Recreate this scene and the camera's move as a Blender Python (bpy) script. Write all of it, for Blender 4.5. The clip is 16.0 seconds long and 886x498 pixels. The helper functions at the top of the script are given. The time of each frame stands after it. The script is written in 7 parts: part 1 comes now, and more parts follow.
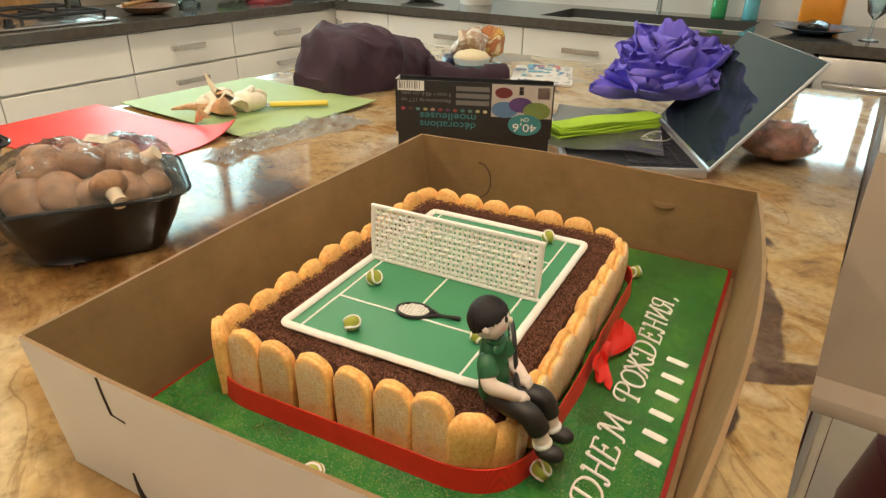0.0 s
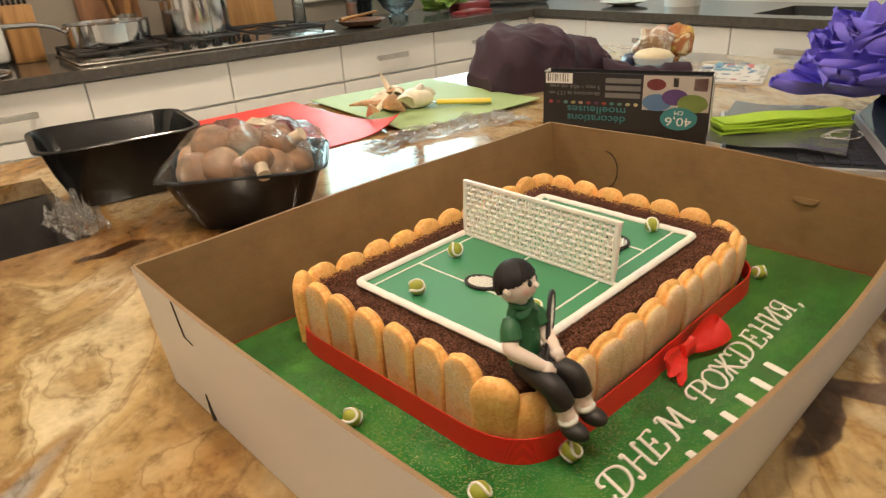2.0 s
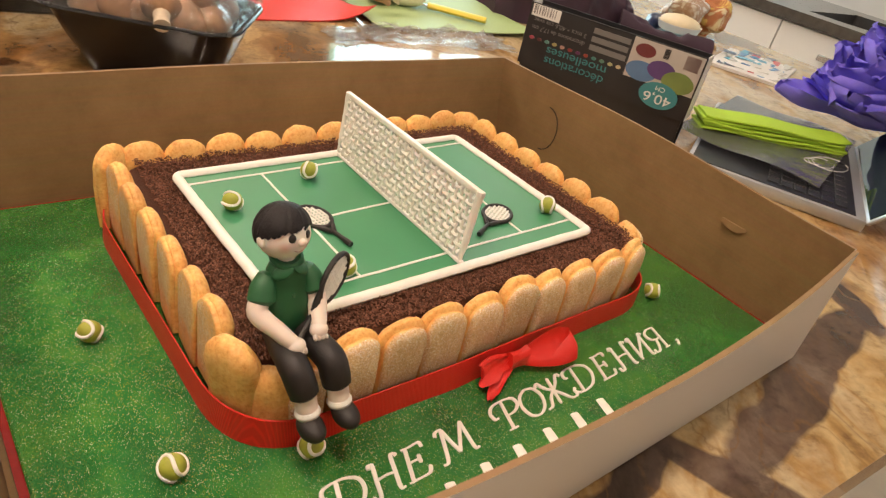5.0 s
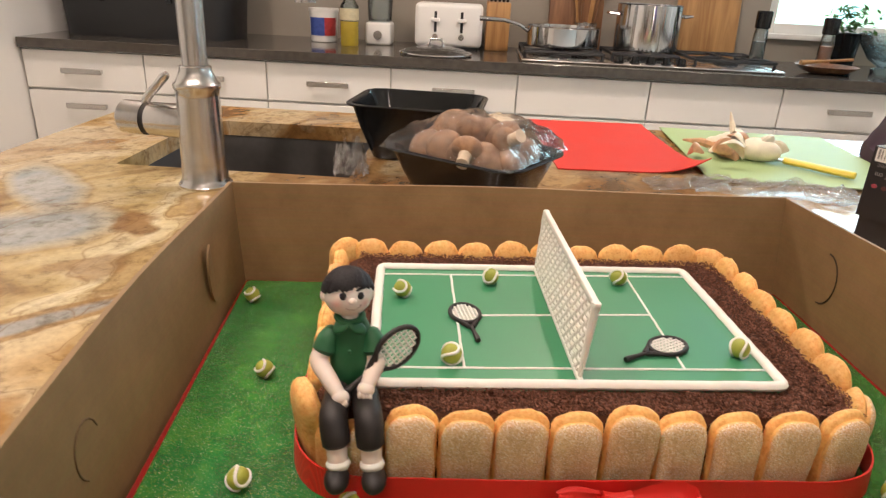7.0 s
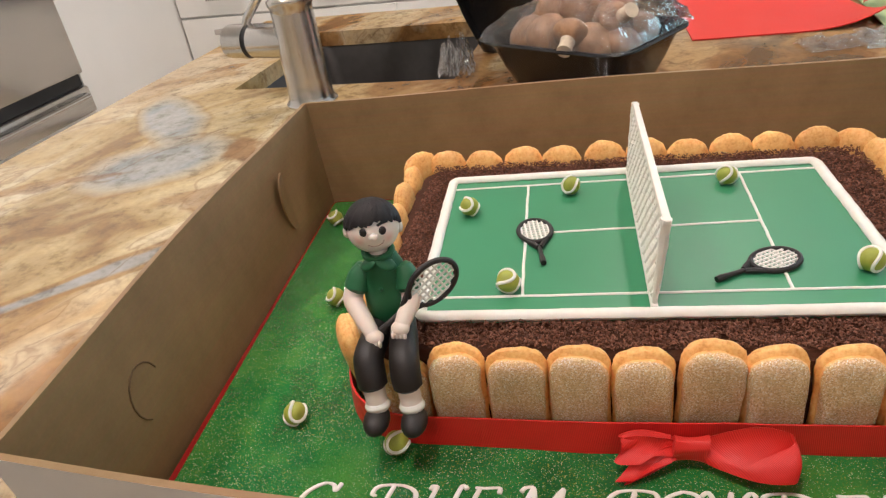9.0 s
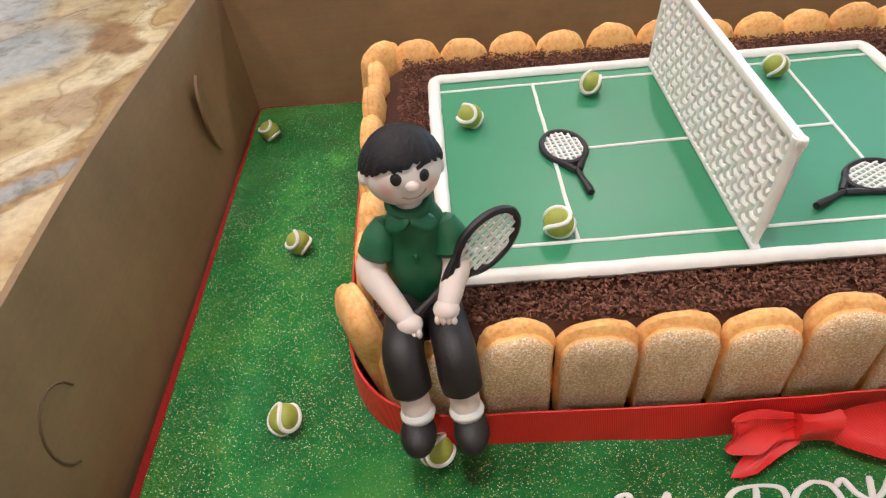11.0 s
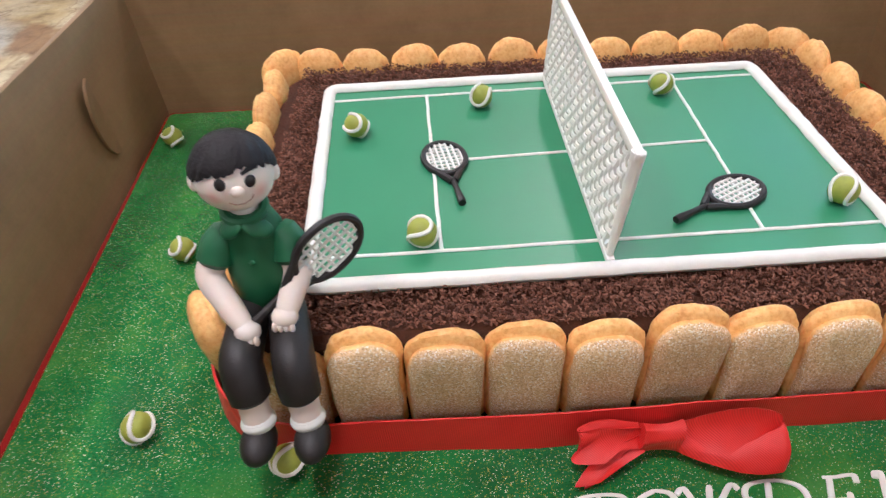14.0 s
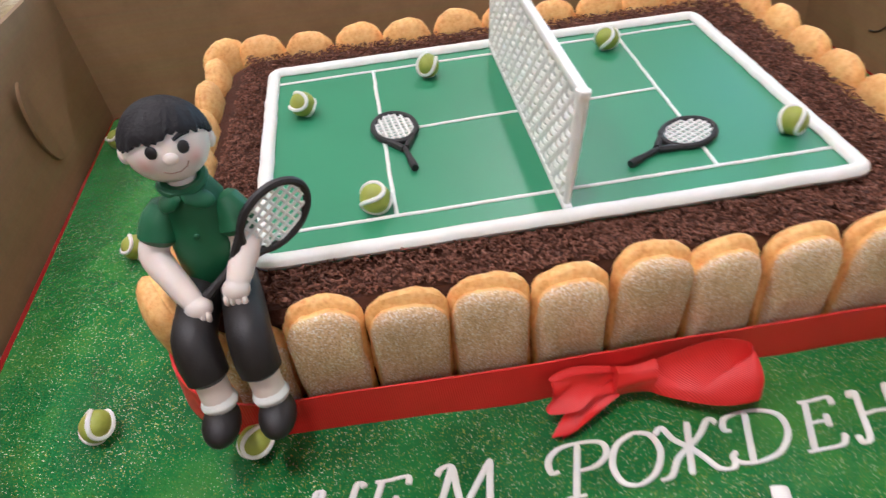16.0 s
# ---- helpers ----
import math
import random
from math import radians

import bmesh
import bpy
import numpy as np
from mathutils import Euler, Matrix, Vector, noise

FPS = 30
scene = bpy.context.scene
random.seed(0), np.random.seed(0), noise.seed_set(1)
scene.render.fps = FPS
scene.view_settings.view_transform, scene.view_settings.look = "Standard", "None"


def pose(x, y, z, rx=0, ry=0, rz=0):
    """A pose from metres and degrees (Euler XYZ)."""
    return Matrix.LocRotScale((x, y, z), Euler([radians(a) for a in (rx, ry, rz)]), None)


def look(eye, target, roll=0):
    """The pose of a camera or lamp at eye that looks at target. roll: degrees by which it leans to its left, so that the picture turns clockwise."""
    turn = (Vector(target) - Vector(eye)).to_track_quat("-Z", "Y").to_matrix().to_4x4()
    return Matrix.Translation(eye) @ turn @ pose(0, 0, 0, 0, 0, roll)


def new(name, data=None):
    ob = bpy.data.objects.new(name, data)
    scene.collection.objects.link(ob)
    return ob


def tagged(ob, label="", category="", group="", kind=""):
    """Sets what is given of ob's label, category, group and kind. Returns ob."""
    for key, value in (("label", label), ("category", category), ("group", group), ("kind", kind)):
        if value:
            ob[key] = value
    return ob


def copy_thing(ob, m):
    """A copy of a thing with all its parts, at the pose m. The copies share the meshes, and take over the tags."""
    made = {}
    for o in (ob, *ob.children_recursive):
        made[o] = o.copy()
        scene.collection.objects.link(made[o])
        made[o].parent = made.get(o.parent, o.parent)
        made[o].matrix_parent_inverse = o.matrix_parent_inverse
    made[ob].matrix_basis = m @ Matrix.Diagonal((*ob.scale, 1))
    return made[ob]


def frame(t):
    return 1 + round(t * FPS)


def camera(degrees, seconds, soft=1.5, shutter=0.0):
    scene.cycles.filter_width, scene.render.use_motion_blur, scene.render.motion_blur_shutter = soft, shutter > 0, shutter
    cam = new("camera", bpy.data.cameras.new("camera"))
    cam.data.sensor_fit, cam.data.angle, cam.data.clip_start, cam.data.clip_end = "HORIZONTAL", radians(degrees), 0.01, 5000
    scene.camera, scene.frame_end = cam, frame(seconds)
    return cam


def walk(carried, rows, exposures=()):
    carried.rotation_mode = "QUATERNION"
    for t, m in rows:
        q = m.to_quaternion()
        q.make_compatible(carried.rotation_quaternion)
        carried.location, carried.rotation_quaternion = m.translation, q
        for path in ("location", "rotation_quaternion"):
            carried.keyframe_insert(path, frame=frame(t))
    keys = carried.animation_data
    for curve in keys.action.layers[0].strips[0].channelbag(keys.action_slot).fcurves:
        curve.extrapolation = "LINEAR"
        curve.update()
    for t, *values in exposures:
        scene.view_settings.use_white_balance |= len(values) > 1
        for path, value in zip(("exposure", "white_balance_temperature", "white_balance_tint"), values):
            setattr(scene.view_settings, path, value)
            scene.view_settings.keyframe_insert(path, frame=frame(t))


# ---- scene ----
cam = camera(68.3, 16.0, 1.3, 0.4)
METRES, EYE, TILT, LEAN, TURN = 8.0, 1.5, 0.0, 0.0, 0.0
PATH = [
    (0, (-0.465, -0.238, 1.27), (1.123, 0.602, 0.392), 0.9),
    (0.5, (-0.47, -0.233, 1.252), (1.127, 0.569, 0.353), -0.1),
    (1, (-0.471, -0.205, 1.236), (1.193, 0.487, 0.368), -1.0),
    (1.5, (-0.435, -0.241, 1.235), (1.068, 0.774, 0.391), -2.4),
    (2, (-0.415, -0.333, 1.239), (0.819, 1.002, 0.406), -3.3),
    (2.5, (-0.378, -0.35, 1.249), (0.873, 0.963, 0.408), 0.3),
    (3, (-0.343, -0.317, 1.248), (0.944, 0.917, 0.341), 4.5),
    (3.5, (-0.304, -0.282, 1.244), (0.991, 0.841, 0.214), 9.9),
    (3.7, (-0.294, -0.279, 1.246), (0.99, 0.802, 0.158), 13.4),
    (5.8, (-0.213, -0.388, 1.213), (0.679, 1.142, 0.285), 8.6),
    (6, (-0.185, -0.395, 1.214), (0.507, 1.282, 0.373), 6.2),
    (6.5, (-0.144, -0.423, 1.233), (0.146, 1.401, 0.466), 3.0),
    (7, (-0.105, -0.427, 1.212), (-0.01, 1.42, 0.451), 2.8),
    (7.5, (-0.069, -0.406, 1.202), (-0.013, 1.405, 0.354), 1.1),
    (8, (-0.061, -0.384, 1.189), (-0.102, 1.35, 0.192), -2.8),
    (8.5, (-0.045, -0.372, 1.199), (-0.283, 1.32, 0.16), -5.6),
    (9, (-0.04, -0.378, 1.207), (-0.43, 1.29, 0.175), -8.4),
    (9.5, (-0.077, -0.339, 1.185), (-0.475, 1.317, 0.137), -7.9),
    (10, (-0.111, -0.291, 1.164), (-0.322, 1.285, -0.05), -5.9),
    (10.2, (-0.122, -0.283, 1.166), (-0.201, 1.233, -0.137), -4.7),
    (12.3, (-0.122, -0.3, 1.189), (-0.162, 1.167, -0.17), -5.1),
    (12.5, (-0.119, -0.304, 1.186), (-0.181, 1.176, -0.158), -5.1),
    (13, (-0.121, -0.298, 1.185), (-0.204, 1.177, -0.163), -4.8),
    (13.5, (-0.101, -0.292, 1.186), (-0.15, 1.201, -0.143), -3.5),
    (14, (-0.074, -0.287, 1.175), (-0.037, 1.214, -0.147), -2.0),
    (14.5, (-0.07, -0.268, 1.152), (-0.021, 1.221, -0.181), -3.0),
    (15, (-0.073, -0.273, 1.151), (-0.031, 1.208, -0.193), -3.7),
    (15.5, (-0.075, -0.272, 1.155), (-0.04, 1.207, -0.19), -4.3),
    (16, (-0.067, -0.295, 1.157), (0.041, 1.208, -0.158), -5.6),
]
EXPOSURES = [(0.0, 0.46, 6900, 12), (0.7, 0.46, 6920, 13), (1.6, 0.40, 6950, 15), (2.6, 0.48, 6980, 18), (3.5, 0.50, 7050, 21), (7.0, 0.53, 6250, 22), (8.0, 0.46, 5900, 20), (10.0, 0.47, 5600, 17), (12.5, 0.59, 5150, 19), (16.0, 0.51, 5080, 18)]
walk(cam, [(t, look(eye, target, roll)) for t, eye, target, roll in PATH], EXPOSURES)

# ---- world and light ----
world = bpy.data.worlds.new("sky")
scene.world = world
world.use_nodes = True
_nt = world.node_tree
_bg = _nt.nodes["Background"]
_sky = _nt.nodes.new("ShaderNodeTexSky")
_sky.sky_type = 'NISHITA'
_sky.sun_disc = False
_sky.sun_elevation = radians(48)
_sky.sun_rotation = radians(200)
_nt.links.new(_sky.outputs[0], _bg.inputs[0])
_bg.inputs[1].default_value = 0.15

KITCHEN = Matrix.Rotation(radians(-5), 4, 'Z')      # the room stands five degrees off the cake


def area_lamp(name, m, sx, sy, watts, colour):
    data = bpy.data.lights.new(name, 'AREA')
    data.shape, data.size, data.size_y = 'RECTANGLE', sx, sy
    data.energy, data.color = watts, colour
    ob = new(name, data)
    ob.matrix_world = m
    return ob


DAY = (0.58, 0.86, 1.0)
WARM = (1.0, 0.85, 0.66)
# daylight through the two window openings
area_lamp("window_light_north", KITCHEN @ pose(2.16, 3.13, 1.70, -90, 0, 0), 1.40, 1.14, 22, DAY)
area_lamp("window_light_east", KITCHEN @ pose(3.21, -0.28, 1.40, 90, 0, 90), 0.62, 0.34, 5, DAY)
DOWNLIGHTS = [(-0.95, -0.30, 7.5), (-0.20, -0.30, 9.5), (2.20, -1.25, 4.5), (-1.22, 1.42, 13.5), (0.27, 1.64, 13.5), (1.60, 1.60, 6.0), (-0.3, -1.9, 5.0), (1.2, -1.9, 5.0)]
for _u, _v, _w in DOWNLIGHTS:
    _d = bpy.data.lights.new("downlight_lamp", 'AREA')
    _d.shape, _d.size, _d.energy, _d.color = 'DISK', 0.11, _w, WARM
    _o = new("downlight_lamp", _d)
    _o.matrix_world = KITCHEN @ pose(_u, _v, 2.575)


# ---- materials ----
def nodes_of(name):
    m = bpy.data.materials.new(name)
    m.use_nodes = True
    nt = m.node_tree
    return m, nt, nt.nodes["Principled BSDF"]


def noise_node(nt, scale, detail=5.0, rough=0.55, dist=0.0, coord="Object"):
    tc = nt.nodes.new("ShaderNodeTexCoord")
    n = nt.nodes.new("ShaderNodeTexNoise")
    n.inputs["Scale"].default_value, n.inputs["Detail"].default_value = scale, detail
    n.inputs["Roughness"].default_value, n.inputs["Distortion"].default_value = rough, dist
    nt.links.new(tc.outputs[coord], n.inputs["Vector"])
    return n


def ramp_node(nt, source, stops):
    r = nt.nodes.new("ShaderNodeValToRGB")
    while len(r.color_ramp.elements) < len(stops):
        r.color_ramp.elements.new(0.5)
    for e, (p, c) in zip(r.color_ramp.elements, stops):
        e.position, e.color = p, (*c, 1)
    nt.links.new(source, r.inputs[0])
    return r


def mix_node(nt, fac, a, b, mode='MIX'):
    n = nt.nodes.new("ShaderNodeMix")
    n.data_type, n.blend_type = 'RGBA', mode
    for sock, v in ((n.inputs[0], fac), (n.inputs[6], a), (n.inputs[7], b)):
        if isinstance(v, (int, float)):
            sock.default_value = v
        elif isinstance(v, tuple):
            sock.default_value = (*v, 1)
        else:
            nt.links.new(v, sock)
    return n.outputs[2]


def bump_to(nt, bsdf, height, strength, distance):
    b = nt.nodes.new("ShaderNodeBump")
    b.inputs["Strength"].default_value, b.inputs["Distance"].default_value = strength, distance
    nt.links.new(height, b.inputs["Height"])
    nt.links.new(b.outputs[0], bsdf.inputs["Normal"])
    return b


def surface(name, base, rough=0.5, var=0.25, scale=30, bump=0.2, grain=200, depth=0.001, metal=0.0, coat=0.0, spec=0.5, sub=0.0, random=0.0):
    """A surface with variation at two scales, relief and gloss."""
    m, nt, b = nodes_of(name)
    big, fine = noise_node(nt, scale), noise_node(nt, grain, 3)
    dark = tuple(c * (1 - var) for c in base)
    light = tuple(min(1, c * (1 + var * 0.6)) for c in base)
    r = ramp_node(nt, big.outputs[0], [(0.3, dark), (0.7, light)])
    col = mix_node(nt, 0.25, r.outputs[0], mix_node(nt, fine.outputs[0], dark, light))
    if random:
        info = nt.nodes.new("ShaderNodeObjectInfo")
        hsv = nt.nodes.new("ShaderNodeHueSaturation")
        mr = nt.nodes.new("ShaderNodeMapRange")
        mr.inputs[3].default_value, mr.inputs[4].default_value = 1 - random, 1 + random
        nt.links.new(info.outputs["Random"], mr.inputs[0])
        nt.links.new(mr.outputs[0], hsv.inputs["Value"])
        nt.links.new(col, hsv.inputs["Color"])
        col = hsv.outputs[0]
    nt.links.new(col, b.inputs["Base Color"])
    rr = nt.nodes.new("ShaderNodeMapRange")
    rr.inputs[3].default_value, rr.inputs[4].default_value = max(0.02, rough * 0.8), min(1, rough * 1.2)
    nt.links.new(big.outputs[0], rr.inputs[0])
    nt.links.new(rr.outputs[0], b.inputs["Roughness"])
    b.inputs["Metallic"].default_value = metal
    b.inputs["Specular IOR Level"].default_value = spec
    b.inputs["Coat Weight"].default_value = coat
    if sub:
        b.inputs["Subsurface Weight"].default_value = sub
        b.inputs["Subsurface Scale"].default_value = 0.004
        b.inputs["Subsurface Radius"].default_value = (1, 0.6, 0.4)
    if bump:
        bump_to(nt, b, fine.outputs[0], bump, depth)
    return m


def emitter(name, colour, strength):
    m = bpy.data.materials.new(name)
    m.use_nodes = True
    nt = m.node_tree
    nt.nodes.clear()
    e = nt.nodes.new("ShaderNodeEmission")
    e.inputs[0].default_value, e.inputs[1].default_value = (*colour, 1), strength
    o = nt.nodes.new("ShaderNodeOutputMaterial")
    nt.links.new(e.outputs[0], o.inputs[0])
    return m


def film_material(name, tint=(1, 1, 1), gloss=0.35, crinkle=0.6, scale=60, rough=0.06, haze=0.0, edge=0.9):
    """Clear thin plastic film: see-through, with crinkled gloss."""
    m = bpy.data.materials.new(name)
    m.use_nodes = True
    nt = m.node_tree
    nt.nodes.clear()
    out = nt.nodes.new("ShaderNodeOutputMaterial")
    mix = nt.nodes.new("ShaderNodeMixShader")
    tr, gl = nt.nodes.new("ShaderNodeBsdfTransparent"), nt.nodes.new("ShaderNodeBsdfGlossy")
    tr.inputs[0].default_value = (*tint, 1)
    gl.inputs["Roughness"].default_value = rough
    fr = nt.nodes.new("ShaderNodeFresnel")
    fr.inputs[0].default_value = 1.45
    n = noise_node(nt, scale, 4, 0.6, 1.5)
    b = nt.nodes.new("ShaderNodeBump")
    b.inputs["Strength"].default_value, b.inputs["Distance"].default_value = crinkle, 0.01
    nt.links.new(n.outputs[0], b.inputs["Height"])
    nt.links.new(b.outputs[0], gl.inputs["Normal"])
    nt.links.new(b.outputs[0], fr.inputs["Normal"])
    add = nt.nodes.new("ShaderNodeMath")
    add.operation = 'MULTIPLY_ADD'
    add.inputs[1].default_value, add.inputs[2].default_value = edge, gloss * 0.18
    add.use_clamp = True
    nt.links.new(fr.outputs[0], add.inputs[0])
    nt.links.new(add.outputs[0], mix.inputs[0])
    nt.links.new(tr.outputs[0], mix.inputs[1])
    nt.links.new(gl.outputs[0], mix.inputs[2])
    last = mix.outputs[0]
    if haze:
        dif, hz = nt.nodes.new("ShaderNodeBsdfDiffuse"), nt.nodes.new("ShaderNodeMixShader")
        dif.inputs[0].default_value = (0.85, 0.88, 0.9, 1)
        hz.inputs[0].default_value = haze
        nt.links.new(last, hz.inputs[1])
        nt.links.new(dif.outputs[0], hz.inputs[2])
        last = hz.outputs[0]
    nt.links.new(last, out.inputs[0])
    return m


def granite_material():
    """Polished golden stone: warped clouds of cream, tan, gold and rust, with grey pools and fine veins."""
    m, nt, b = nodes_of("golden_granite")
    tc = nt.nodes.new("ShaderNodeTexCoord")
    mp = nt.nodes.new("ShaderNodeMapping")
    mp.inputs["Scale"].default_value = (0.85, 1.4, 1.0)
    turn = nt.nodes.new("ShaderNodeMapping")
    turn.inputs["Rotation"].default_value = (0, 0, radians(-60))
    nt.links.new(tc.outputs["Object"], turn.inputs[0])
    nt.links.new(turn.outputs[0], mp.inputs[0])
    warp = nt.nodes.new("ShaderNodeTexNoise")
    warp.inputs["Scale"].default_value, warp.inputs["Detail"].default_value, warp.inputs["Roughness"].default_value = 3.2, 3, 0.5
    nt.links.new(mp.outputs[0], warp.inputs["Vector"])
    add = nt.nodes.new("ShaderNodeVectorMath")
    add.operation = 'MULTIPLY_ADD'
    add.inputs[1].default_value = (0.50, 0.50, 0.50)
    nt.links.new(warp.outputs["Color"], add.inputs[0])
    nt.links.new(mp.outputs[0], add.inputs[2])

    def clouds(scale, detail, rough, shift):
        off = nt.nodes.new("ShaderNodeVectorMath")
        off.inputs[1].default_value = (shift, shift * 0.7, 0)
        nt.links.new(add.outputs[0], off.inputs[0])
        n = nt.nodes.new("ShaderNodeTexNoise")
        n.inputs["Scale"].default_value, n.inputs["Detail"].default_value, n.inputs["Roughness"].default_value = scale, detail, rough
        nt.links.new(off.outputs[0], n.inputs["Vector"])
        return n.outputs[0]
    n1, n2, n3, n4 = clouds(2.6, 6, 0.52, 0.0), clouds(1.6, 3, 0.45, 3.1), clouds(4.4, 7, 0.58, 7.7), clouds(6.0, 6, 0.55, 12.3)
    col = ramp_node(nt, n1, [(0.28, (0.075, 0.032, 0.013)), (0.36, (0.20, 0.090, 0.030)), (0.43, (0.40, 0.215, 0.070)), (0.50, (0.56, 0.37, 0.16)),
                             (0.55, (0.66, 0.52, 0.32)), (0.60, (0.42, 0.235, 0.085)), (0.70, (0.19, 0.085, 0.030))]).outputs[0]
    cream = ramp_node(nt, n3, [(0.50, (0, 0, 0)), (0.60, (0.7, 0.7, 0.7))]).outputs[0]
    col = mix_node(nt, cream, col, (0.62, 0.49, 0.30))
    grey = ramp_node(nt, n2, [(0.57, (0, 0, 0)), (0.62, (0.55, 0.55, 0.55)), (0.68, (0, 0, 0))]).outputs[0]
    col = mix_node(nt, grey, col, (0.33, 0.31, 0.26))

    def field(centre, radius, turn, stretch, lo, hi, wob=0.16):
        mp2 = nt.nodes.new("ShaderNodeMapping")
        mp2.vector_type = 'TEXTURE'
        mp2.inputs["Location"].default_value = (*centre, 0.9)
        mp2.inputs["Rotation"].default_value = (0, 0, radians(turn))
        mp2.inputs["Scale"].default_value = (radius * stretch, radius, 1.0)
        nz = noise_node(nt, 6.0, 4, 0.5)
        off = nt.nodes.new("ShaderNodeVectorMath")
        off.operation = 'MULTIPLY_ADD'
        off.inputs[1].default_value = (wob, wob, 0.0)
        base = nt.nodes.new("ShaderNodeVectorMath")
        base.inputs[1].default_value = (-wob / 2, -wob / 2, 0)
        tc2 = nt.nodes.new("ShaderNodeTexCoord")
        nt.links.new(tc2.outputs["Object"], base.inputs[0])
        nt.links.new(nz.outputs["Color"], off.inputs[0])
        nt.links.new(base.outputs[0], off.inputs[2])
        nt.links.new(off.outputs[0], mp2.inputs[0])
        ln = nt.nodes.new("ShaderNodeVectorMath")
        ln.operation = 'LENGTH'
        nt.links.new(mp2.outputs[0], ln.inputs[0])
        return ramp_node(nt, ln.outputs["Value"], [(lo, (1, 1, 1)), (hi, (0, 0, 0))]).outputs[0]

    def part_of(f, k):
        return mix_node(nt, 1.0, f, (k, k, k), 'MULTIPLY')
    pale = ramp_node(nt, n1, [(0.36, (0.30, 0.18, 0.065)), (0.42, (0.56, 0.42, 0.19)), (0.50, (0.74, 0.63, 0.41)), (0.55, (0.64, 0.51, 0.28)), (0.57, (0.34, 0.22, 0.09)), (0.60, (0.54, 0.38, 0.17)), (0.70, (0.30, 0.17, 0.06))]).outputs[0]
    rust = ramp_node(nt, n3, [(0.40, (0.05, 0.020, 0.009)), (0.50, (0.24, 0.105, 0.032)), (0.60, (0.44, 0.25, 0.085))]).outputs[0]
    gold = ramp_node(nt, n4, [(0.36, (0.16, 0.075, 0.028)), (0.44, (0.46, 0.28, 0.10)), (0.50, (0.62, 0.45, 0.22)), (0.56, (0.44, 0.26, 0.095)), (0.64, (0.60, 0.46, 0.27))]).outputs[0]
    blue = ramp_node(nt, n3, [(0.38, (0.26, 0.29, 0.30)), (0.50, (0.33, 0.35, 0.345)), (0.62, (0.43, 0.43, 0.40))]).outputs[0]
    rim = (0.30, 0.165, 0.055)
    col = mix_node(nt, part_of(field((-0.58, 0.30), 0.36, 60, 1.5, 0.6, 1.0), 0.92), col, pale)
    # the grey-blue pool: a broad foot and a bent arm, with a pale halo and a brown rim
    for centre, radius, turn, stretch in (((-0.585, 0.275), 0.070, 45, 1.35), ((-0.665, 0.435), 0.040, 131, 3.2)):
        col = mix_node(nt, part_of(field(centre, radius * 1.32, turn, stretch * 0.93, 0.90, 1.0, 0.07), 0.45), col, rim)
        col = mix_node(nt, part_of(field(centre, radius * 1.24, turn, stretch * 0.95, 0.80, 1.0, 0.07), 0.8), col, (0.54, 0.48, 0.34))
    for centre, radius, turn, stretch in (((-0.585, 0.275), 0.070, 45, 1.35), ((-0.665, 0.435), 0.040, 131, 3.2)):
        col = mix_node(nt, part_of(field(centre, radius, turn, stretch, 0.62, 1.05, 0.07), 0.95), col, blue)
    # the narrow grey band and its brown lips
    col = mix_node(nt, part_of(field((-0.470, 0.034), 0.021, 48, 8.0, 0.85, 1.0, 0.05), 0.8), col, (0.34, 0.19, 0.065))
    col = mix_node(nt, part_of(field((-0.470, 0.034), 0.0125, 48, 12.0, 0.6, 1.05, 0.05), 0.9), col, (0.37, 0.37, 0.34))
    for centre, radius, turn, stretch, k in (((-0.488, 0.310), 0.026, 100, 2.3, 0.85), ((-0.470, 0.165), 0.024, 35, 2.6, 0.6), ((-0.70, 0.22), 0.016, 25, 7.0, 0.6), ((-0.40, 0.40), 0.05, 80, 2.2, 0.5)):
        col = mix_node(nt, part_of(field(centre, radius, turn, stretch, 0.7, 1.05), k), col, (0.27, 0.135, 0.045))
    col = mix_node(nt, part_of(field((0.12, 0.50), 0.27, 20, 1.5, 0.5, 1.1), 0.75), col, rust)
    col = mix_node(nt, part_of(field((-0.14, 0.49), 0.13, 20, 1.6, 0.5, 1.1), 0.75), col, rust)
    col = mix_node(nt, part_of(field((-0.245, 0.483), 0.017, 8, 3.0, 0.6, 1.05), 0.95), col, (0.045, 0.018, 0.010))
    # golden grainy blocks parted by broad dark brown veins, along the near edge
    col = mix_node(nt, part_of(field((0.22, -0.24), 0.15, 10, 2.6, 0.8, 1.0), 0.95), col, gold)
    dark = ramp_node(nt, n4, [(0.40, (0.050, 0.026, 0.019)), (0.55, (0.105, 0.062, 0.044)), (0.62, (0.17, 0.115, 0.085))]).outputs[0]
    for centre, radius, turn, stretch in (((0.29, -0.222), 0.026, 12, 7.0), ((0.135, -0.262), 0.020, -66, 4.0), ((0.44, -0.17), 0.022, 60, 3.4), ((0.06, -0.222), 0.016, 10, 4.0)):
        col = mix_node(nt, part_of(field(centre, radius, turn, stretch, 0.84, 1.0, 0.09), 0.95), col, dark)
    edges = ramp_node(nt, n1, [(0.455, (0, 0, 0)), (0.462, (0.55, 0.55, 0.55)), (0.469, (0, 0, 0)), (0.541, (0, 0, 0)), (0.547, (0.5, 0.5, 0.5)), (0.553, (0, 0, 0))]).outputs[0]
    col = mix_node(nt, edges, col, (0.21, 0.105, 0.035))
    vein = ramp_node(nt, n4, [(0.486, (0, 0, 0)), (0.5, (0.22, 0.22, 0.22)), (0.514, (0, 0, 0))]).outputs[0]
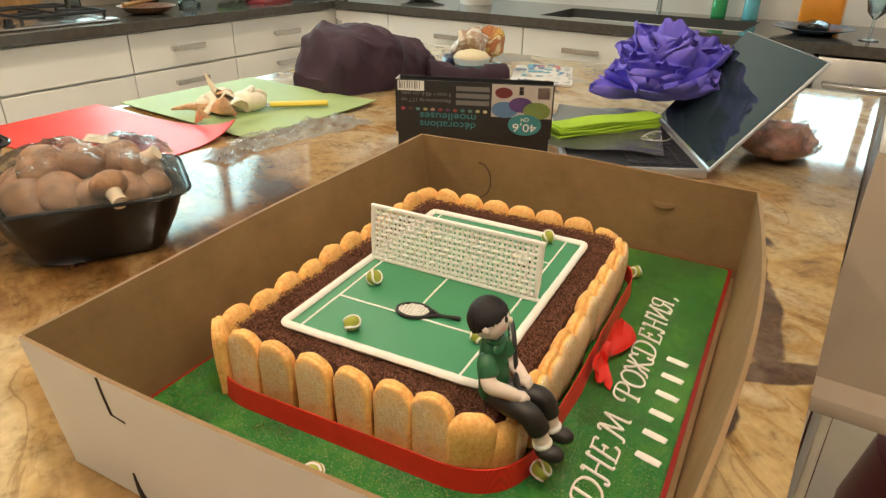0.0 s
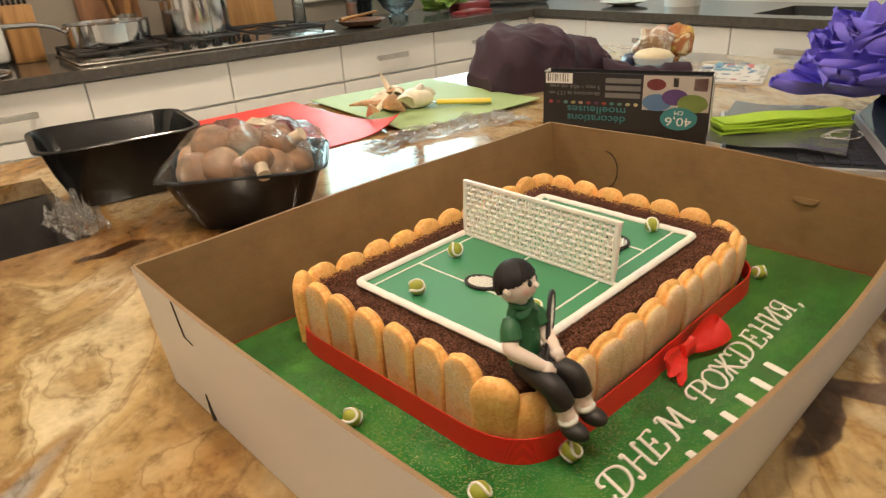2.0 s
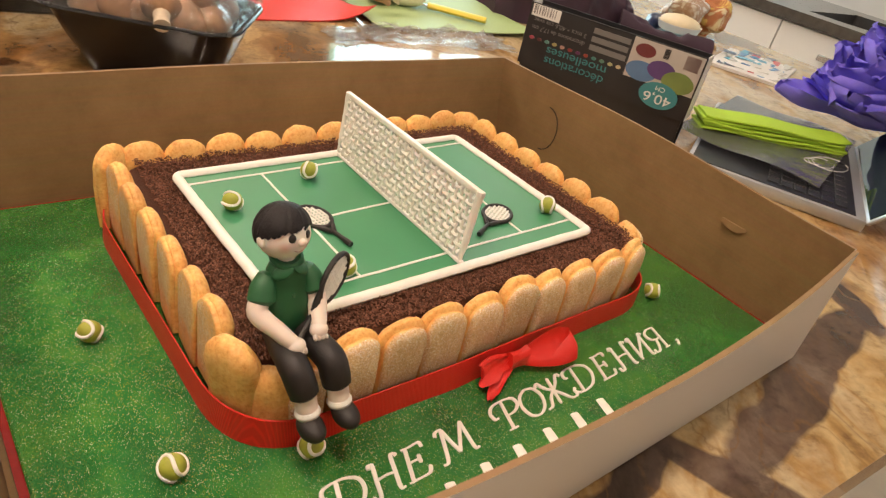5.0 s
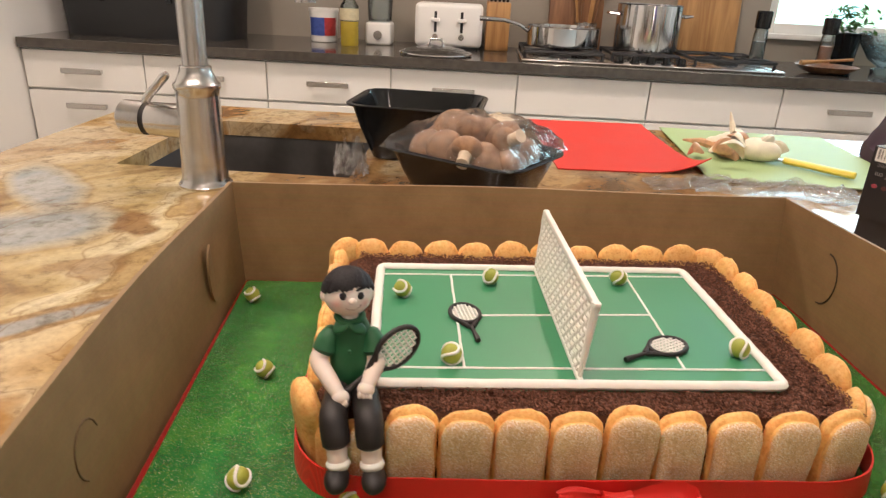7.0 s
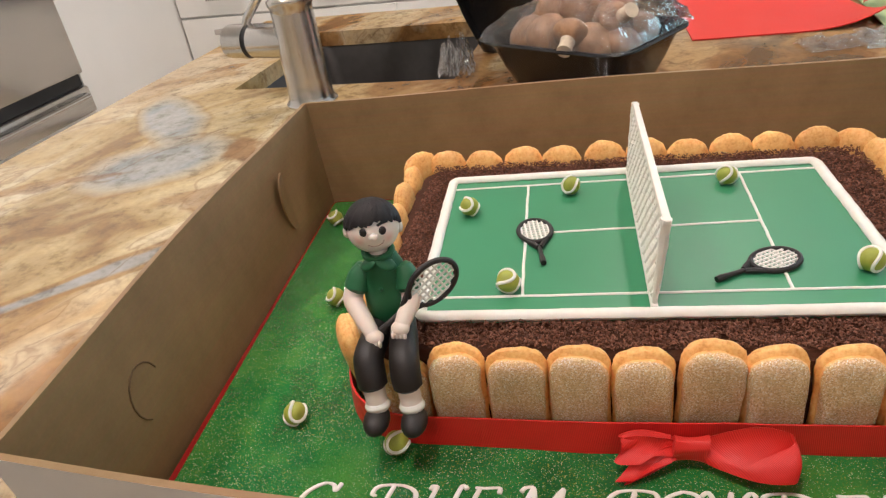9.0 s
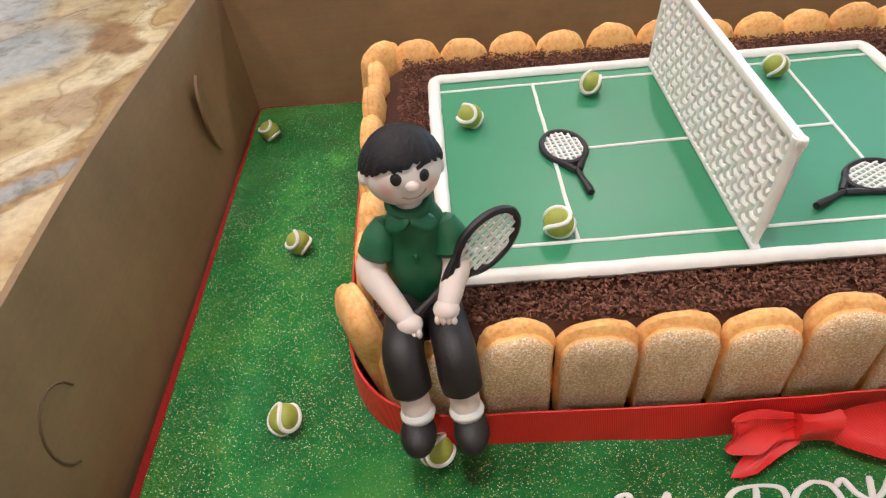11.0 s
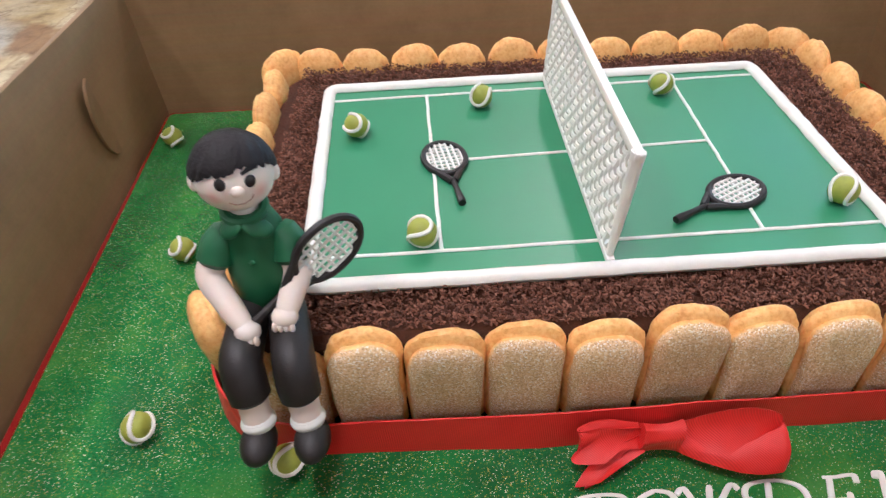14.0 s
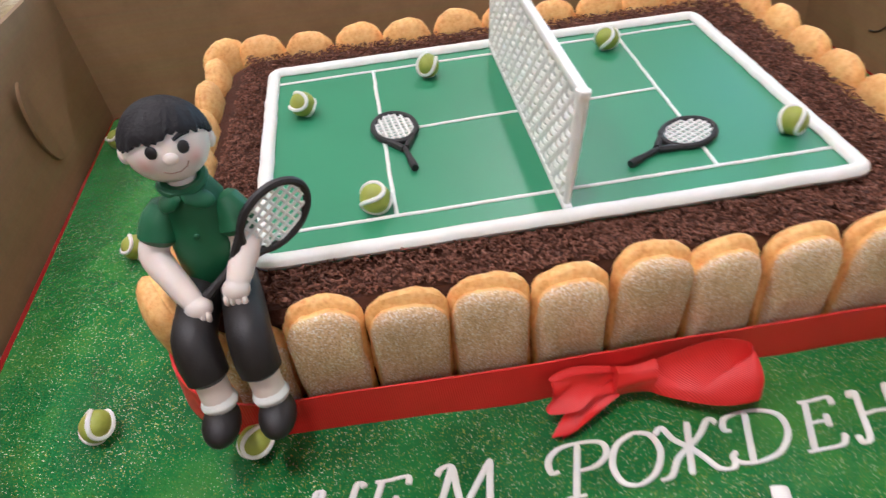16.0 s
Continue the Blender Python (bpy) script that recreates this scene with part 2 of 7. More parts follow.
    col = mix_node(nt, vein, col, (0.15, 0.075, 0.03))
    pit = ramp_node(nt, noise_node(nt, 42, 6, 0.7).outputs[0], [(0.34, (0.50, 0.46, 0.42)), (0.46, (0.92, 0.92, 0.92)), (0.62, (1.12, 1.12, 1.12))]).outputs[0]
    col = mix_node(nt, 0.8, col, pit, 'MULTIPLY')
    speck = noise_node(nt, 140, 3)
    sp = ramp_node(nt, speck.outputs[0], [(0.35, (0.76, 0.76, 0.76)), (0.6, (0.86, 0.86, 0.86))])
    col = mix_node(nt, 0.85, col, sp.outputs[0], 'MULTIPLY')
    nt.links.new(col, b.inputs["Base Color"])
    b.inputs["Roughness"].default_value = 0.07
    b.inputs["Specular IOR Level"].default_value = 0.45
    return m


def face_material():
    """Pale fondant with two airbrushed pink cheeks."""
    m, nt, b = nodes_of("pale_fondant_face")
    n = noise_node(nt, 120, 3)
    col = ramp_node(nt, n.outputs[0], [(0.3, (0.82, 0.69, 0.61)), (0.7, (0.87, 0.74, 0.66))]).outputs[0]
    for centre in CHEEKS:
        tc = nt.nodes.new("ShaderNodeTexCoord")
        d = nt.nodes.new("ShaderNodeVectorMath")
        d.operation = 'DISTANCE'
        d.inputs[1].default_value = centre
        nt.links.new(tc.outputs["Object"], d.inputs[0])
        r = ramp_node(nt, d.outputs["Value"], [(0.0010, (0.60, 0.60, 0.60)), (0.0046, (0, 0, 0))])
        r.color_ramp.interpolation = 'EASE'
        col = mix_node(nt, r.outputs[0], col, (0.80, 0.33, 0.26))
    nt.links.new(col, b.inputs["Base Color"])
    b.inputs["Roughness"].default_value = 0.42
    b.inputs["Subsurface Weight"].default_value = 0.2
    b.inputs["Subsurface Scale"].default_value = 0.004
    return m


def cells_node(nt, scale):
    tc = nt.nodes.new("ShaderNodeTexCoord")
    v = nt.nodes.new("ShaderNodeTexVoronoi")
    v.inputs["Scale"].default_value = scale
    nt.links.new(tc.outputs["Object"], v.inputs["Vector"])
    sep = nt.nodes.new("ShaderNodeSeparateColor")
    nt.links.new(v.outputs["Color"], sep.inputs[0])
    return v, sep


def ladyfinger_material():
    """Baked sponge finger: golden crust, and a face coated in coarse sugar (local -y)."""
    m, nt, b = nodes_of("ladyfinger")
    tc = nt.nodes.new("ShaderNodeTexCoord")
    sep = nt.nodes.new("ShaderNodeSeparateXYZ")
    nt.links.new(tc.outputs["Object"], sep.inputs[0])
    big, mid, fine = noise_node(nt, 75, 5, 0.6), noise_node(nt, 420, 4, 0.65), noise_node(nt, 1500, 3, 0.7)
    golden = ramp_node(nt, big.outputs[0], [(0.28, (0.66, 0.27, 0.060)), (0.45, (0.88, 0.45, 0.125)), (0.72, (0.96, 0.62, 0.22))])
    gold = mix_node(nt, 0.35, golden.outputs[0], ramp_node(nt, mid.outputs[0], [(0.35, (0.52, 0.20, 0.05)), (0.5, (0.84, 0.50, 0.17)), (0.68, (0.95, 0.74, 0.38))]).outputs[0])
    vor, cell = cells_node(nt, 2000)
    crumb = ramp_node(nt, big.outputs[0], [(0.3, (0.62, 0.39, 0.16)), (0.7, (0.80, 0.56, 0.28))])
    grain = ramp_node(nt, cell.outputs[0], [(0.0, (0.46, 0.26, 0.11)), (0.40, (0.76, 0.51, 0.26)), (0.80, (0.87, 0.65, 0.39)), (0.90, (1.0, 0.96, 0.90))])
    sugar = mix_node(nt, 0.75, crumb.outputs[0], grain.outputs[0])
    fac = nt.nodes.new("ShaderNodeMapRange")
    fac.inputs[1].default_value, fac.inputs[2].default_value = -0.0020, -0.0032
    shifted = nt.nodes.new("ShaderNodeMath")
    shifted.operation = 'MULTIPLY_ADD'
    shifted.inputs[1].default_value = 0.0024
    nt.links.new(mid.outputs[0], shifted.inputs[0])
    nt.links.new(sep.outputs["Y"], shifted.inputs[2])
    nt.links.new(shifted.outputs[0], fac.inputs[0])
    col = mix_node(nt, fac.outputs[0], gold, sugar)
    info = nt.nodes.new("ShaderNodeObjectInfo")
    hsv = nt.nodes.new("ShaderNodeHueSaturation")
    mr = nt.nodes.new("ShaderNodeMapRange")
    mr.inputs[3].default_value, mr.inputs[4].default_value = 0.88, 1.1
    nt.links.new(info.outputs["Random"], mr.inputs[0])
    nt.links.new(mr.outputs[0], hsv.inputs["Value"])
    nt.links.new(col, hsv.inputs["Color"])
    nt.links.new(hsv.outputs[0], b.inputs["Base Color"])
    b.inputs["Roughness"].default_value = 0.55
    b.inputs["Subsurface Weight"].default_value = 0.15
    b.inputs["Subsurface Scale"].default_value = 0.003
    inv = nt.nodes.new("ShaderNodeMath")
    inv.operation = 'MULTIPLY_ADD'
    inv.inputs[1].default_value, inv.inputs[2].default_value = -1.0, 1.0
    nt.links.new(vor.outputs["Distance"], inv.inputs[0])
    hgt = mix_node(nt, fac.outputs[0], mid.outputs[0], inv.outputs[0])
    bump_to(nt, b, hgt, 0.6, 0.0006)
    return m


def icing_grass_material():
    """Glossy green airbrushed icing with gold glitter flakes that lie at all angles."""
    m, nt, b = nodes_of("glitter_green_icing")
    big, mid = noise_node(nt, 16, 6, 0.65), noise_node(nt, 520, 3, 0.65)
    col = ramp_node(nt, big.outputs[0], [(0.30, (0.008, 0.098, 0.020)), (0.5, (0.015, 0.170, 0.032)), (0.68, (0.060, 0.250, 0.034))])
    flakes = None
    bump = bump_to(nt, b, mid.outputs[0], 1.0, 0.0022)
    normal = bump.outputs[0]
    colour = col.outputs[0]
    patch = noise_node(nt, 22, 4)
    where = ramp_node(nt, patch.outputs[0], [(0.34, (0.25, 0.25, 0.25)), (0.52, (1, 1, 1))])
    for scale, lo, tint in ((1300, 0.55, (0.22, 0.33, 0.03)), (850, 0.90, (0.36, 0.48, 0.08)), (1500, 0.82, (0.80, 0.94, 0.55))):
        vor, cell = cells_node(nt, scale)
        near = ramp_node(nt, vor.outputs["Distance"], [(0.27, (1, 1, 1)), (0.37, (0, 0, 0))])
        pick = ramp_node(nt, cell.outputs[0], [(lo, (0, 0, 0)), (lo + 0.03, (1, 1, 1))])
        g = mix_node(nt, 1.0, mix_node(nt, 1.0, near.outputs[0], pick.outputs[0], 'MULTIPLY'), where.outputs[0], 'MULTIPLY')
        colour = mix_node(nt, g, colour, tint)
        tip = nt.nodes.new("ShaderNodeVectorMath")
        tip.operation = 'MULTIPLY_ADD'
        tip.inputs[1].default_value, tip.inputs[2].default_value = (0.60, 0.60, 0.0), (-0.30, -0.30, 1.0)
        nt.links.new(vor.outputs["Color"], tip.inputs[0])
        norm = nt.nodes.new("ShaderNodeVectorMath")
        norm.operation = 'NORMALIZE'
        nt.links.new(tip.outputs[0], norm.inputs[0])
        normal = mix_node(nt, g, normal, norm.outputs[0])
        flakes = g if flakes is None else mix_node(nt, 1.0, flakes, g, 'ADD')
    nt.links.new(colour, b.inputs["Base Color"])
    nt.links.new(normal, b.inputs["Normal"])
    metal = nt.nodes.new("ShaderNodeMath")
    metal.operation = 'MULTIPLY'
    metal.inputs[1].default_value = 0.35
    nt.links.new(flakes, metal.inputs[0])
    nt.links.new(metal.outputs[0], b.inputs["Metallic"])
    rr = ramp_node(nt, mid.outputs[0], [(0.3, (0.07, 0.07, 0.07)), (0.7, (0.18, 0.18, 0.18))])
    nt.links.new(rr.outputs[0], b.inputs["Roughness"])
    return m


def ribbon_material():
    """Red grosgrain: fine ribs across the ribbon's length."""
    m, nt, b = nodes_of("red_grosgrain")
    tc = nt.nodes.new("ShaderNodeTexCoord")
    sep = nt.nodes.new("ShaderNodeSeparateXYZ")
    nt.links.new(tc.outputs["Object"], sep.inputs[0])
    add = nt.nodes.new("ShaderNodeMath")
    nt.links.new(sep.outputs["X"], add.inputs[0])
    nt.links.new(sep.outputs["Y"], add.inputs[1])
    mul = nt.nodes.new("ShaderNodeMath")
    mul.operation = 'MULTIPLY'
    mul.inputs[1].default_value = 2 * math.pi / 0.0009
    nt.links.new(add.outputs[0], mul.inputs[0])
    sine = nt.nodes.new("ShaderNodeMath")
    sine.operation = 'SINE'
    nt.links.new(mul.outputs[0], sine.inputs[0])
    big = noise_node(nt, 45, 4)
    rib = ramp_node(nt, sine.outputs[0], [(0.0, (0.56, 0.014, 0.008)), (1.0, (0.78, 0.024, 0.014))])
    nt.links.new(mix_node(nt, 0.4, rib.outputs[0], ramp_node(nt, big.outputs[0], [(0.3, (0.55, 0.013, 0.008)), (0.7, (0.78, 0.024, 0.014))]).outputs[0]), b.inputs["Base Color"])
    b.inputs["Roughness"].default_value = 0.42
    b.inputs["Sheen Weight"].default_value = 0.08
    b.inputs["Sheen Tint"].default_value = (1.0, 0.35, 0.3, 1)
    bump_to(nt, b, sine.outputs[0], 0.35, 0.00016)
    return m


def shavings_material():
    """Grated chocolate, each shaving a little lighter or darker."""
    m, nt, b = nodes_of("grated_chocolate")
    geo = nt.nodes.new("ShaderNodeNewGeometry")
    r = ramp_node(nt, geo.outputs["Random Per Island"], [(0.0, (0.085, 0.030, 0.017)), (0.6, (0.200, 0.078, 0.045)), (1.0, (0.36, 0.165, 0.105))])
    fine = noise_node(nt, 900, 3)
    nt.links.new(mix_node(nt, 0.25, r.outputs[0], mix_node(nt, fine.outputs[0], (0.08, 0.033, 0.020), (0.24, 0.115, 0.073))), b.inputs["Base Color"])
    b.inputs["Roughness"].default_value = 0.5
    b.inputs["Specular IOR Level"].default_value = 0.22
    bump_to(nt, b, fine.outputs[0], 0.3, 0.0004)
    return m


def wood_material(name, light, dark, scale=6):
    m, nt, b = nodes_of(name)
    tc = nt.nodes.new("ShaderNodeTexCoord")
    mp = nt.nodes.new("ShaderNodeMapping")
    mp.inputs["Scale"].default_value = (scale * 5, scale * 5, scale * 0.4)
    nt.links.new(tc.outputs["Object"], mp.inputs[0])
    n = nt.nodes.new("ShaderNodeTexNoise")
    n.inputs["Scale"].default_value, n.inputs["Detail"].default_value, n.inputs["Distortion"].default_value = 1.0, 6, 1.2
    nt.links.new(mp.outputs[0], n.inputs["Vector"])
    r = ramp_node(nt, n.outputs[0], [(0.3, dark), (0.7, light)])
    nt.links.new(r.outputs[0], b.inputs["Base Color"])
    b.inputs["Roughness"].default_value = 0.45
    bump_to(nt, b, n.outputs[0], 0.15, 0.001)
    return m


def brushed_steel(name, base=(0.62, 0.60, 0.57), rough=0.24):
    m, nt, b = nodes_of(name)
    tc = nt.nodes.new("ShaderNodeTexCoord")
    mp = nt.nodes.new("ShaderNodeMapping")
    mp.inputs["Scale"].default_value = (300, 300, 6)
    nt.links.new(tc.outputs["Object"], mp.inputs[0])
    n = nt.nodes.new("ShaderNodeTexNoise")
    n.inputs["Scale"].default_value, n.inputs["Detail"].default_value = 1.0, 3
    nt.links.new(mp.outputs[0], n.inputs["Vector"])
    r = ramp_node(nt, n.outputs[0], [(0.3, tuple(c * 0.9 for c in base)), (0.7, base)])
    nt.links.new(r.outputs[0], b.inputs["Base Color"])
    b.inputs["Metallic"].default_value = 1.0
    rr = nt.nodes.new("ShaderNodeMapRange")
    rr.inputs[3].default_value, rr.inputs[4].default_value = rough * 0.75, rough * 1.3
    nt.links.new(n.outputs[0], rr.inputs[0])
    nt.links.new(rr.outputs[0], b.inputs["Roughness"])
    return m


def kraft_material():
    m, nt, b = nodes_of("kraft_cardboard")
    tc = nt.nodes.new("ShaderNodeTexCoord")
    mp = nt.nodes.new("ShaderNodeMapping")
    mp.inputs["Scale"].default_value = (8, 8, 420)
    nt.links.new(tc.outputs["Object"], mp.inputs[0])
    flute = nt.nodes.new("ShaderNodeTexNoise")
    flute.inputs["Scale"].default_value, flute.inputs["Detail"].default_value = 1.0, 2
    nt.links.new(mp.outputs[0], flute.inputs["Vector"])
    big, fine = noise_node(nt, 24, 6, 0.65), noise_node(nt, 500, 3)
    c1 = ramp_node(nt, big.outputs[0], [(0.3, (0.190, 0.112, 0.045)), (0.7, (0.290, 0.175, 0.076))])
    c2 = mix_node(nt, 0.2, c1.outputs[0], mix_node(nt, fine.outputs[0], (0.18, 0.10, 0.038), (0.38, 0.235, 0.11)))
    nt.links.new(mix_node(nt, 0.12, c2, flute.outputs["Color"], 'OVERLAY'), b.inputs["Base Color"])
    b.inputs["Roughness"].default_value = 0.62
    bump_to(nt, b, flute.outputs[0], 0.12, 0.0006)
    return m


GRANITE = granite_material()
FINGER = ladyfinger_material()
TURF = icing_grass_material()
KRAFT = kraft_material()
STEEL = brushed_steel("brushed_steel")
CHROME = surface("polished_steel", (0.70, 0.70, 0.70), 0.10, 0.05, 20, 0, metal=1.0)
CARD_WHITE = surface("white_card", (0.74, 0.73, 0.70), 0.42, 0.06, 9, 0.05, 300, 0.0004)
BOX_WHITE = surface("box_card_white", (0.62, 0.59, 0.55), 0.42, 0.06, 9, 0.05, 300, 0.0004)
LACQUER = surface("white_cabinet_front", (0.80, 0.785, 0.75), 0.35, 0.04, 3, 0.03, 90, 0.0004)
QUARTZ = surface("dark_taupe_quartz", (0.075, 0.066, 0.056), 0.10, 0.3, 40, 0.05, 260, 0.0003)
SPLASH = surface("taupe_backsplash", (0.34, 0.30, 0.25), 0.25, 0.10, 3, 0.05, 60, 0.0005)
PAINT = surface("white_wall_paint", (0.78, 0.76, 0.72), 0.7, 0.04, 2, 0.08, 220, 0.0006)
CEILING = surface("ceiling_paint", (0.82, 0.80, 0.76), 0.8, 0.03, 2, 0.05, 200, 0.0005)
FLOOR = surface("pale_floor_tile", (0.55, 0.47, 0.37), 0.25, 0.12, 3, 0.05, 60, 0.0005)
COURT = surface("green_fondant", (0.045, 0.245, 0.115), 0.42, 0.07, 24, 0.06, 900, 0.0003)
WHITE_ICING = surface("white_fondant", (0.83, 0.80, 0.74), 0.42, 0.06, 150, 0.25, 700, 0.0005, sub=0.15)
BALL = surface("ball_fondant", (0.33, 0.36, 0.045), 0.5, 0.22, 160, 0.2, 900, 0.0004)
BLACK_ICING = surface("black_fondant", (0.018, 0.014, 0.013), 0.5, 0.3, 300, 0.3, 900, 0.0005)
SKIN = surface("pale_fondant", (0.84, 0.70, 0.61), 0.42, 0.05, 90, 0.1, 600, 0.0003, sub=0.2)
SHIRT = surface("dark_green_fondant", (0.016, 0.115, 0.043), 0.45, 0.12, 120, 0.12, 700, 0.0004)
BLUSH = surface("brown_mouth_line", (0.50, 0.30, 0.24), 0.45, 0.15, 200, 0.1, 600, 0.0003)
RED_SATIN = ribbon_material()
SHAVED = shavings_material()
# chocolate brown, darkened so that gaps between the shavings look shaded
CHOC_BASE = surface("shade_dark_chocolate_sponge", (0.075, 0.027, 0.014), 0.7, 0.4, 200, 0.6, 900, 0.0012, spec=0.2)
RED_EDGE = surface("red_foil_edge", (0.25, 0.012, 0.009), 0.25, 0.2, 60, 0.1, 400, 0.0003)
BLACK_PLASTIC = surface("black_plastic", (0.010, 0.011, 0.012), 0.16, 0.2, 30, 0.04, 200, 0.0003)
MUSHROOM = surface("brown_mushroom_cap", (0.33, 0.185, 0.10), 0.5, 0.6, 60, 0.25, 400, 0.0006, random=0.18)
STEM = surface("mushroom_stem", (0.70, 0.58, 0.43), 0.6, 0.2, 80, 0.2, 400, 0.0006)
FILM = film_material("cling_film", (0.99, 0.99, 0.99), 0.42, 1.0, 30, 0.035, 0.0, 0.8)
WRAP = film_material("crumpled_wrap", (0.995, 0.995, 0.995), 0.95, 0.6, 45, 0.035, 0.03, 0.5)
RED_MAT = surface("red_cutting_mat", (0.70, 0.035, 0.022), 0.4, 0.06, 10, 0.25, 900, 0.0004)
GREEN_MAT = surface("green_cutting_mat", (0.36, 0.50, 0.22), 0.55, 0.08, 10, 0.25, 900, 0.0004)
ONION = surface("onion_skin", (0.66, 0.38, 0.20), 0.4, 0.4, 60, 0.3, 300, 0.001)
ONION_WHITE = surface("onion_layer", (0.84, 0.77, 0.60), 0.35, 0.2, 40, 0.2, 300, 0.0006)
YELLOW = surface("yellow_plastic", (0.80, 0.62, 0.07), 0.35, 0.08, 20, 0.04, 200, 0.0003)
PURPLE_CLOTH = surface("aubergine_fabric", (0.044, 0.020, 0.038), 0.75, 0.3, 14, 0.4, 900, 0.0006)
PRINT_BLACK = surface("black_printed_card", (0.020, 0.019, 0.021), 0.35, 0.2, 12, 0.03, 300, 0.0003)
TEAL = surface("teal_print", (0.038, 0.22, 0.24), 0.4, 0.1, 20, 0.02, 300, 0.0003)
GREY_PRINT = surface("grey_print", (0.17, 0.165, 0.16), 0.4, 0.1, 20, 0.02, 300, 0.0003)
LIME = surface("lime_tissue", (0.36, 0.58, 0.035), 0.75, 0.12, 30, 0.3, 400, 0.0008)
VIOLET = surface("violet_tissue", (0.205, 0.165, 0.76), 0.85, 0.22, 22, 0.2, 300, 0.0006, sub=0.2)
ALU = surface("silver_laptop_body", (0.55, 0.56, 0.58), 0.35, 0.05, 20, 0.02, 500, 0.0002, metal=0.7)
# near-black glass; the teal in its colour stands in for reflected room haze
SCREEN = surface("dark_glossy_screen", (0.022, 0.038, 0.042), 0.05, 0.1, 3, 0)
KEY_BLACK = surface("black_keys", (0.015, 0.016, 0.02), 0.4, 0.2, 40, 0.02, 300, 0.0002)
WOOD = wood_material("oak_wood", (0.52, 0.29, 0.11), (0.30, 0.14, 0.045))
WOOD_DARK = wood_material("walnut_wood", (0.30, 0.14, 0.06), (0.13, 0.055, 0.022))
IRON = surface("cast_iron", (0.016, 0.016, 0.017), 0.5, 0.3, 60, 0.2, 400, 0.0005)
SINK_GREY = surface("dark_granite_sink", (0.060, 0.055, 0.052), 0.45, 0.2, 60, 0.15, 700, 0.0004)
GLASS = film_material("window_glass", (0.97, 0.99, 0.99), 0.25, 0.0, 10, 0.02)
BLUE_GLASS = film_material("blue_glass", (0.86, 0.95, 0.97), 0.9, 0.35, 30, 0.03)
MEAT = surface("pink_packet", (0.52, 0.22, 0.17), 0.35, 0.9, 38, 0.3, 200, 0.001)
LAMP_GLOW = emitter("downlight_glow", (1.0, 0.84, 0.62), 14)


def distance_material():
    """Garden and sky far outside the windows, their daylight put in as a glow."""
    m = emitter("garden_glow", (1, 1, 1), 1.0)
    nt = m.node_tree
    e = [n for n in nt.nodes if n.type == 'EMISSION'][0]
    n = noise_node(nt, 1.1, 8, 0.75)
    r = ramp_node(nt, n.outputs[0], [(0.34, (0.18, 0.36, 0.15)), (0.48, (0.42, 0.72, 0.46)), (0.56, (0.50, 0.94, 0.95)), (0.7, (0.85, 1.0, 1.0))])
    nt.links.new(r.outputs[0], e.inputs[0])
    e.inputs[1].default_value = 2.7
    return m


GARDEN = distance_material()


# ---- mesh helpers ----
def finish(name, bm, material, smooth=True):
    me = bpy.data.meshes.new(name)
    bmesh.ops.recalc_face_normals(bm, faces=bm.faces)
    bm.to_mesh(me)
    bm.free()
    for mm in (material if isinstance(material, (list, tuple)) else [material]):
        me.materials.append(mm)
    if smooth:
        me.polygons.foreach_set("use_smooth", [True] * len(me.polygons))
        me.set_sharp_from_angle(angle=radians(38))
    return me


def part(name, bm, material, parent, label="", m=None, smooth=True):
    """One mesh object under a thing or part; m places it in the parent's own space."""
    ob = new(name, finish(name, bm, material, smooth))
    ob.parent = parent
    if m is not None:
        ob.matrix_basis = m
    return tagged(ob, label)


def thing(name, label, category, m=None, group="", kind=""):
    ob = new(name)
    ob.empty_display_size = 0.02
    if m is not None:
        ob.matrix_basis = m
    return tagged(ob, label, category, group, kind)


def solid(name, bm, material, label, category, m=None, group="", kind="", smooth=True):
    ob = new(name, finish(name, bm, material, smooth))
    if m is not None:
        ob.matrix_basis = m
    return tagged(ob, label, category, group, kind)


def box(bm, x0, x1, y0, y1, z0, z1, bevel=0.0, seg=2, mat=0):
    vs = [bm.verts.new((x, y, z)) for x in (x0, x1) for y in (y0, y1) for z in (z0, z1)]
    fs = [bm.faces.new([vs[i] for i in q]) for q in ((0, 1, 3, 2), (4, 6, 7, 5), (0, 4, 5, 1), (2, 3, 7, 6), (0, 2, 6, 4), (1, 5, 7, 3))]
    for f in fs:
        f.material_index = mat
    if bevel:
        es = list({e for f in fs for e in f.edges})
        bmesh.ops.bevel(bm, geom=es, offset=bevel, segments=seg, affect='EDGES', profile=0.5, material=-1)
    return bm


def new_box(*a, **k):
    return box(bmesh.new(), *a, **k)


def loft(bm, rings, close=True, cap_start=True, cap_end=True, mat=0):
    """Skins a list of rings (equal numbers of points)."""
    rows = [[bm.verts.new(p) for p in r] for r in rings]
    n = len(rows[0])
    for a, b in zip(rows, rows[1:]):
        for i in range(n if close else n - 1):
            j = (i + 1) % n
            bm.faces.new((a[i], a[j], b[j], b[i])).material_index = mat
    if cap_start:
        bm.faces.new(list(reversed(rows[0]))).material_index = mat
    if cap_end:
        bm.faces.new(rows[-1]).material_index = mat
    return rows


def lathe(bm, profile, n=32, centre=(0, 0), mat=0, cap_start=True, cap_end=True):
    cx, cy = centre
    rings = [[(cx + r * math.cos(2 * math.pi * i / n), cy + r * math.sin(2 * math.pi * i / n), z) for i in range(n)] for r, z in profile]
    loft(bm, rings, True, cap_start, cap_end, mat)
    return bm


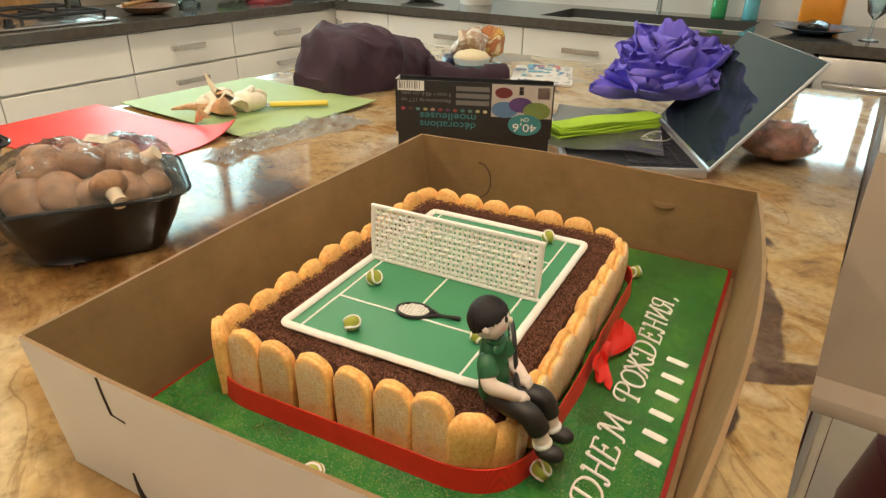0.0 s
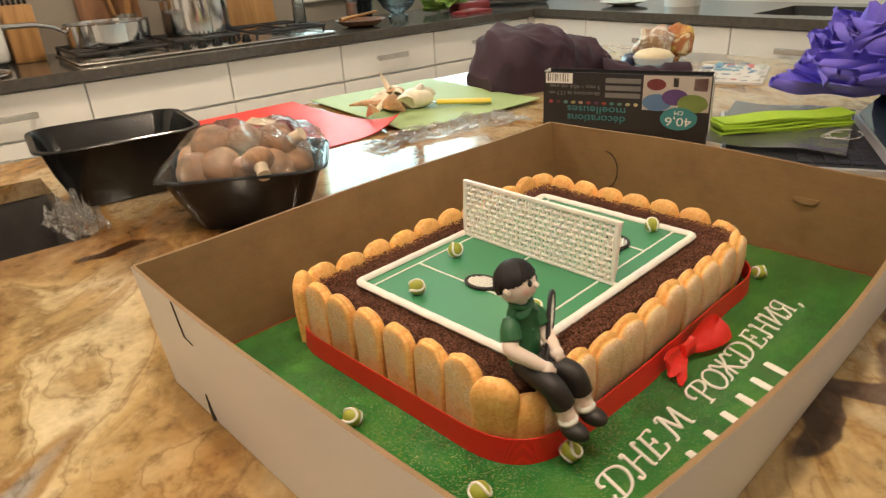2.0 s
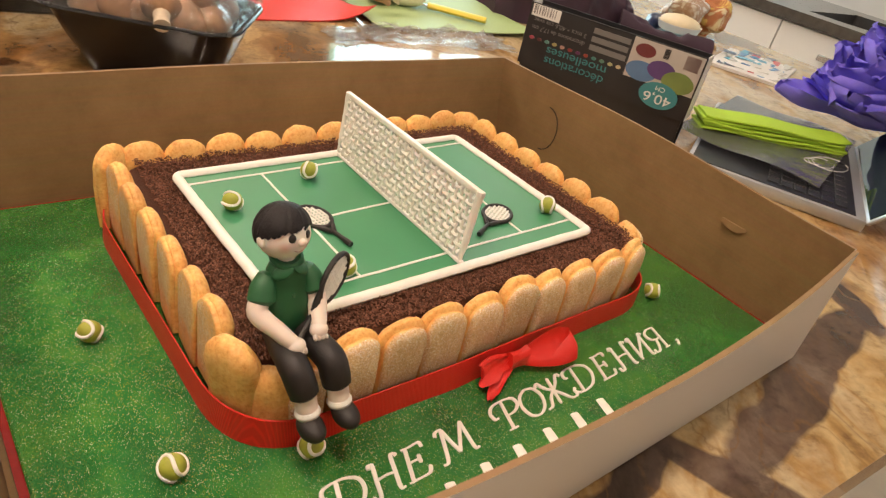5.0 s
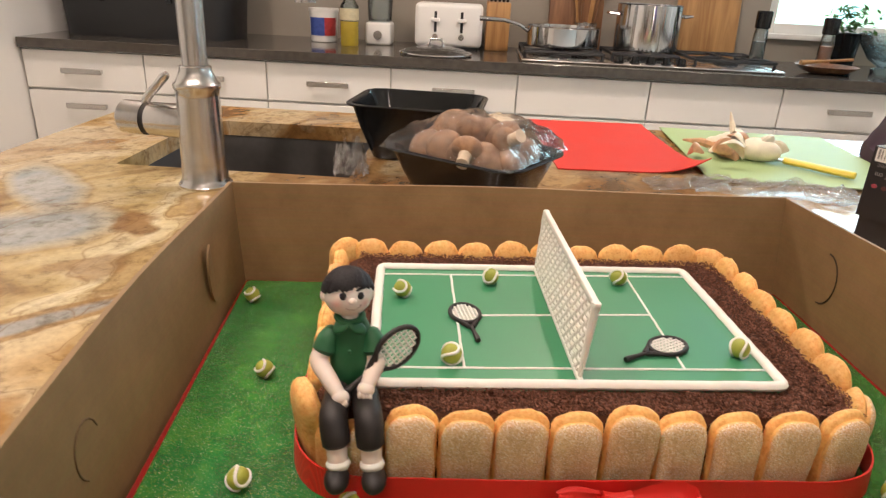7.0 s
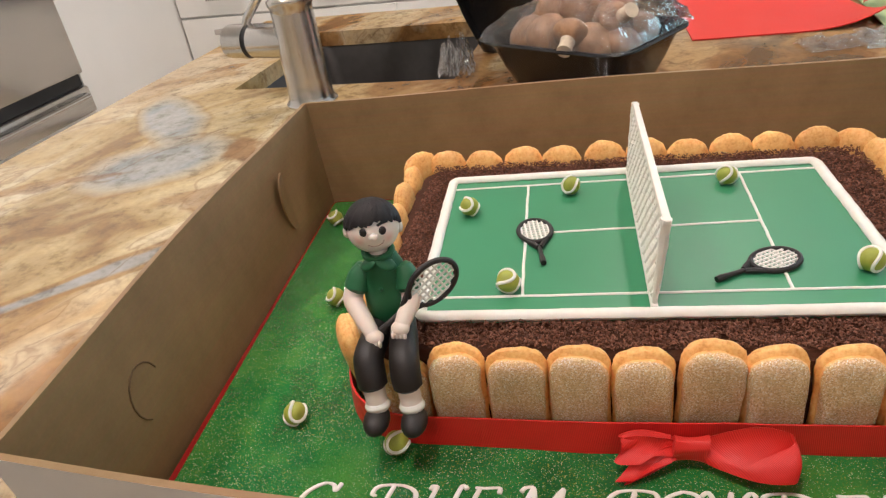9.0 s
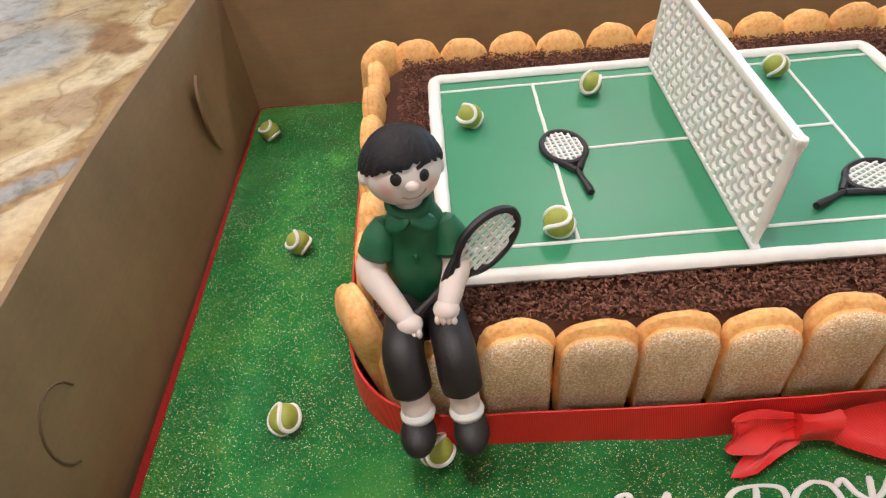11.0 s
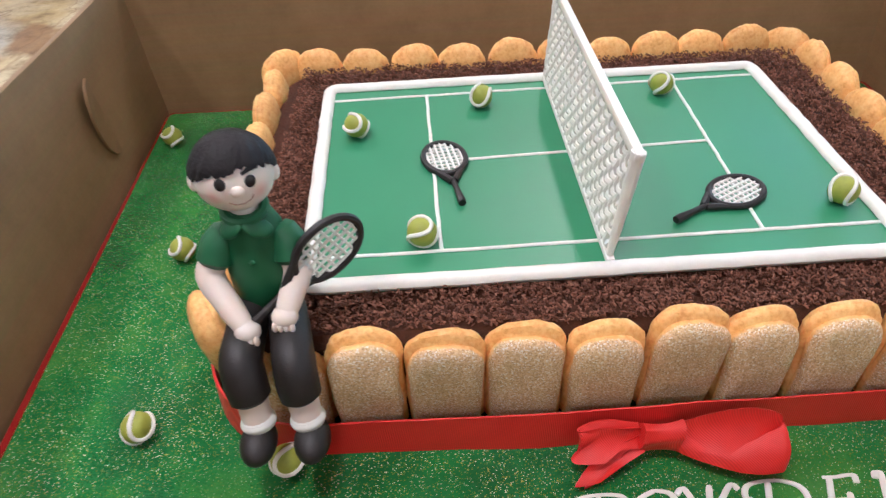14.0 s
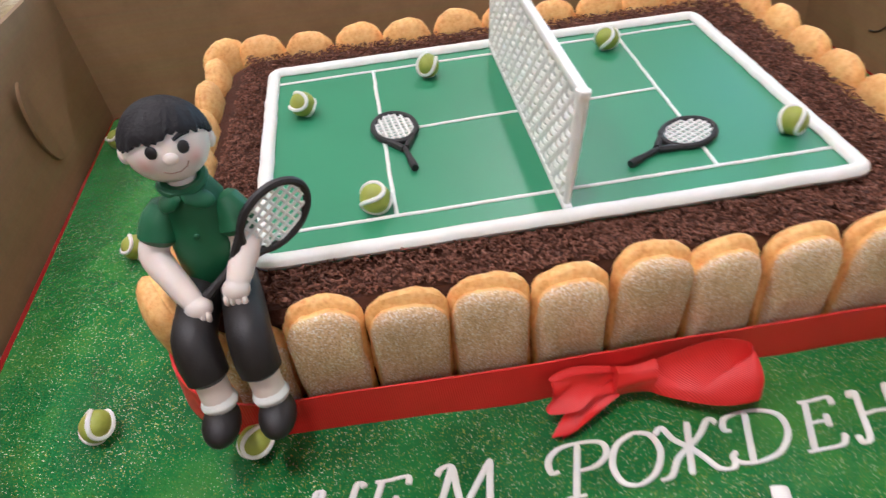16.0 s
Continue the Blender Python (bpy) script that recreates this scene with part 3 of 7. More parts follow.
def tube(bm, path, radius, n=10, closed=False, mat=0, squash=1.0):
    """A round bar along a path; radius may be a number or one for each point."""
    pts = [Vector(p) for p in path]
    rings, side = [], None
    for i, p in enumerate(pts):
        a = pts[i - 1] if (i or closed) else p
        b = pts[(i + 1) % len(pts)] if (i < len(pts) - 1 or closed) else p
        d = (b - a).normalized()
        if side is None:
            side = d.cross(Vector((0, 0, 1)))
            side = side.normalized() if side.length > 1e-3 else Vector((1, 0, 0))
        side = (side - d * side.dot(d)).normalized()
        up = d.cross(side)
        r = radius[i] if isinstance(radius, (list, tuple)) else radius
        rings.append([p + side * (r * math.cos(2 * math.pi * k / n)) + up * (r * squash * math.sin(2 * math.pi * k / n)) for k in range(n)])
    if closed:
        rows = [[bm.verts.new(q) for q in r] for r in rings]
        for a, b in zip(rows, rows[1:] + rows[:1]):
            for i in range(n):
                j = (i + 1) % n
                bm.faces.new((a[i], a[j], b[j], b[i])).material_index = mat
    else:
        loft(bm, rings, True, True, True, mat)
    return bm


def ball(bm, centre, radii, u=20, v=12, mat=0, turn=None, lumps=0.0, freq=60, seed=0.0):
    """An ellipsoid, uneven by lumps."""
    rx, ry, rz = radii if isinstance(radii, (list, tuple)) else (radii,) * 3
    c = Vector(centre)
    rings = []
    for j in range(v + 1):
        th = math.pi * j / v
        th = min(max(th, 0.06), math.pi - 0.06)
        ring = []
        for i in range(u):
            ph = 2 * math.pi * i / u
            d = Vector((math.sin(th) * math.cos(ph) * rx, math.sin(th) * math.sin(ph) * ry, math.cos(th) * rz))
            if lumps:
                d *= 1 + lumps * noise.noise((d + c) * freq + Vector((seed, seed, seed)))
            if turn is not None:
                d = turn @ d
            ring.append(c + d)
        rings.append(ring)
    loft(bm, rings, True, True, True, mat)
    return bm


def rounded_rect(x0, x1, y0, y1, r, z, n=6):
    pts = []
    for cx, cy, a0 in ((x1 - r, y1 - r, 0), (x0 + r, y1 - r, 90), (x0 + r, y0 + r, 180), (x1 - r, y0 + r, 270)):
        for k in range(n + 1):
            a = radians(a0 + 90 * k / n)
            pts.append((cx + r * math.cos(a), cy + r * math.sin(a), z))
    return pts


def slab_with_hole(bm, outer, inner, z0, z1):
    """A slab with a rectangular hole: outer and inner are (x0, x1, y0, y1)."""
    def ring(r, z):
        x0, x1, y0, y1 = r
        return [bm.verts.new(p) for p in ((x0, y0, z), (x1, y0, z), (x1, y1, z), (x0, y1, z))]
    ot, it, ob_, ib = ring(outer, z1), ring(inner, z1), ring(outer, z0), ring(inner, z0)
    for i in range(4):
        j = (i + 1) % 4
        bm.faces.new((ot[i], ot[j], it[j], it[i]))
        bm.faces.new((ob_[i], ib[i], ib[j], ob_[j]))
        bm.faces.new((ob_[i], ob_[j], ot[j], ot[i]))
        bm.faces.new((ib[i], it[i], it[j], ib[j]))
    return bm


def lettering(name, text, size, material, parent, m, depth=0.0006, shear=0.0, spacing=1.0, label="", bevel=0.0, thin=0.0):
    """Flat raised writing in the built-in font, as a mesh."""
    cu = bpy.data.curves.new(name, 'FONT')
    cu.body, cu.size, cu.extrude, cu.shear, cu.space_character = text, size, depth, shear, spacing
    cu.align_x, cu.bevel_depth, cu.offset = 'CENTER', bevel, thin
    tmp = bpy.data.objects.new(name, cu)
    scene.collection.objects.link(tmp)
    me = bpy.data.meshes.new_from_object(tmp.evaluated_get(bpy.context.evaluated_depsgraph_get()))
    bpy.data.objects.remove(tmp)
    bpy.data.curves.remove(cu)
    me.materials.clear()
    me.materials.append(material)
    ob = new(name, me)
    ob.parent = parent
    ob.matrix_basis = m
    return tagged(ob, label)


# ---- the room ----
U0, U1, V0, V1, H = -3.6, 3.08, -3.4, 3.0, 2.6


def wall(name, x0, x1, y0, y1, z0, z1, material, hole=None, along='x'):
    """A wall with thickness; hole (a0, a1, z0, z1) goes through it."""
    bm = bmesh.new()
    a0, a1 = (x0, x1) if along == 'x' else (y0, y1)
    cells = [(a0, a1, z0, z1)] if not hole else [(a0, hole[0], z0, z1), (hole[1], a1, z0, z1), (hole[0], hole[1], z0, hole[2]), (hole[0], hole[1], hole[3], z1)]
    for b0, b1, c0, c1 in cells:
        if along == 'x':
            box(bm, b0, b1, y0, y1, c0, c1)
        else:
            box(bm, x0, x1, b0, b1, c0, c1)
    return solid(name, bm, material, "plain painted kitchen wall behind the counters", "wall", KITCHEN, kind="structure", smooth=False)


NORTH_HOLE, EAST_HOLE = (1.33, 2.9, 1.04, 2.30), (-0.62, 0.06, 1.20, 1.60)
wall("wall_north", U0, U1 + 0.15, V1, V1 + 0.15, 0, H, SPLASH, NORTH_HOLE, 'x')
wall("wall_east", U1, U1 + 0.15, V0, V1, 0, H, surface("pale_grey_wall", (0.76, 0.75, 0.72), 0.6, 0.05, 3, 0.05, 200, 0.0005), EAST_HOLE, 'y')
wall("wall_west", U0 - 0.15, U0, V0, V1, 0, H, PAINT)
wall("wall_south", U0 - 0.15, U1 + 0.15, V0 - 0.15, V0, 0, H, PAINT)
solid("floor", new_box(U0, U1, V0, V1, -0.05, 0), FLOOR, "pale polished stone floor", "floor", KITCHEN, kind="structure", smooth=False)
solid("ceiling", new_box(U0, U1, V0, V1, H, H + 0.06), CEILING, "plain white ceiling with recessed lights", "ceiling", KITCHEN, kind="structure", smooth=False)
solid("ground", new_box(-30, 30, -30, 30, -0.35, -0.25), surface("lawn", (0.06, 0.11, 0.03), 0.9, 0.4, 2, 0.3, 30, 0.02), "green lawn outside the house", "ground", kind="structure", smooth=False)

# two panels that glow by themselves in place of a daylit view
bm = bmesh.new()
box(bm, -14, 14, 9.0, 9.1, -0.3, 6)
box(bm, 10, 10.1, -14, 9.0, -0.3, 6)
solid("backdrop", bm, GARDEN, "glowing backdrop of green garden and sky outside the windows", "backdrop", KITCHEN, kind="structure", smooth=False)


def window(name, m, w, h):
    win = thing(name, "bright kitchen window with a white frame", "window", m, kind="structure")
    bm = bmesh.new()
    t = 0.05
    for x0, x1, z0, z1 in ((-w / 2, -w / 2 + t, 0, h), (w / 2 - t, w / 2, 0, h), (-w / 2 + t, w / 2 - t, 0, t), (-w / 2 + t, w / 2 - t, h - t, h), (-t / 2, t / 2, t, h - t)):
        box(bm, x0, x1, 0.03, 0.09, z0, z1, 0.003, 1)
    part("window_frame", bm, LACQUER, win)
    part("window_sill", new_box(-w / 2, w / 2, -0.03, 0.03, -0.02, 0.004, 0.004), LACQUER, win)
    for s in (-1, 1):
        p = part("pane", new_box(min(0, s * w / 2) + 0.03, max(0, s * w / 2) - 0.03, 0.056, 0.062, t, h - t), GLASS, win, smooth=False)
        p.visible_shadow = False
    return win


window("window_1", KITCHEN @ pose(2.115, 3.0, 1.04), 1.57, 1.26)
window("window_2", KITCHEN @ pose(3.08, -0.28, 1.20, 0, 0, -90), 0.68, 0.40)

for _u, _v, _w in DOWNLIGHTS:
    dl = thing("ceiling_light", "small round recessed ceiling light, switched on", "ceiling light", KITCHEN @ pose(_u, _v, 2.6), "recessed lights")
    part("trim_ring", lathe(bmesh.new(), [(0.060, 0.0), (0.060, -0.006), (0.044, -0.008), (0.042, 0.0)], 28), LACQUER, dl)
    part("lens", lathe(bmesh.new(), [(0.042, -0.001), (0.041, -0.004)], 28), LAMP_GLOW, dl, "glowing lens")


# ---- cabinets along the walls ----
def cabinet_unit(u0, u1, m, handle=True, drawers=True, vertical=False):
    """A white unit that faces local -y; its front stands at y = 0."""
    c = thing("base_cabinet", "white flat-front base cabinet with steel bar handle" if handle else "white flat-front base cabinet under the cooktop",
              "cabinet", m @ pose((u0 + u1) / 2, 0, 0), "base cabinets along the wall")
    w = (u1 - u0) / 2
    part("body", new_box(-w, w, 0.021, 0.60, 0.10, 0.872), LACQUER, c)
    part("plinth", new_box(-w, w, 0.06, 0.58, 0.0, 0.10), QUARTZ, c, "dark recessed plinth")
    g = 0.0025
    fronts = [(0.705, 0.868), (0.41, 0.70), (0.105, 0.405)] if drawers else [(0.105, 0.868)]
    for i, (z0, z1) in enumerate(fronts):
        f = part("drawer_front" if drawers else "door", new_box(-w + g, w - g, 0.0, 0.018, z0 + g, z1 - g, 0.0015, 1), LACQUER, c)
        if handle and not vertical:
            z = (z0 + z1) / 2 if i == 0 else z1 - 0.06
            bmh = new_box(-0.088, 0.088, -0.030, -0.022, z - 0.011, z + 0.011, 0.002, 1)
            box(bmh, -0.080, -0.068, -0.022, 0.0, z - 0.008, z + 0.008)
            box(bmh, 0.068, 0.080, -0.022, 0.0, z - 0.008, z + 0.008)
            part("handle", bmh, STEEL, f, "brushed steel bar handle")
        if vertical:
            bmh = new_box(-w + 0.03, -w + 0.052, -0.030, -0.022, 0.62, 0.82, 0.002, 1)
            box(bmh, -w + 0.033, -w + 0.049, -0.022, 0.0, 0.63, 0.65)
            box(bmh, -w + 0.033, -w + 0.049, -0.022, 0.0, 0.79, 0.81)
            part("handle", bmh, STEEL, f, "brushed steel bar handle")
    return c


NORTH_RUN = KITCHEN @ pose(0, 2.335, 0)
EDGES = [-1.99, -1.466, -0.943, -0.418, 0.107, 0.650, 1.186, 1.728, 2.40]
for i, (a, b) in enumerate(zip(EDGES, EDGES[1:])):
    cabinet_unit(a, b, NORTH_RUN, handle=i not in (4, 5))
EAST_RUN = KITCHEN @ pose(2.445, 0, 0, 0, 0, -90)
cabinet_unit(-2.33, -1.96, EAST_RUN, handle=False, drawers=False, vertical=True)
for a, b in ((-1.96, -1.16), (-1.16, -0.56), (-0.56, 0.06)):
    cabinet_unit(a, b, EAST_RUN)

dw = thing("dishwasher", "stainless steel dishwasher with a bar handle", "dishwasher", EAST_RUN @ pose(0.38, 0, 0))
part("door", new_box(-0.30, 0.30, -0.012, 0.02, 0.11, 0.865, 0.006), STEEL, dw)
part("body", new_box(-0.30, 0.30, 0.02, 0.58, 0.0, 0.872), IRON, dw)
part("handle", tube(bmesh.new(), [(-0.26, -0.012, 0.77), (-0.26, -0.05, 0.77), (0.26, -0.05, 0.77), (0.26, -0.012, 0.77)], 0.011), CHROME, dw)
cabinet_unit(0.68, 1.40, EAST_RUN)
solid("trim", new_box(2.402, 2.452, 2.334, 2.38, 0.10, 0.873), LACQUER, "plain white filler strip in the cabinet corner", "trim", KITCHEN, kind="structure", smooth=False)

bm = bmesh.new()
box(bm, -1.985, U1, 2.305, V1, 0.875, 0.915, 0.002, 1)
solid("counter_north", bm, QUARTZ, "dark taupe stone worktop along the stove wall", "worktop", KITCHEN, kind="structure")
bm = slab_with_hole(bmesh.new(), (2.42, U1, -1.45, 2.303), (2.53, 2.93, 0.22, 1.12), 0.875, 0.915)
solid("counter_east", bm, QUARTZ, "dark taupe stone worktop with a black sink", "worktop", KITCHEN, kind="structure", smooth=False)
bm = bmesh.new()
loft(bm, [rounded_rect(2.53, 2.93, 0.22, 1.12, 0.02, 0.913), rounded_rect(2.545, 2.915, 0.235, 1.105, 0.04, 0.74), rounded_rect(2.56, 2.90, 0.25, 1.09, 0.04, 0.72)], True, False, True)
solid("wall_sink", bm, IRON, "black sink set into the dark worktop", "sink", KITCHEN)

WEST = KITCHEN @ pose(-2.0, 0, 0, 0, 0, 90)      # fronts that face east
for v0, v1 in ((-1.20, 0.00), (1.650, 2.98)):
    tall = thing("tall_cabinet", "tall plain white cabinet beside the built-in oven", "cabinet", WEST @ pose(v0, 0, 0), "tall white cabinets")
    part("body", new_box(0, v1 - v0, 0.02, 0.62, 0.0, 2.4), LACQUER, tall)
    part("door", new_box(0.002, v1 - v0 - 0.002, 0.0, 0.018, 0.02, 2.38, 0.002, 1), LACQUER, tall)
hous = thing("oven_housing", "white cabinet that holds the built-in oven", "cabinet", WEST @ pose(0.0, 0, 0))
part("body", new_box(0.002, 1.648, 0.02, 0.62, 0.0, 2.4), LACQUER, hous)
part("door", new_box(0.004, 0.896, 0.0, 0.018, 0.02, 2.38, 0.002, 1), LACQUER, hous)
part("lower_front", new_box(0.904, 1.646, 0.0, 0.018, 0.02, 0.522, 0.002, 1), LACQUER, hous)
oven = thing("built_in_oven", "stainless steel built-in oven above a warming drawer", "oven", WEST @ pose(0.905, 0, 0))
part("door", new_box(0.0, 0.738, -0.030, 0.018, 0.675, 1.25, 0.006), STEEL, oven)
part("gap", new_box(0.004, 0.734, -0.006, 0.018, 0.628, 0.674), IRON, oven, "dark vent gap")
part("drawer", new_box(0.0, 0.738, -0.026, 0.018, 0.528, 0.626, 0.006), STEEL, oven)
part("handle", tube(bmesh.new(), [(0.05, -0.026, 0.60), (0.05, -0.06, 0.60), (0.69, -0.06, 0.60), (0.69, -0.026, 0.60)], 0.010), CHROME, oven)


# ---- the island ----
IS = KITCHEN
SINK = (-0.636, -0.258, 0.560, 0.925)
bm = slab_with_hole(bmesh.new(), (-0.845, 1.50, -0.300, 1.085), SINK, 0.885, 0.915)
solid("island_worktop", bm, GRANITE, "polished golden-brown granite island top with grey bands", "worktop", IS, kind="structure", smooth=False)
isl = thing("kitchen_island", "white kitchen island under the granite top", "island", IS)
bm = slab_with_hole(bmesh.new(), (-0.80, 1.46, -0.05, 1.05), (-0.66, -0.235, 0.535, 0.95), 0.05, 0.885)
part("body", bm, LACQUER, isl, smooth=False)
bm = bmesh.new()
a, b, c, d = SINK
loft(bm, [rounded_rect(a - 0.004, b + 0.004, c - 0.004, d + 0.004, 0.02, 0.884), rounded_rect(a + 0.002, b - 0.002, c + 0.002, d - 0.002, 0.03, 0.86),
          rounded_rect(a + 0.012, b - 0.012, c + 0.012, d - 0.012, 0.04, 0.69), rounded_rect(a + 0.03, b - 0.03, c + 0.03, d - 0.03, 0.05, 0.675)], True, False, True)
isk = thing("island_sink", "dark grey undermount sink in the granite island", "sink", IS)
part("basin", bm, SINK_GREY, isk)
part("drain", lathe(bmesh.new(), [(0.045, 0.6745), (0.045, 0.679), (0.036, 0.680), (0.034, 0.676), (0.01, 0.676)], 28, ((a + b) / 2, (c + d) / 2)), CHROME, isk, "round steel drain")


# ---- the cake box ----
BZ = 0.9155
cake_box = thing("cake_box", "open cardboard cake box, white outside and brown kraft inside", "cake box", pose(0, 0, BZ))
part("bottom", new_box(-0.268, 0.268, -0.226, 0.1655, 0.0, 0.003), KRAFT, cake_box, smooth=False)


def box_panel(p0, p1, q0, q1, z1, bow=0.0, tilt_end=0.0):
    """A card panel from p0 to p1 at the foot and q0 to q1 at the rim; inside kraft, outside white."""
    bm = bmesh.new()
    n, k, t = 28, 8, 0.0032
    p0, p1, q0, q1 = (Vector((*v, 0)) for v in (p0, p1, q0, q1))
    along = (p1 - p0).normalized()
    out = Vector((along.y, -along.x, 0))
    inner, outer = [], []
    for j in range(k + 1):
        f = j / k
        r1, r2 = [], []
        for i in range(n + 1):
            e = i / n
            p = p0.lerp(p1, e).lerp(q0.lerp(q1, e), f)
            p += out * bow * math.sin(math.pi * e) * f
            p.z = 0.001 + (z1 + tilt_end * e - 0.001) * f + 0.0008 * math.sin(9 * e + 3) * f
            r1.append(bm.verts.new(p))
            r2.append(bm.verts.new(p + out * t))
        inner.append(r1)
        outer.append(r2)
    for j in range(k):
        for i in range(n):
            bm.faces.new((inner[j][i], inner[j + 1][i], inner[j + 1][i + 1], inner[j][i + 1])).material_index = 0
            bm.faces.new((outer[j][i], outer[j][i + 1], outer[j + 1][i + 1], outer[j + 1][i])).material_index = 1
    for i in range(n):
        bm.faces.new((inner[k][i], outer[k][i], outer[k][i + 1], inner[k][i + 1])).material_index = 0
        bm.faces.new((inner[0][i], inner[0][i + 1], outer[0][i + 1], outer[0][i])).material_index = 0
    for i in (0, n):
        for j in range(k):
            bm.faces.new((inner[j][i], outer[j][i], outer[j + 1][i], inner[j + 1][i])).material_index = 1
    return bm


RIM = 1.027 - BZ
FOOT = [(-0.268, 0.1655), (-0.268, -0.226), (0.268, -0.226), (0.268, 0.1655)]
EDGE = [(-0.2765, 0.173), (-0.270, -0.231), (0.258, -0.2275), (0.2655, 0.1815)]
BOWS = [0.006, 0.020, 0.011, 0.004]
for _i in range(4):
    _j = (_i + 1) % 4
    part("side_panel", box_panel(FOOT[_i], FOOT[_j], EDGE[_i], EDGE[_j], RIM, BOWS[_i]), [KRAFT, BOX_WHITE], cake_box)


def on_panel(i, y, z):
    """The x of the inner face of the west (0) or east (2) panel, at y and a height z over the box floor."""
    a, b, c, d = FOOT[i], FOOT[(i + 1) % 4], EDGE[i], EDGE[(i + 1) % 4]
    e, f = (y - a[1]) / (b[1] - a[1]), z / RIM
    x = (a[0] + (b[0] - a[0]) * e) * (1 - f) + (c[0] + (d[0] - c[0]) * e) * f
    return x + (-1 if i == 0 else 1) * BOWS[i] * math.sin(math.pi * e) * f


def tab(m, w, h):
    """A half-round cut tab, bent a little out of its panel (in local x-z, proud of -y)."""
    bm = bmesh.new()
    n = 16
    prof = [(w * math.sin(math.pi * i / n), h * math.cos(math.pi * i / n)) for i in range(n + 1)]
    rings = []
    for off in (0.0, -0.0018):
        rings.append([(x, off - abs(x) * 0.10, z) for x, z in prof])
    loft(bm, rings)
    part("tab", bm, KRAFT, cake_box, "", m)


SLIT = surface("dark_slit", (0.035, 0.022, 0.014), 0.8, 0.1, 50, 0)
CUT = surface("cut_card_line", (0.13, 0.075, 0.032), 0.8, 0.1, 50, 0)
tab(pose(on_panel(0, 0.080, 0.060) + 0.0012, 0.080, 0.060, 0, -7, 90), -0.016, 0.027)


def slit_line(i, pts, radius, material, out=0.0):
    """A cut line that follows the panel's face, through (y, z) points; out: on its outer face."""
    s_ = 1 if i == 0 else -1
    part("slit", tube(bmesh.new(), [(on_panel(i, y, z) + s_ * (0.0002 - out), y, z) for y, z in pts], radius, 6), material, cake_box)


slit_line(0, [(-0.144 + 0.014 * math.sin(radians(a)), 0.060 + 0.017 * math.cos(radians(a))) for a in range(-150, 71, 20)], 0.0005, CUT)
slit_line(2, [(0.100 - 0.018 * math.sin(math.pi * i / 12), 0.0615 + 0.024 * math.cos(math.pi * i / 12)) for i in range(13)], 0.0006, SLIT)
tab(pose(on_panel(2, -0.136, 0.078) - 0.0006, -0.136, 0.078, 0, 90, -90), 0.006, 0.012)
slit_line(0, [(0.093, 0.1105), (0.093, 0.095), (0.092, 0.080)], 0.0013, SLIT, 0.0032)
slit_line(0, [(0.092, 0.080), (0.080, 0.0785)], 0.0009, SLIT, 0.0032)
slit_line(0, [(0.094, 0.026), (0.094, 0.012), (0.092, 0.002)], [0.0010, 0.0018, 0.0026], SLIT, 0.0032)

# ---- the iced board ----
TOP = 0.932
board = thing("cake_board", "cake board with glossy green grass icing and gold glitter", "cake board", pose(0, 0, BZ + 0.003))
h = TOP - BZ - 0.003


def soft_quad(corners, r, z, n=6):
    """A four-cornered outline with rounded corners."""
    pts = []
    for i, c in enumerate(corners):
        c = Vector(c)
        p, q = Vector(corners[i - 1]), Vector(corners[(i + 1) % 4])
        a, b = c + (p - c).normalized() * r, c + (q - c).normalized() * r
        for k in range(n + 1):
            t = k / n
            v = a * (1 - t) ** 2 + c * 2 * t * (1 - t) + b * t * t
            pts.append((v.x, v.y, z))
    return pts


def board_ring(out, z):
    """The board's outline, a little askew in its box."""
    return soft_quad([(0.2640 + out * 0.8, 0.1600 + out * 0.8), (-0.2658 - out * 0.45, 0.1600 + out * 0.8), (-0.2592 - out, -0.2195 - out * 0.7), (0.2625 + out, -0.2185 - out * 0.7)], 0.006, z)


bm = bmesh.new()
loft(bm, [board_ring(0.0040, 0.0), board_ring(0.0040, h - 0.0020)])
part("drum", bm, RED_EDGE, board, "red foil edge")
bm = bmesh.new()
loft(bm, [board_ring(-0.001, h - 0.005), board_ring(-0.001, h - 0.001), board_ring(-0.0025, h)])
part("grass_icing", bm, TURF, board)


def arc_path(pts, steps=5):
    """Smooths a short list of (point, width direction) pairs."""
    out = []
    n = len(pts)
    for i in range(n - 1):
        p0, p1, p2, p3 = (Vector(pts[min(max(k, 0), n - 1)][0]) for k in (i - 1, i, i + 1, i + 2))
        w1, w2 = Vector(pts[i][1]), Vector(pts[i + 1][1])
        for s in range(steps):
            t = s / steps
            p = 0.5 * ((2 * p1) + (p2 - p0) * t + (2 * p0 - 5 * p1 + 4 * p2 - p3) * t * t + (3 * p1 - p0 - 3 * p2 + p3) * t ** 3)
            out.append((p, w1.lerp(w2, t)))
    out.append((Vector(pts[-1][0]), Vector(pts[-1][1])))
    return out


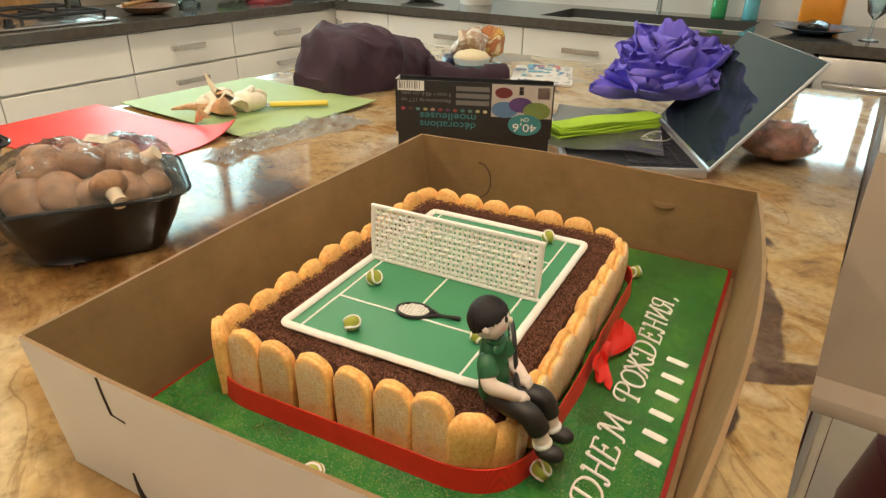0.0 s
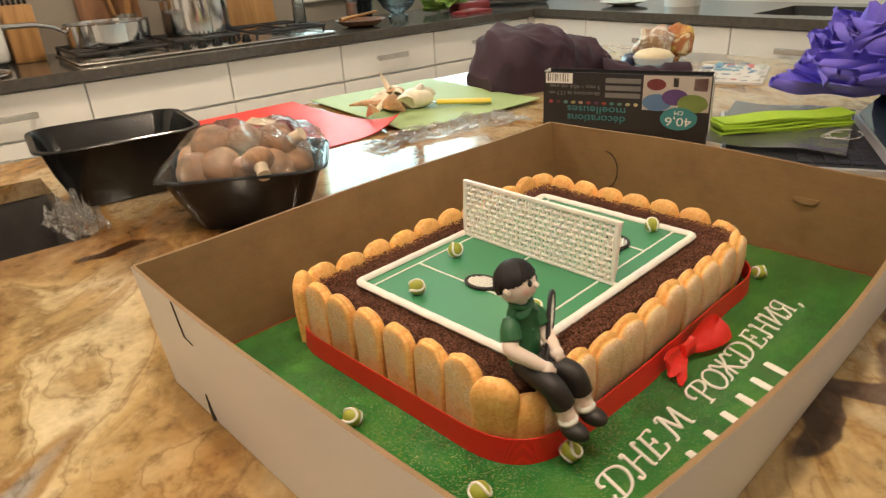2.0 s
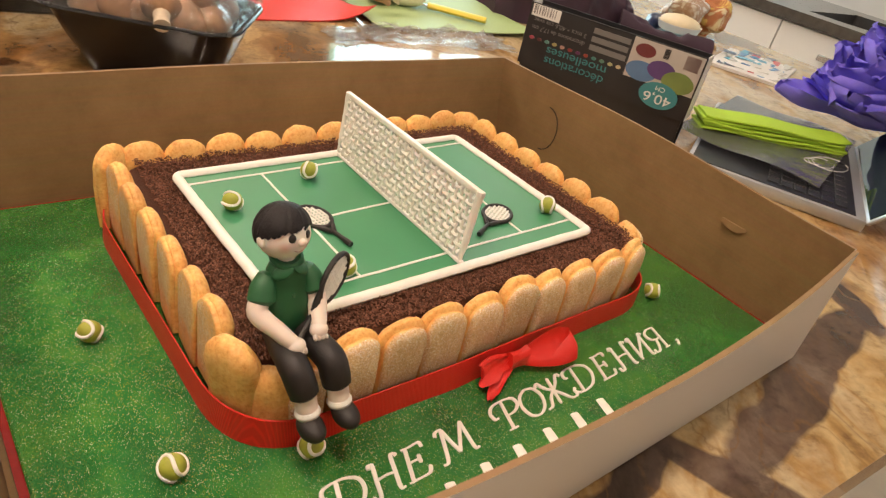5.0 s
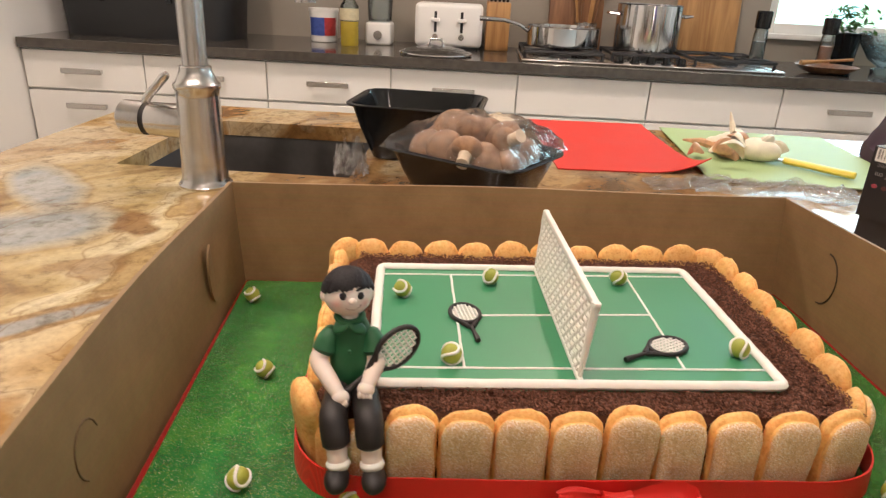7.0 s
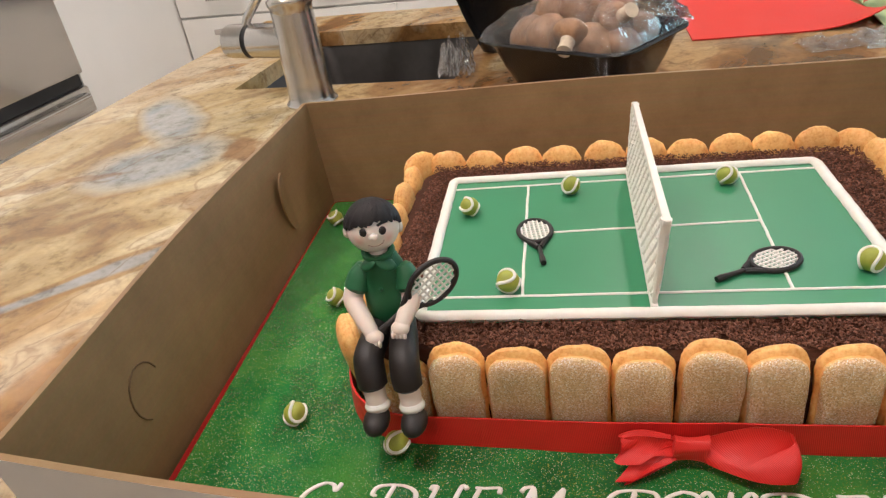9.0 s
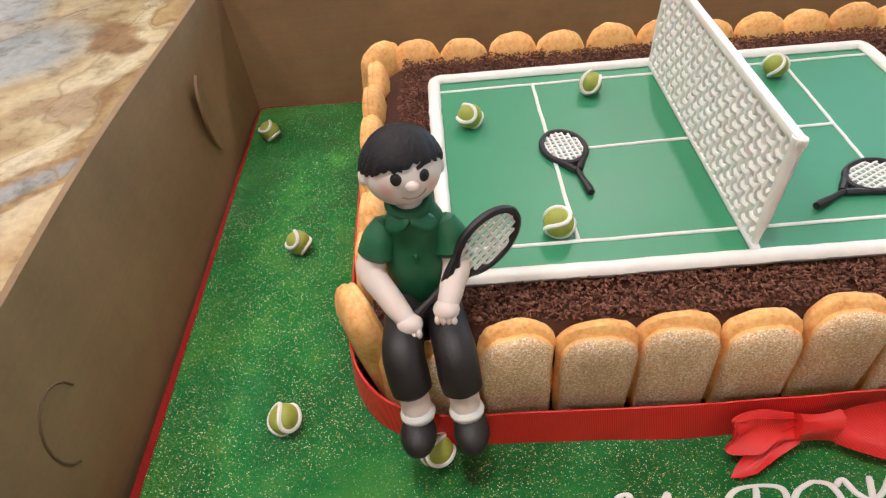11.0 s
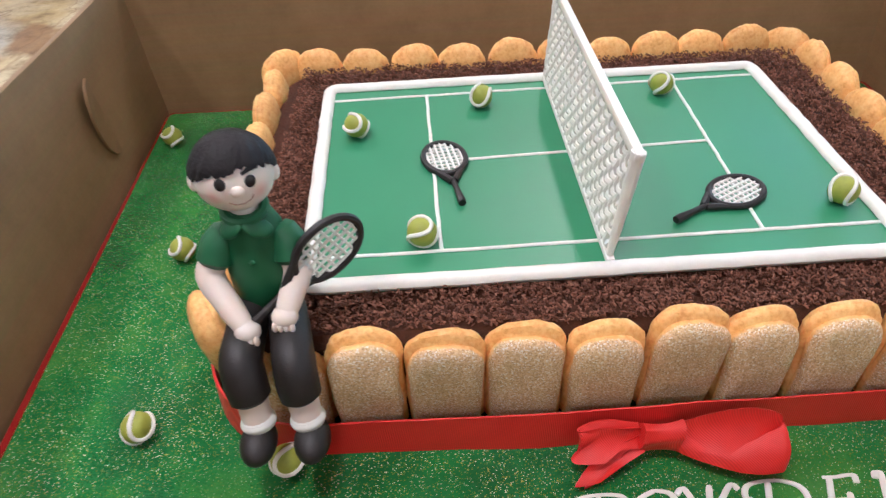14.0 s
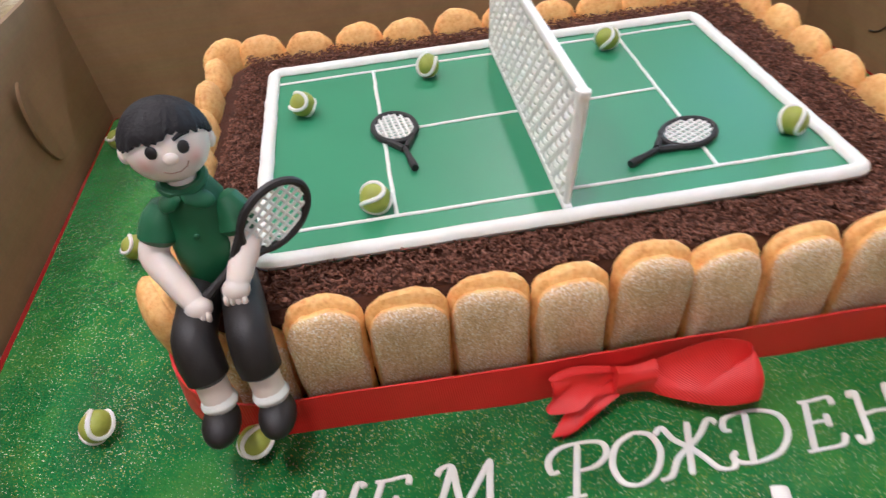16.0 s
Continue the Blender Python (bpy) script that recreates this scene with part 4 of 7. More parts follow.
# swash capitals, stroke by stroke, on a unit height
GLYPHS = {
    "С": (0.95, [[(0.78, 1.02), (0.72, 0.80), (0.60, 0.97), (0.35, 1.0), (0.08, 0.75), (0.02, 0.40), (0.20, 0.06), (0.45, 0.0), (0.72, 0.20)]]),
    "Д": (1.18, [[(0.30, 0.98), (0.25, 0.50), (0.20, 0.02)], [(-0.02, 0.68), (-0.14, 0.72), (-0.10, 0.92), (0.15, 1.0), (0.55, 0.98), (0.88, 0.80), (0.94, 0.45), (0.72, 0.12), (0.36, 0.0), (0.05, 0.02), (-0.12, 0.14), (-0.04, 0.26)]]),
    "Н": (1.02, [[(0.16, 1.0), (0.10, 0.50), (0.04, 0.04), (-0.12, -0.02), (-0.15, 0.12)], [(0.02, 0.88), (0.04, 0.99), (0.16, 1.0)], [(0.92, 0.92), (0.86, 1.0), (0.76, 0.98), (0.70, 0.50), (0.66, 0.04), (0.80, 0.0)], [(0.10, 0.50), (0.40, 0.53), (0.70, 0.50)]]),
    "Е": (0.86, [[(0.70, 0.82), (0.66, 0.98), (0.35, 0.97), (0.12, 0.98)], [(0.24, 0.97), (0.17, 0.50), (0.10, 0.02)], [(0.17, 0.52), (0.34, 0.53), (0.50, 0.52)], [(0.50, 0.40), (0.52, 0.64)], [(-0.02, 0.0), (0.30, 0.0), (0.60, 0.02), (0.70, 0.20)]]),
    "М": (1.24, [[(-0.08, 0.0), (0.08, 0.03), (0.20, 0.50), (0.30, 1.0)], [(0.06, 0.88), (0.12, 1.0), (0.30, 1.0), (0.42, 0.55), (0.54, 0.14)], [(0.54, 0.14), (0.76, 0.60), (0.96, 1.0)], [(0.96, 1.0), (0.97, 0.50), (1.0, 0.05), (1.14, 0.02)]]),
    "Р": (0.98, [[(0.30, 0.96), (0.25, 0.50), (0.20, 0.0)], [(0.04, 0.0), (0.38, 0.0)], [(-0.06, 0.52), (-0.20, 0.52), (-0.24, 0.76), (-0.04, 0.96), (0.40, 1.0), (0.74, 0.92), (0.80, 0.68), (0.60, 0.50), (0.30, 0.46)]]),
    "О": (1.0, [[(0.45, 1.0), (0.14, 0.82), (0.02, 0.45), (0.15, 0.10), (0.45, 0.0), (0.75, 0.18), (0.88, 0.55), (0.74, 0.90), (0.45, 1.0)]]),
    "Ж": (1.22, [[(0.57, 1.0), (0.53, 0.50), (0.49, 0.0)], [(0.02, 0.88), (0.14, 0.99), (0.30, 0.72), (0.52, 0.52)], [(0.52, 0.52), (0.32, 0.34), (0.18, 0.05), (0.0, 0.0)], [(0.53, 0.52), (0.74, 0.72), (0.92, 0.99), (1.04, 0.88)], [(0.53, 0.52), (0.72, 0.28), (0.92, 0.02), (1.14, -0.02), (1.20, 0.14)]]),
    "И": (1.02, [[(0.04, 0.90), (0.06, 1.0), (0.16, 0.99), (0.10, 0.50), (0.05, 0.0)], [(0.05, 0.08), (0.40, 0.50), (0.76, 0.94)], [(0.92, 0.92), (0.86, 1.0), (0.76, 0.98), (0.70, 0.50), (0.66, 0.04), (0.80, 0.0)]]),
    "Я": (0.92, [[(0.68, 1.0), (0.62, 0.50), (0.57, 0.0)], [(0.68, 1.0), (0.32, 1.0), (0.08, 0.84), (0.12, 0.58), (0.35, 0.48), (0.62, 0.50)], [(0.38, 0.48), (0.26, 0.20), (0.10, 0.0), (-0.08, 0.0), (-0.12, 0.12)], [(0.46, 0.0), (0.72, 0.0)]]),
    ",": (0.3, [[(0.10, 0.10), (0.13, 0.0), (0.02, -0.16)]]),
}
CAP, SLANT = 0.0208, 0.22


def letter(c, x, sx):
    """A letter of white piped icing on the sloping base line; x: its origin, sx: its width scale."""
    bm = bmesh.new()
    for stroke in GLYPHS[c][1]:
        pts = [(((a + SLANT * b) * sx, b * CAP, 0.0), (0, 0, 1)) for a, b in stroke]
        path = [p for p, w in arc_path(pts, 6)]
        n = len(path)
        rad = []
        for i in range(n):
            d = path[min(i + 1, n - 1)] - path[max(i - 1, 0)]
            rad.append((0.00072 + 0.00066 * abs(d.y) / max(1e-6, d.length)) * (0.75 if i in (0, n - 1) else 1.0))
        tube(bm, path, rad, 8, squash=0.7)
    part("letter", bm, WHITE_ICING, board, "", pose(x, -0.1822 + 0.026 * x, h + 0.0004, 0, 0, 1.5))


for _c, _x, _sx in (("С", -0.1840, 0.0225), ("Д", -0.1440, 0.0215), ("Н", -0.1180, 0.0205), ("Е", -0.0985, 0.0225), ("М", -0.0735, 0.0225),
                    ("Р", -0.0240, 0.0215), ("О", -0.0055, 0.0220), ("Ж", 0.0120, 0.0242), ("Д", 0.0430, 0.0222), ("Е", 0.0690, 0.0225), ("Н", 0.0925, 0.0210), ("И", 0.1145, 0.0210), ("Я", 0.1350, 0.0215), (",", 0.1585, 0.0230)):
    letter(_c, _x, _sx)
# the name below is kept as plain bars
for i in range(6):
    xa = -0.084 + i * 0.0262
    bm = bmesh.new()
    tube(bm, [(0, 0.0012, 0), (0.0024, 0.010, 0), (0.0048, 0.0190, 0)], [0.0032, 0.0036, 0.0032], 8, squash=0.4)
    part("name_bar", bm, WHITE_ICING, board, "", pose(xa, -0.2140 + i * 0.0007, h + 0.0003, 0, 0, 1.5))

# ---- the cake ----
cake = thing("cake", "rectangular chocolate cake ringed with ladyfingers and red ribbon", "cake", pose(0, 0, TOP))
CT = 0.979 - TOP
bm = bmesh.new()
SIDES = [(0.174, 0.120), (-0.165, 0.120), (-0.160, -0.117), (0.174, -0.115)]
loft(bm, [soft_quad(SIDES, 0.030, 0.0), soft_quad(SIDES, 0.030, CT - 0.004), soft_quad([(x * 0.975, y * 0.965) for x, y in SIDES], 0.028, CT)])
part("sponge", bm, CHOC_BASE, cake)

# loose chocolate shavings over the rim of the top
rng = random.Random(4)
verts, faces = [], []
for _ in range(46000):
    x, y = rng.uniform(-0.1610, 0.1700), rng.uniform(-0.1130, 0.1170)
    if x < -0.157 + 0.03 * (y + 0.1):
        continue
    if -0.124 < x < 0.128 and -0.085 < y < 0.080:
        continue
    L, w, t = rng.uniform(0.0009, 0.0026), rng.uniform(0.00022, 0.0005), rng.uniform(0.00015, 0.00035)
    edge = min(x + 0.1610, 0.1700 - x, y + 0.1130, 0.1170 - y)
    zc = CT + rng.uniform(-0.0006, 0.0030) + 0.0014 * noise.noise(Vector((x * 90, y * 90, 0))) + (0.0015 if edge < 0.02 else 0)
    m = Matrix.Translation((x, y, zc)) @ Euler((rng.gauss(0, 0.5), rng.gauss(0, 0.4), rng.uniform(0, 6.3))).to_matrix().to_4x4()
    k = len(verts)
    curl = rng.uniform(-0.5, 0.5) * L
    for sx, bend, wide in ((-0.5, 0.0, 0.7), (0.0, curl, 1.0), (0.5, 0.0, 0.55)):
        for sy, sz in ((-1, -1), (1, -1), (1, 1), (-1, 1)):
            verts.append(m @ Vector((sx * L, bend + sy * w * wide, sz * t + abs(bend) * 0.4)))
    for r in (0, 4):
        for q in range(4):
            p = (q + 1) % 4
            faces.append((k + r + q, k + r + p, k + r + 4 + p, k + r + 4 + q))
    faces += [(k + 3, k + 2, k + 1, k), (k + 8, k + 9, k + 10, k + 11)]
me = bpy.data.meshes.new("chocolate_topping")
me.from_pydata(verts, [], faces)
me.materials.append(SHAVED)
ob = new("chocolate_topping", me)
ob.parent = cake
tagged(ob, "fine dark chocolate shavings", kind="stuff")

CORNERS = [(0.1328, 0.0900), (-0.1312, 0.0832), (-0.1272, -0.0905), (0.1335, -0.0858)]


bm = bmesh.new()
loft(bm, [soft_quad(CORNERS, 0.005, CT - 0.001), soft_quad(CORNERS, 0.005, CT + 0.0045)])
court = part("court", bm, COURT, cake, "smooth green fondant court")
CZ = CT + 0.0045
ring = soft_quad(CORNERS, 0.006, CZ + 0.0006)
path = []
for a, b in zip(ring, ring[1:] + ring[:1]):
    n = max(1, int((Vector(b) - Vector(a)).length / 0.006))
    for i in range(n):
        p = Vector(a).lerp(Vector(b), i / n)
        path.append(p + Vector((noise.noise(p * 160) * 0.0006, noise.noise(p * 160 + Vector((9, 0, 0))) * 0.0006, 0)))
part("border", tube(bmesh.new(), path, 0.0037, 10, True, squash=0.85), WHITE_ICING, court, "thick white piped border")


def court_line(a, b, r=0.0010):
    n = max(4, int((Vector(b) - Vector(a)).length / 0.005))
    pts = []
    for i in range(n + 1):
        p = Vector((*a, 0)).lerp(Vector((*b, 0)), i / n)
        pts.append((p.x + 0.0004 * noise.noise(p * 120), p.y + 0.0004 * noise.noise(p * 120 + Vector((5, 5, 0))), CZ + 0.0002))
    part("line", tube(bmesh.new(), pts, r, 7, squash=0.7), WHITE_ICING, court)


court_line((-0.1270, -0.0723), (0.1318, -0.0664))
court_line((-0.1310, 0.0687), (0.1310, 0.0791))
court_line((-0.0695, -0.0710), (-0.0718, 0.0708))
court_line((0.0758, -0.0678), (0.0790, 0.0770))
court_line((-0.0708, -0.0008), (0.0775, 0.0075))


# sponge fingers, in a few shapes that repeat
def finger_mesh(seed, height, width, e=0.85, front=0.86):
    """Sponge finger standing on z = 0: a soft golden body with a thinner sugared face (-y), step between."""
    bm = bmesh.new()
    t = 0.0088
    hw = width / 2
    outline = [(hw * (0.97 + 0.03 * k / 4), 0.001 + (height - hw) * k / 4, 1.0, 0.0) for k in range(4)]
    for k in range(25):
        a = math.pi * k / 24
        outline.append((hw * math.copysign(abs(math.cos(a)) ** e, math.cos(a)), height - hw + hw * math.sin(a) ** e, math.cos(a), math.sin(a)))
    outline += [(-hw * (1.0 - 0.03 * (k + 1) / 4), 0.001 + (height - hw) * (3 - k) / 4, -1.0, 0.0) for k in range(4)]
    off = Vector((seed * 3.1, seed * 1.7, seed * 0.9))
    tilt = 0.0016 * noise.noise(off)
    rings = []
    for y, shrink, inset, drop in ((-1.10, 0.62, 0.0040, 0.0025), (-1.08, 0.36, 0.0040, 0.0025), (-1.04, 0.17, 0.0040, 0.0025), (-0.98, 0.06, 0.0036, 0.0025), (-0.89, 0.01, 0.0028, 0.0025), (-0.77, 0.0, 0.0020, 0.0024), (-0.58, 0.0, 0.0013, 0.0022),
                                   (-0.34, 0.0, 0.0011, 0.0027), (-0.22, 0.0, 0.0018, 0.0023), (-0.10, 0.0, 0.0007, 0.0010), (0.02, 0.0, 0.0, 0.0001), (0.2, 0.0, -0.0003, 0.0), (0.45, 0.0, 0.0003, 0.0003), (0.68, 0.0, 0.0018, 0.0010), (0.86, 0.0, 0.0044, 0.0020), (1.0, 0.0, 0.0078, 0.0030)):
        if y < 0:
            inset, drop = inset * (0.95 if front > 0.6 else 0.45), drop * (0.8 if front > 0.6 else 0.15)
        ring = []
        for x, z, nx, nz in outline:
            up = min(1.0, max(0.0, (z - 0.3 * height) / (0.7 * height)))
            q = Vector((x - nx * inset, y * (front if y < 0 else 1.0) * t * (0.80 + 0.20 * min(1.0, z / 0.030)), z - nz * inset - (drop + tilt * x / hw * (y < -0.1)) * up))
            q.x -= q.x * shrink
            q.z += (height * 0.46 - q.z) * shrink
            w = 0.0013 * noise.noise(q * 55 + off) + 0.0007 * noise.noise(q * 170 + off) + (0.0007 * noise.noise(q * 420 + off) if -0.4 < y < 0.5 else 0.0)
            q += Vector((nx, 0, nz)) * w * (1 - shrink) + Vector((0, 1, 0)) * 0.0009 * noise.noise(Vector((q.x, 0, q.z)) * 60 + off)
            q.z = max(0.0, q.z)
            ring.append(q)
        rings.append(ring)
    loft(bm, rings)
    return finish("ladyfinger", bm, FINGER)


FINGERS = [finger_mesh(s, hh, ww) for s, hh, ww in ((1, 0.0542, 0.0310), (2, 0.0550, 0.0314), (3, 0.0535, 0.0308), (4, 0.0545, 0.0316), (5, 0.0538, 0.0309))]
ROUND = [finger_mesh(s, hh, ww, 0.94, 0.45) for s, hh, ww in ((11, 0.0602, 0.0320), (12, 0.0616, 0.0316), (13, 0.0598, 0.0324), (14, 0.0610, 0.0318))]
TALL = finger_mesh(6, 0.0578, 0.0315)
SHORT = finger_mesh(7, 0.0440, 0.0270)
WIDE = finger_mesh(8, 0.0563, 0.0308)
rng = random.Random(11)


def place_finger(x, y, turn, mesh=None, lean=0.0):
    ob = new("ladyfinger", mesh or FINGERS[rng.randrange(len(FINGERS))])
    ob.parent = cake
    ob.matrix_basis = pose(x, y, 0.001, rng.uniform(-2, 2) - lean, rng.uniform(-1.6, 1.6), turn + rng.uniform(-3, 3))


for i, x in enumerate((-0.1310, -0.1024, -0.0703, -0.0382, -0.0066, 0.0260, 0.0568, 0.0892, 0.1228, 0.1565)):
    place_finger(x, (-0.1200, -0.1225, -0.1225, -0.1230, -0.1225, -0.1195, -0.1215, -0.1210, -0.1195, -0.1165)[i], (0, 0, 0, 0, 0, 0, 0, 0, 3, 12)[i], TALL if i == 5 else SHORT if i == 0 else WIDE if i == 1 else None)
for i, x in enumerate((-0.1420, -0.1105, -0.0780, -0.0455, -0.0130, 0.0185, 0.0500, 0.0818, 0.1130, 0.1460)):
    place_finger(x, 0.1235 + 0.018 * max(0.0, x), 180, ROUND[rng.randrange(4)])
for y in (0.0970, 0.0660, 0.0335, 0.0020, -0.0300, -0.0640):
    place_finger(0.1800, y, 90, ROUND[rng.randrange(4)])
place_finger(0.1765, -0.0960, 68)
place_finger(0.1715, 0.1215, 135, ROUND[0])
for y in (0.0900, 0.0580, 0.0245, -0.0090, -0.0415, -0.0725):
    place_finger(-0.1690 + 0.030 * (0.10 - y), y, -92, ROUND[rng.randrange(4)])
place_finger(-0.1590, -0.0990, 118, ROUND[2], 5)
place_finger(-0.1475, -0.1150, 145, SHORT)
place_finger(-0.1655, 0.1180, -135, ROUND[1])


def ribbon_ring(z, off):
    """The ribbon's line round the cake; it stands off a little on both sides of the bow."""
    ring = soft_quad([(0.1915 + off, 0.1370 + off), (-0.1805 - off, 0.1340 + off), (-0.1738 - off, -0.1362 - off), (0.1915 + off, -0.1340 - off)], 0.056, z, 14)
    pts = []
    for p, q in zip(ring, ring[1:] + ring[:1]):
        p, q = Vector(p), Vector(q)
        n = 24 if (q - p).length > 0.05 else 1
        pts += [p.lerp(q, k / n) for k in range(n)]
    for v in pts:
        if v.y < -0.12:
            v.y -= (0.0030 - 0.10 * z) * math.exp(-((v.x + 0.030) / 0.045) ** 2) + 0.0006 * noise.noise(Vector((v.x * 40, z * 30, 0)))
    return pts


bm = bmesh.new()
loft(bm, [ribbon_ring(0.0002, 0.0012), ribbon_ring(0.0195, 0.0002), ribbon_ring(0.0195, -0.0006), ribbon_ring(0.0002, 0.0002)], True, False, False)
ribbon = part("ribbon", bm, RED_SATIN, cake, "red grosgrain ribbon")


def band(bm, path, half, belly=0.0, t=0.0004):
    """A ribbon strip along a path; half: half widths; each point carries its width direction; belly: its soft cross curve."""
    fr = []
    n = len(path)
    m = 8
    for i, (p, wdir) in enumerate(path):
        d = path[min(i + 1, n - 1)][0] - path[max(i - 1, 0)][0]
        wdir = Vector(wdir).normalized()
        nrm = d.cross(wdir).normalized()
        row = []
        for s in range(m + 1):
            e = 2 * s / m - 1
            q = p + wdir * half[i] * e + nrm * (belly * half[i] * (1 - e * e) + 0.0006 * noise.noise(Vector((i * 0.18, e * 1.4, belly * 9 + p.x * 20))))
            q.z = max(0.0006, q.z)
            row.append(q)
        fr.append([q + nrm * t for q in row] + [q - nrm * t for q in reversed(row)])
    loft(bm, fr)
    return bm


bm = bmesh.new()
rings = []
for k in range(11):
    f = k / 10
    rz, ry = 0.0064 + 0.0016 * abs(2 * f - 1) ** 2, 0.0040 + 0.0008 * abs(2 * f - 1) ** 2
    rings.append([(0.0050 + 0.0160 * f + 0.0016 * math.sin(a), -0.1440 + ry * math.cos(a) * (1 + 0.10 * math.sin(5 * a + 2 * f)), 0.0108 + 0.0006 * f + rz * math.sin(a) * (1 + 0.05 * math.sin(7 * a))) for a in [2 * math.pi * i / 28 for i in range(28)]])
loft(bm, rings)
bow = part("bow", bm, RED_SATIN, ribbon, "tied red ribbon bow")
for nm, pts, hw, belly in (
        ("loop", [((0.019, -0.1445, 0.0120), (0, 0.5, 0.85)), ((0.028, -0.1465, 0.0150), (0, 0.65, 0.75)), ((0.039, -0.1485, 0.0182), (0, 0.66, 0.75)), ((0.049, -0.1500, 0.0190), (-0.04, 0.62, 0.78)), ((0.0575, -0.1515, 0.0165), (0.10, 0.62, 0.78)),
                  ((0.0570, -0.1548, 0.0142), (0.05, 0.72, 0.62)), ((0.044, -0.1550, 0.0108), (0, 0.85, 0.45)), ((0.031, -0.1505, 0.0090), (0, 0.8, 0.5)), ((0.019, -0.1455, 0.0095), (0, 0.5, 0.85))],
         [0.0042, 0.0070, 0.0090, 0.0100, 0.0098, 0.0084, 0.0062, 0.0048, 0.0036], -0.26),
        ("loop", [((0.007, -0.1450, 0.0125), (0, 0.5, 0.85)), ((-0.003, -0.1470, 0.0150), (0.15, 0.55, 0.8)), ((-0.011, -0.1485, 0.0140), (-0.1, 0.75, 0.65)), ((-0.0200, -0.1480, 0.0125), (0.2, 0.55, 0.8)),
                  ((-0.0195, -0.1450, 0.0130), (0.1, 0.4, 0.9)), ((-0.009, -0.1420, 0.0150), (-0.15, 0.25, 1)), ((0.005, -0.1420, 0.0130), (0, 0.2, 1))],
         [0.0040, 0.0046, 0.0068, 0.0066, 0.0060, 0.0050, 0.0042], 0.42),
        ("tail", [((0.007, -0.1460, 0.0110), (0, 0.6, 0.8)), ((-0.003, -0.1505, 0.0095), (0.3, 0.8, 0.5)), ((-0.011, -0.1540, 0.0070), (0.35, 0.8, 0.45)), ((-0.0190, -0.1560, 0.0060), (0.65, 0.65, 0.35))], [0.0036, 0.0050, 0.0060, 0.0058], 0.45),
        ("tail", [((0.006, -0.1462, 0.0080), (0.3, 0.6, 0.7)), ((-0.005, -0.1525, 0.0055), (0.5, 0.6, 0.5)), ((-0.0120, -0.1560, 0.0030), (0.6, 0.6, 0.4)), ((-0.0180, -0.1585, 0.0012), (0.6, 0.6, 0.4))], [0.0034, 0.0036, 0.0028, 0.0010], 0.25)):
    path = arc_path(pts, 8)
    n = len(path)
    half = []
    for i in range(n):
        f = i / (n - 1) * (len(hw) - 1)
        k = min(int(f), len(hw) - 2)
        half.append(hw[k] + (hw[k + 1] - hw[k]) * (f - k))
    part(nm, band(bmesh.new(), [(Vector(p), w) for p, w in path], half, belly), RED_SATIN, bow)


# ---- sugar figures and toys on the cake ----
NZ = TOP + CZ
net = thing("tennis_net", "white sugar tennis net with a woven lattice, standing upright", "tennis net", pose(0.0022, 0.0, NZ, 0, 4.2, 0))
Y0, Y1, HN = -0.0850, 0.0875, 0.0548
for s in (Y0, Y1 - 0.006):
    rings = []
    for k in range(19):
        f = k / 18
        hx, hy = 0.0011 + 0.0017 * f ** 0.6, 0.0012 + 0.0018 * min(1.0, f * 3.0)
        rings.append([(hx * math.cos(q) * (1 + 0.25 * noise.noise(Vector((k * 0.8, q * 1.5, s * 90)))), s + 0.0032 + hy * math.sin(q) * (1 + 0.2 * noise.noise(Vector((k * 0.8, q * 1.5, s * 90 + 7)))), HN * f) for q in [2 * math.pi * i / 12 for i in range(12)]])
    bm = bmesh.new()
    loft(bm, rings)
    part("post", bm, WHITE_ICING, net)
part("top_band", new_box(-0.0022, 0.0022, Y0, Y1, HN - 0.0035, HN + 0.0006, 0.001, 2), WHITE_ICING, net)
part("bottom_band", new_box(-0.0020, 0.0020, Y0, Y1, 0.0, 0.003, 0.001, 2), WHITE_ICING, net)
NC, NR = 34, 10
rng = random.Random(33)
for i in range(1, NC):
    y = Y0 + 0.005 + (Y1 - Y0 - 0.010) * i / NC
    part("strand", tube(bmesh.new(), [((0.0008 if (j + i) % 2 else -0.0008), y, 0.001 + (HN - 0.003) * j / NR) for j in range(NR + 1)], [rng.uniform(0.0012, 0.0019) for j in range(NR + 1)], 6), WHITE_ICING, net)
for j in range(1, NR):
    z = 0.001 + (HN - 0.003) * j / NR
    part("strand", tube(bmesh.new(), [((-0.0008 if (j + i) % 2 else 0.0008), Y0 + 0.005 + (Y1 - Y0 - 0.010) * i / NC, z) for i in range(NC + 1)], [rng.uniform(0.0012, 0.0018) for i in range(NC + 1)], 6), WHITE_ICING, net)


def tennis_ball(r=0.0067):
    b = thing("tennis_ball", "small olive-green fondant tennis ball with a white seam", "tennis ball", None, "fondant tennis balls")
    part("core", ball(bmesh.new(), (0, 0, 0), r, 24, 16, lumps=0.05, freq=150), BALL, b)
    pts = []
    for i in range(48):
        t = 2 * math.pi * i / 48
        p = Vector((0.72 * math.cos(t) + 0.28 * math.cos(3 * t), 0.72 * math.sin(t) - 0.28 * math.sin(3 * t), 0.9 * math.sin(2 * t)))
        pts.append(p.normalized() * r * 1.0)
    part("seam", tube(bmesh.new(), pts, 0.00108, 6, True), WHITE_ICING, b, "white seam")
    return b


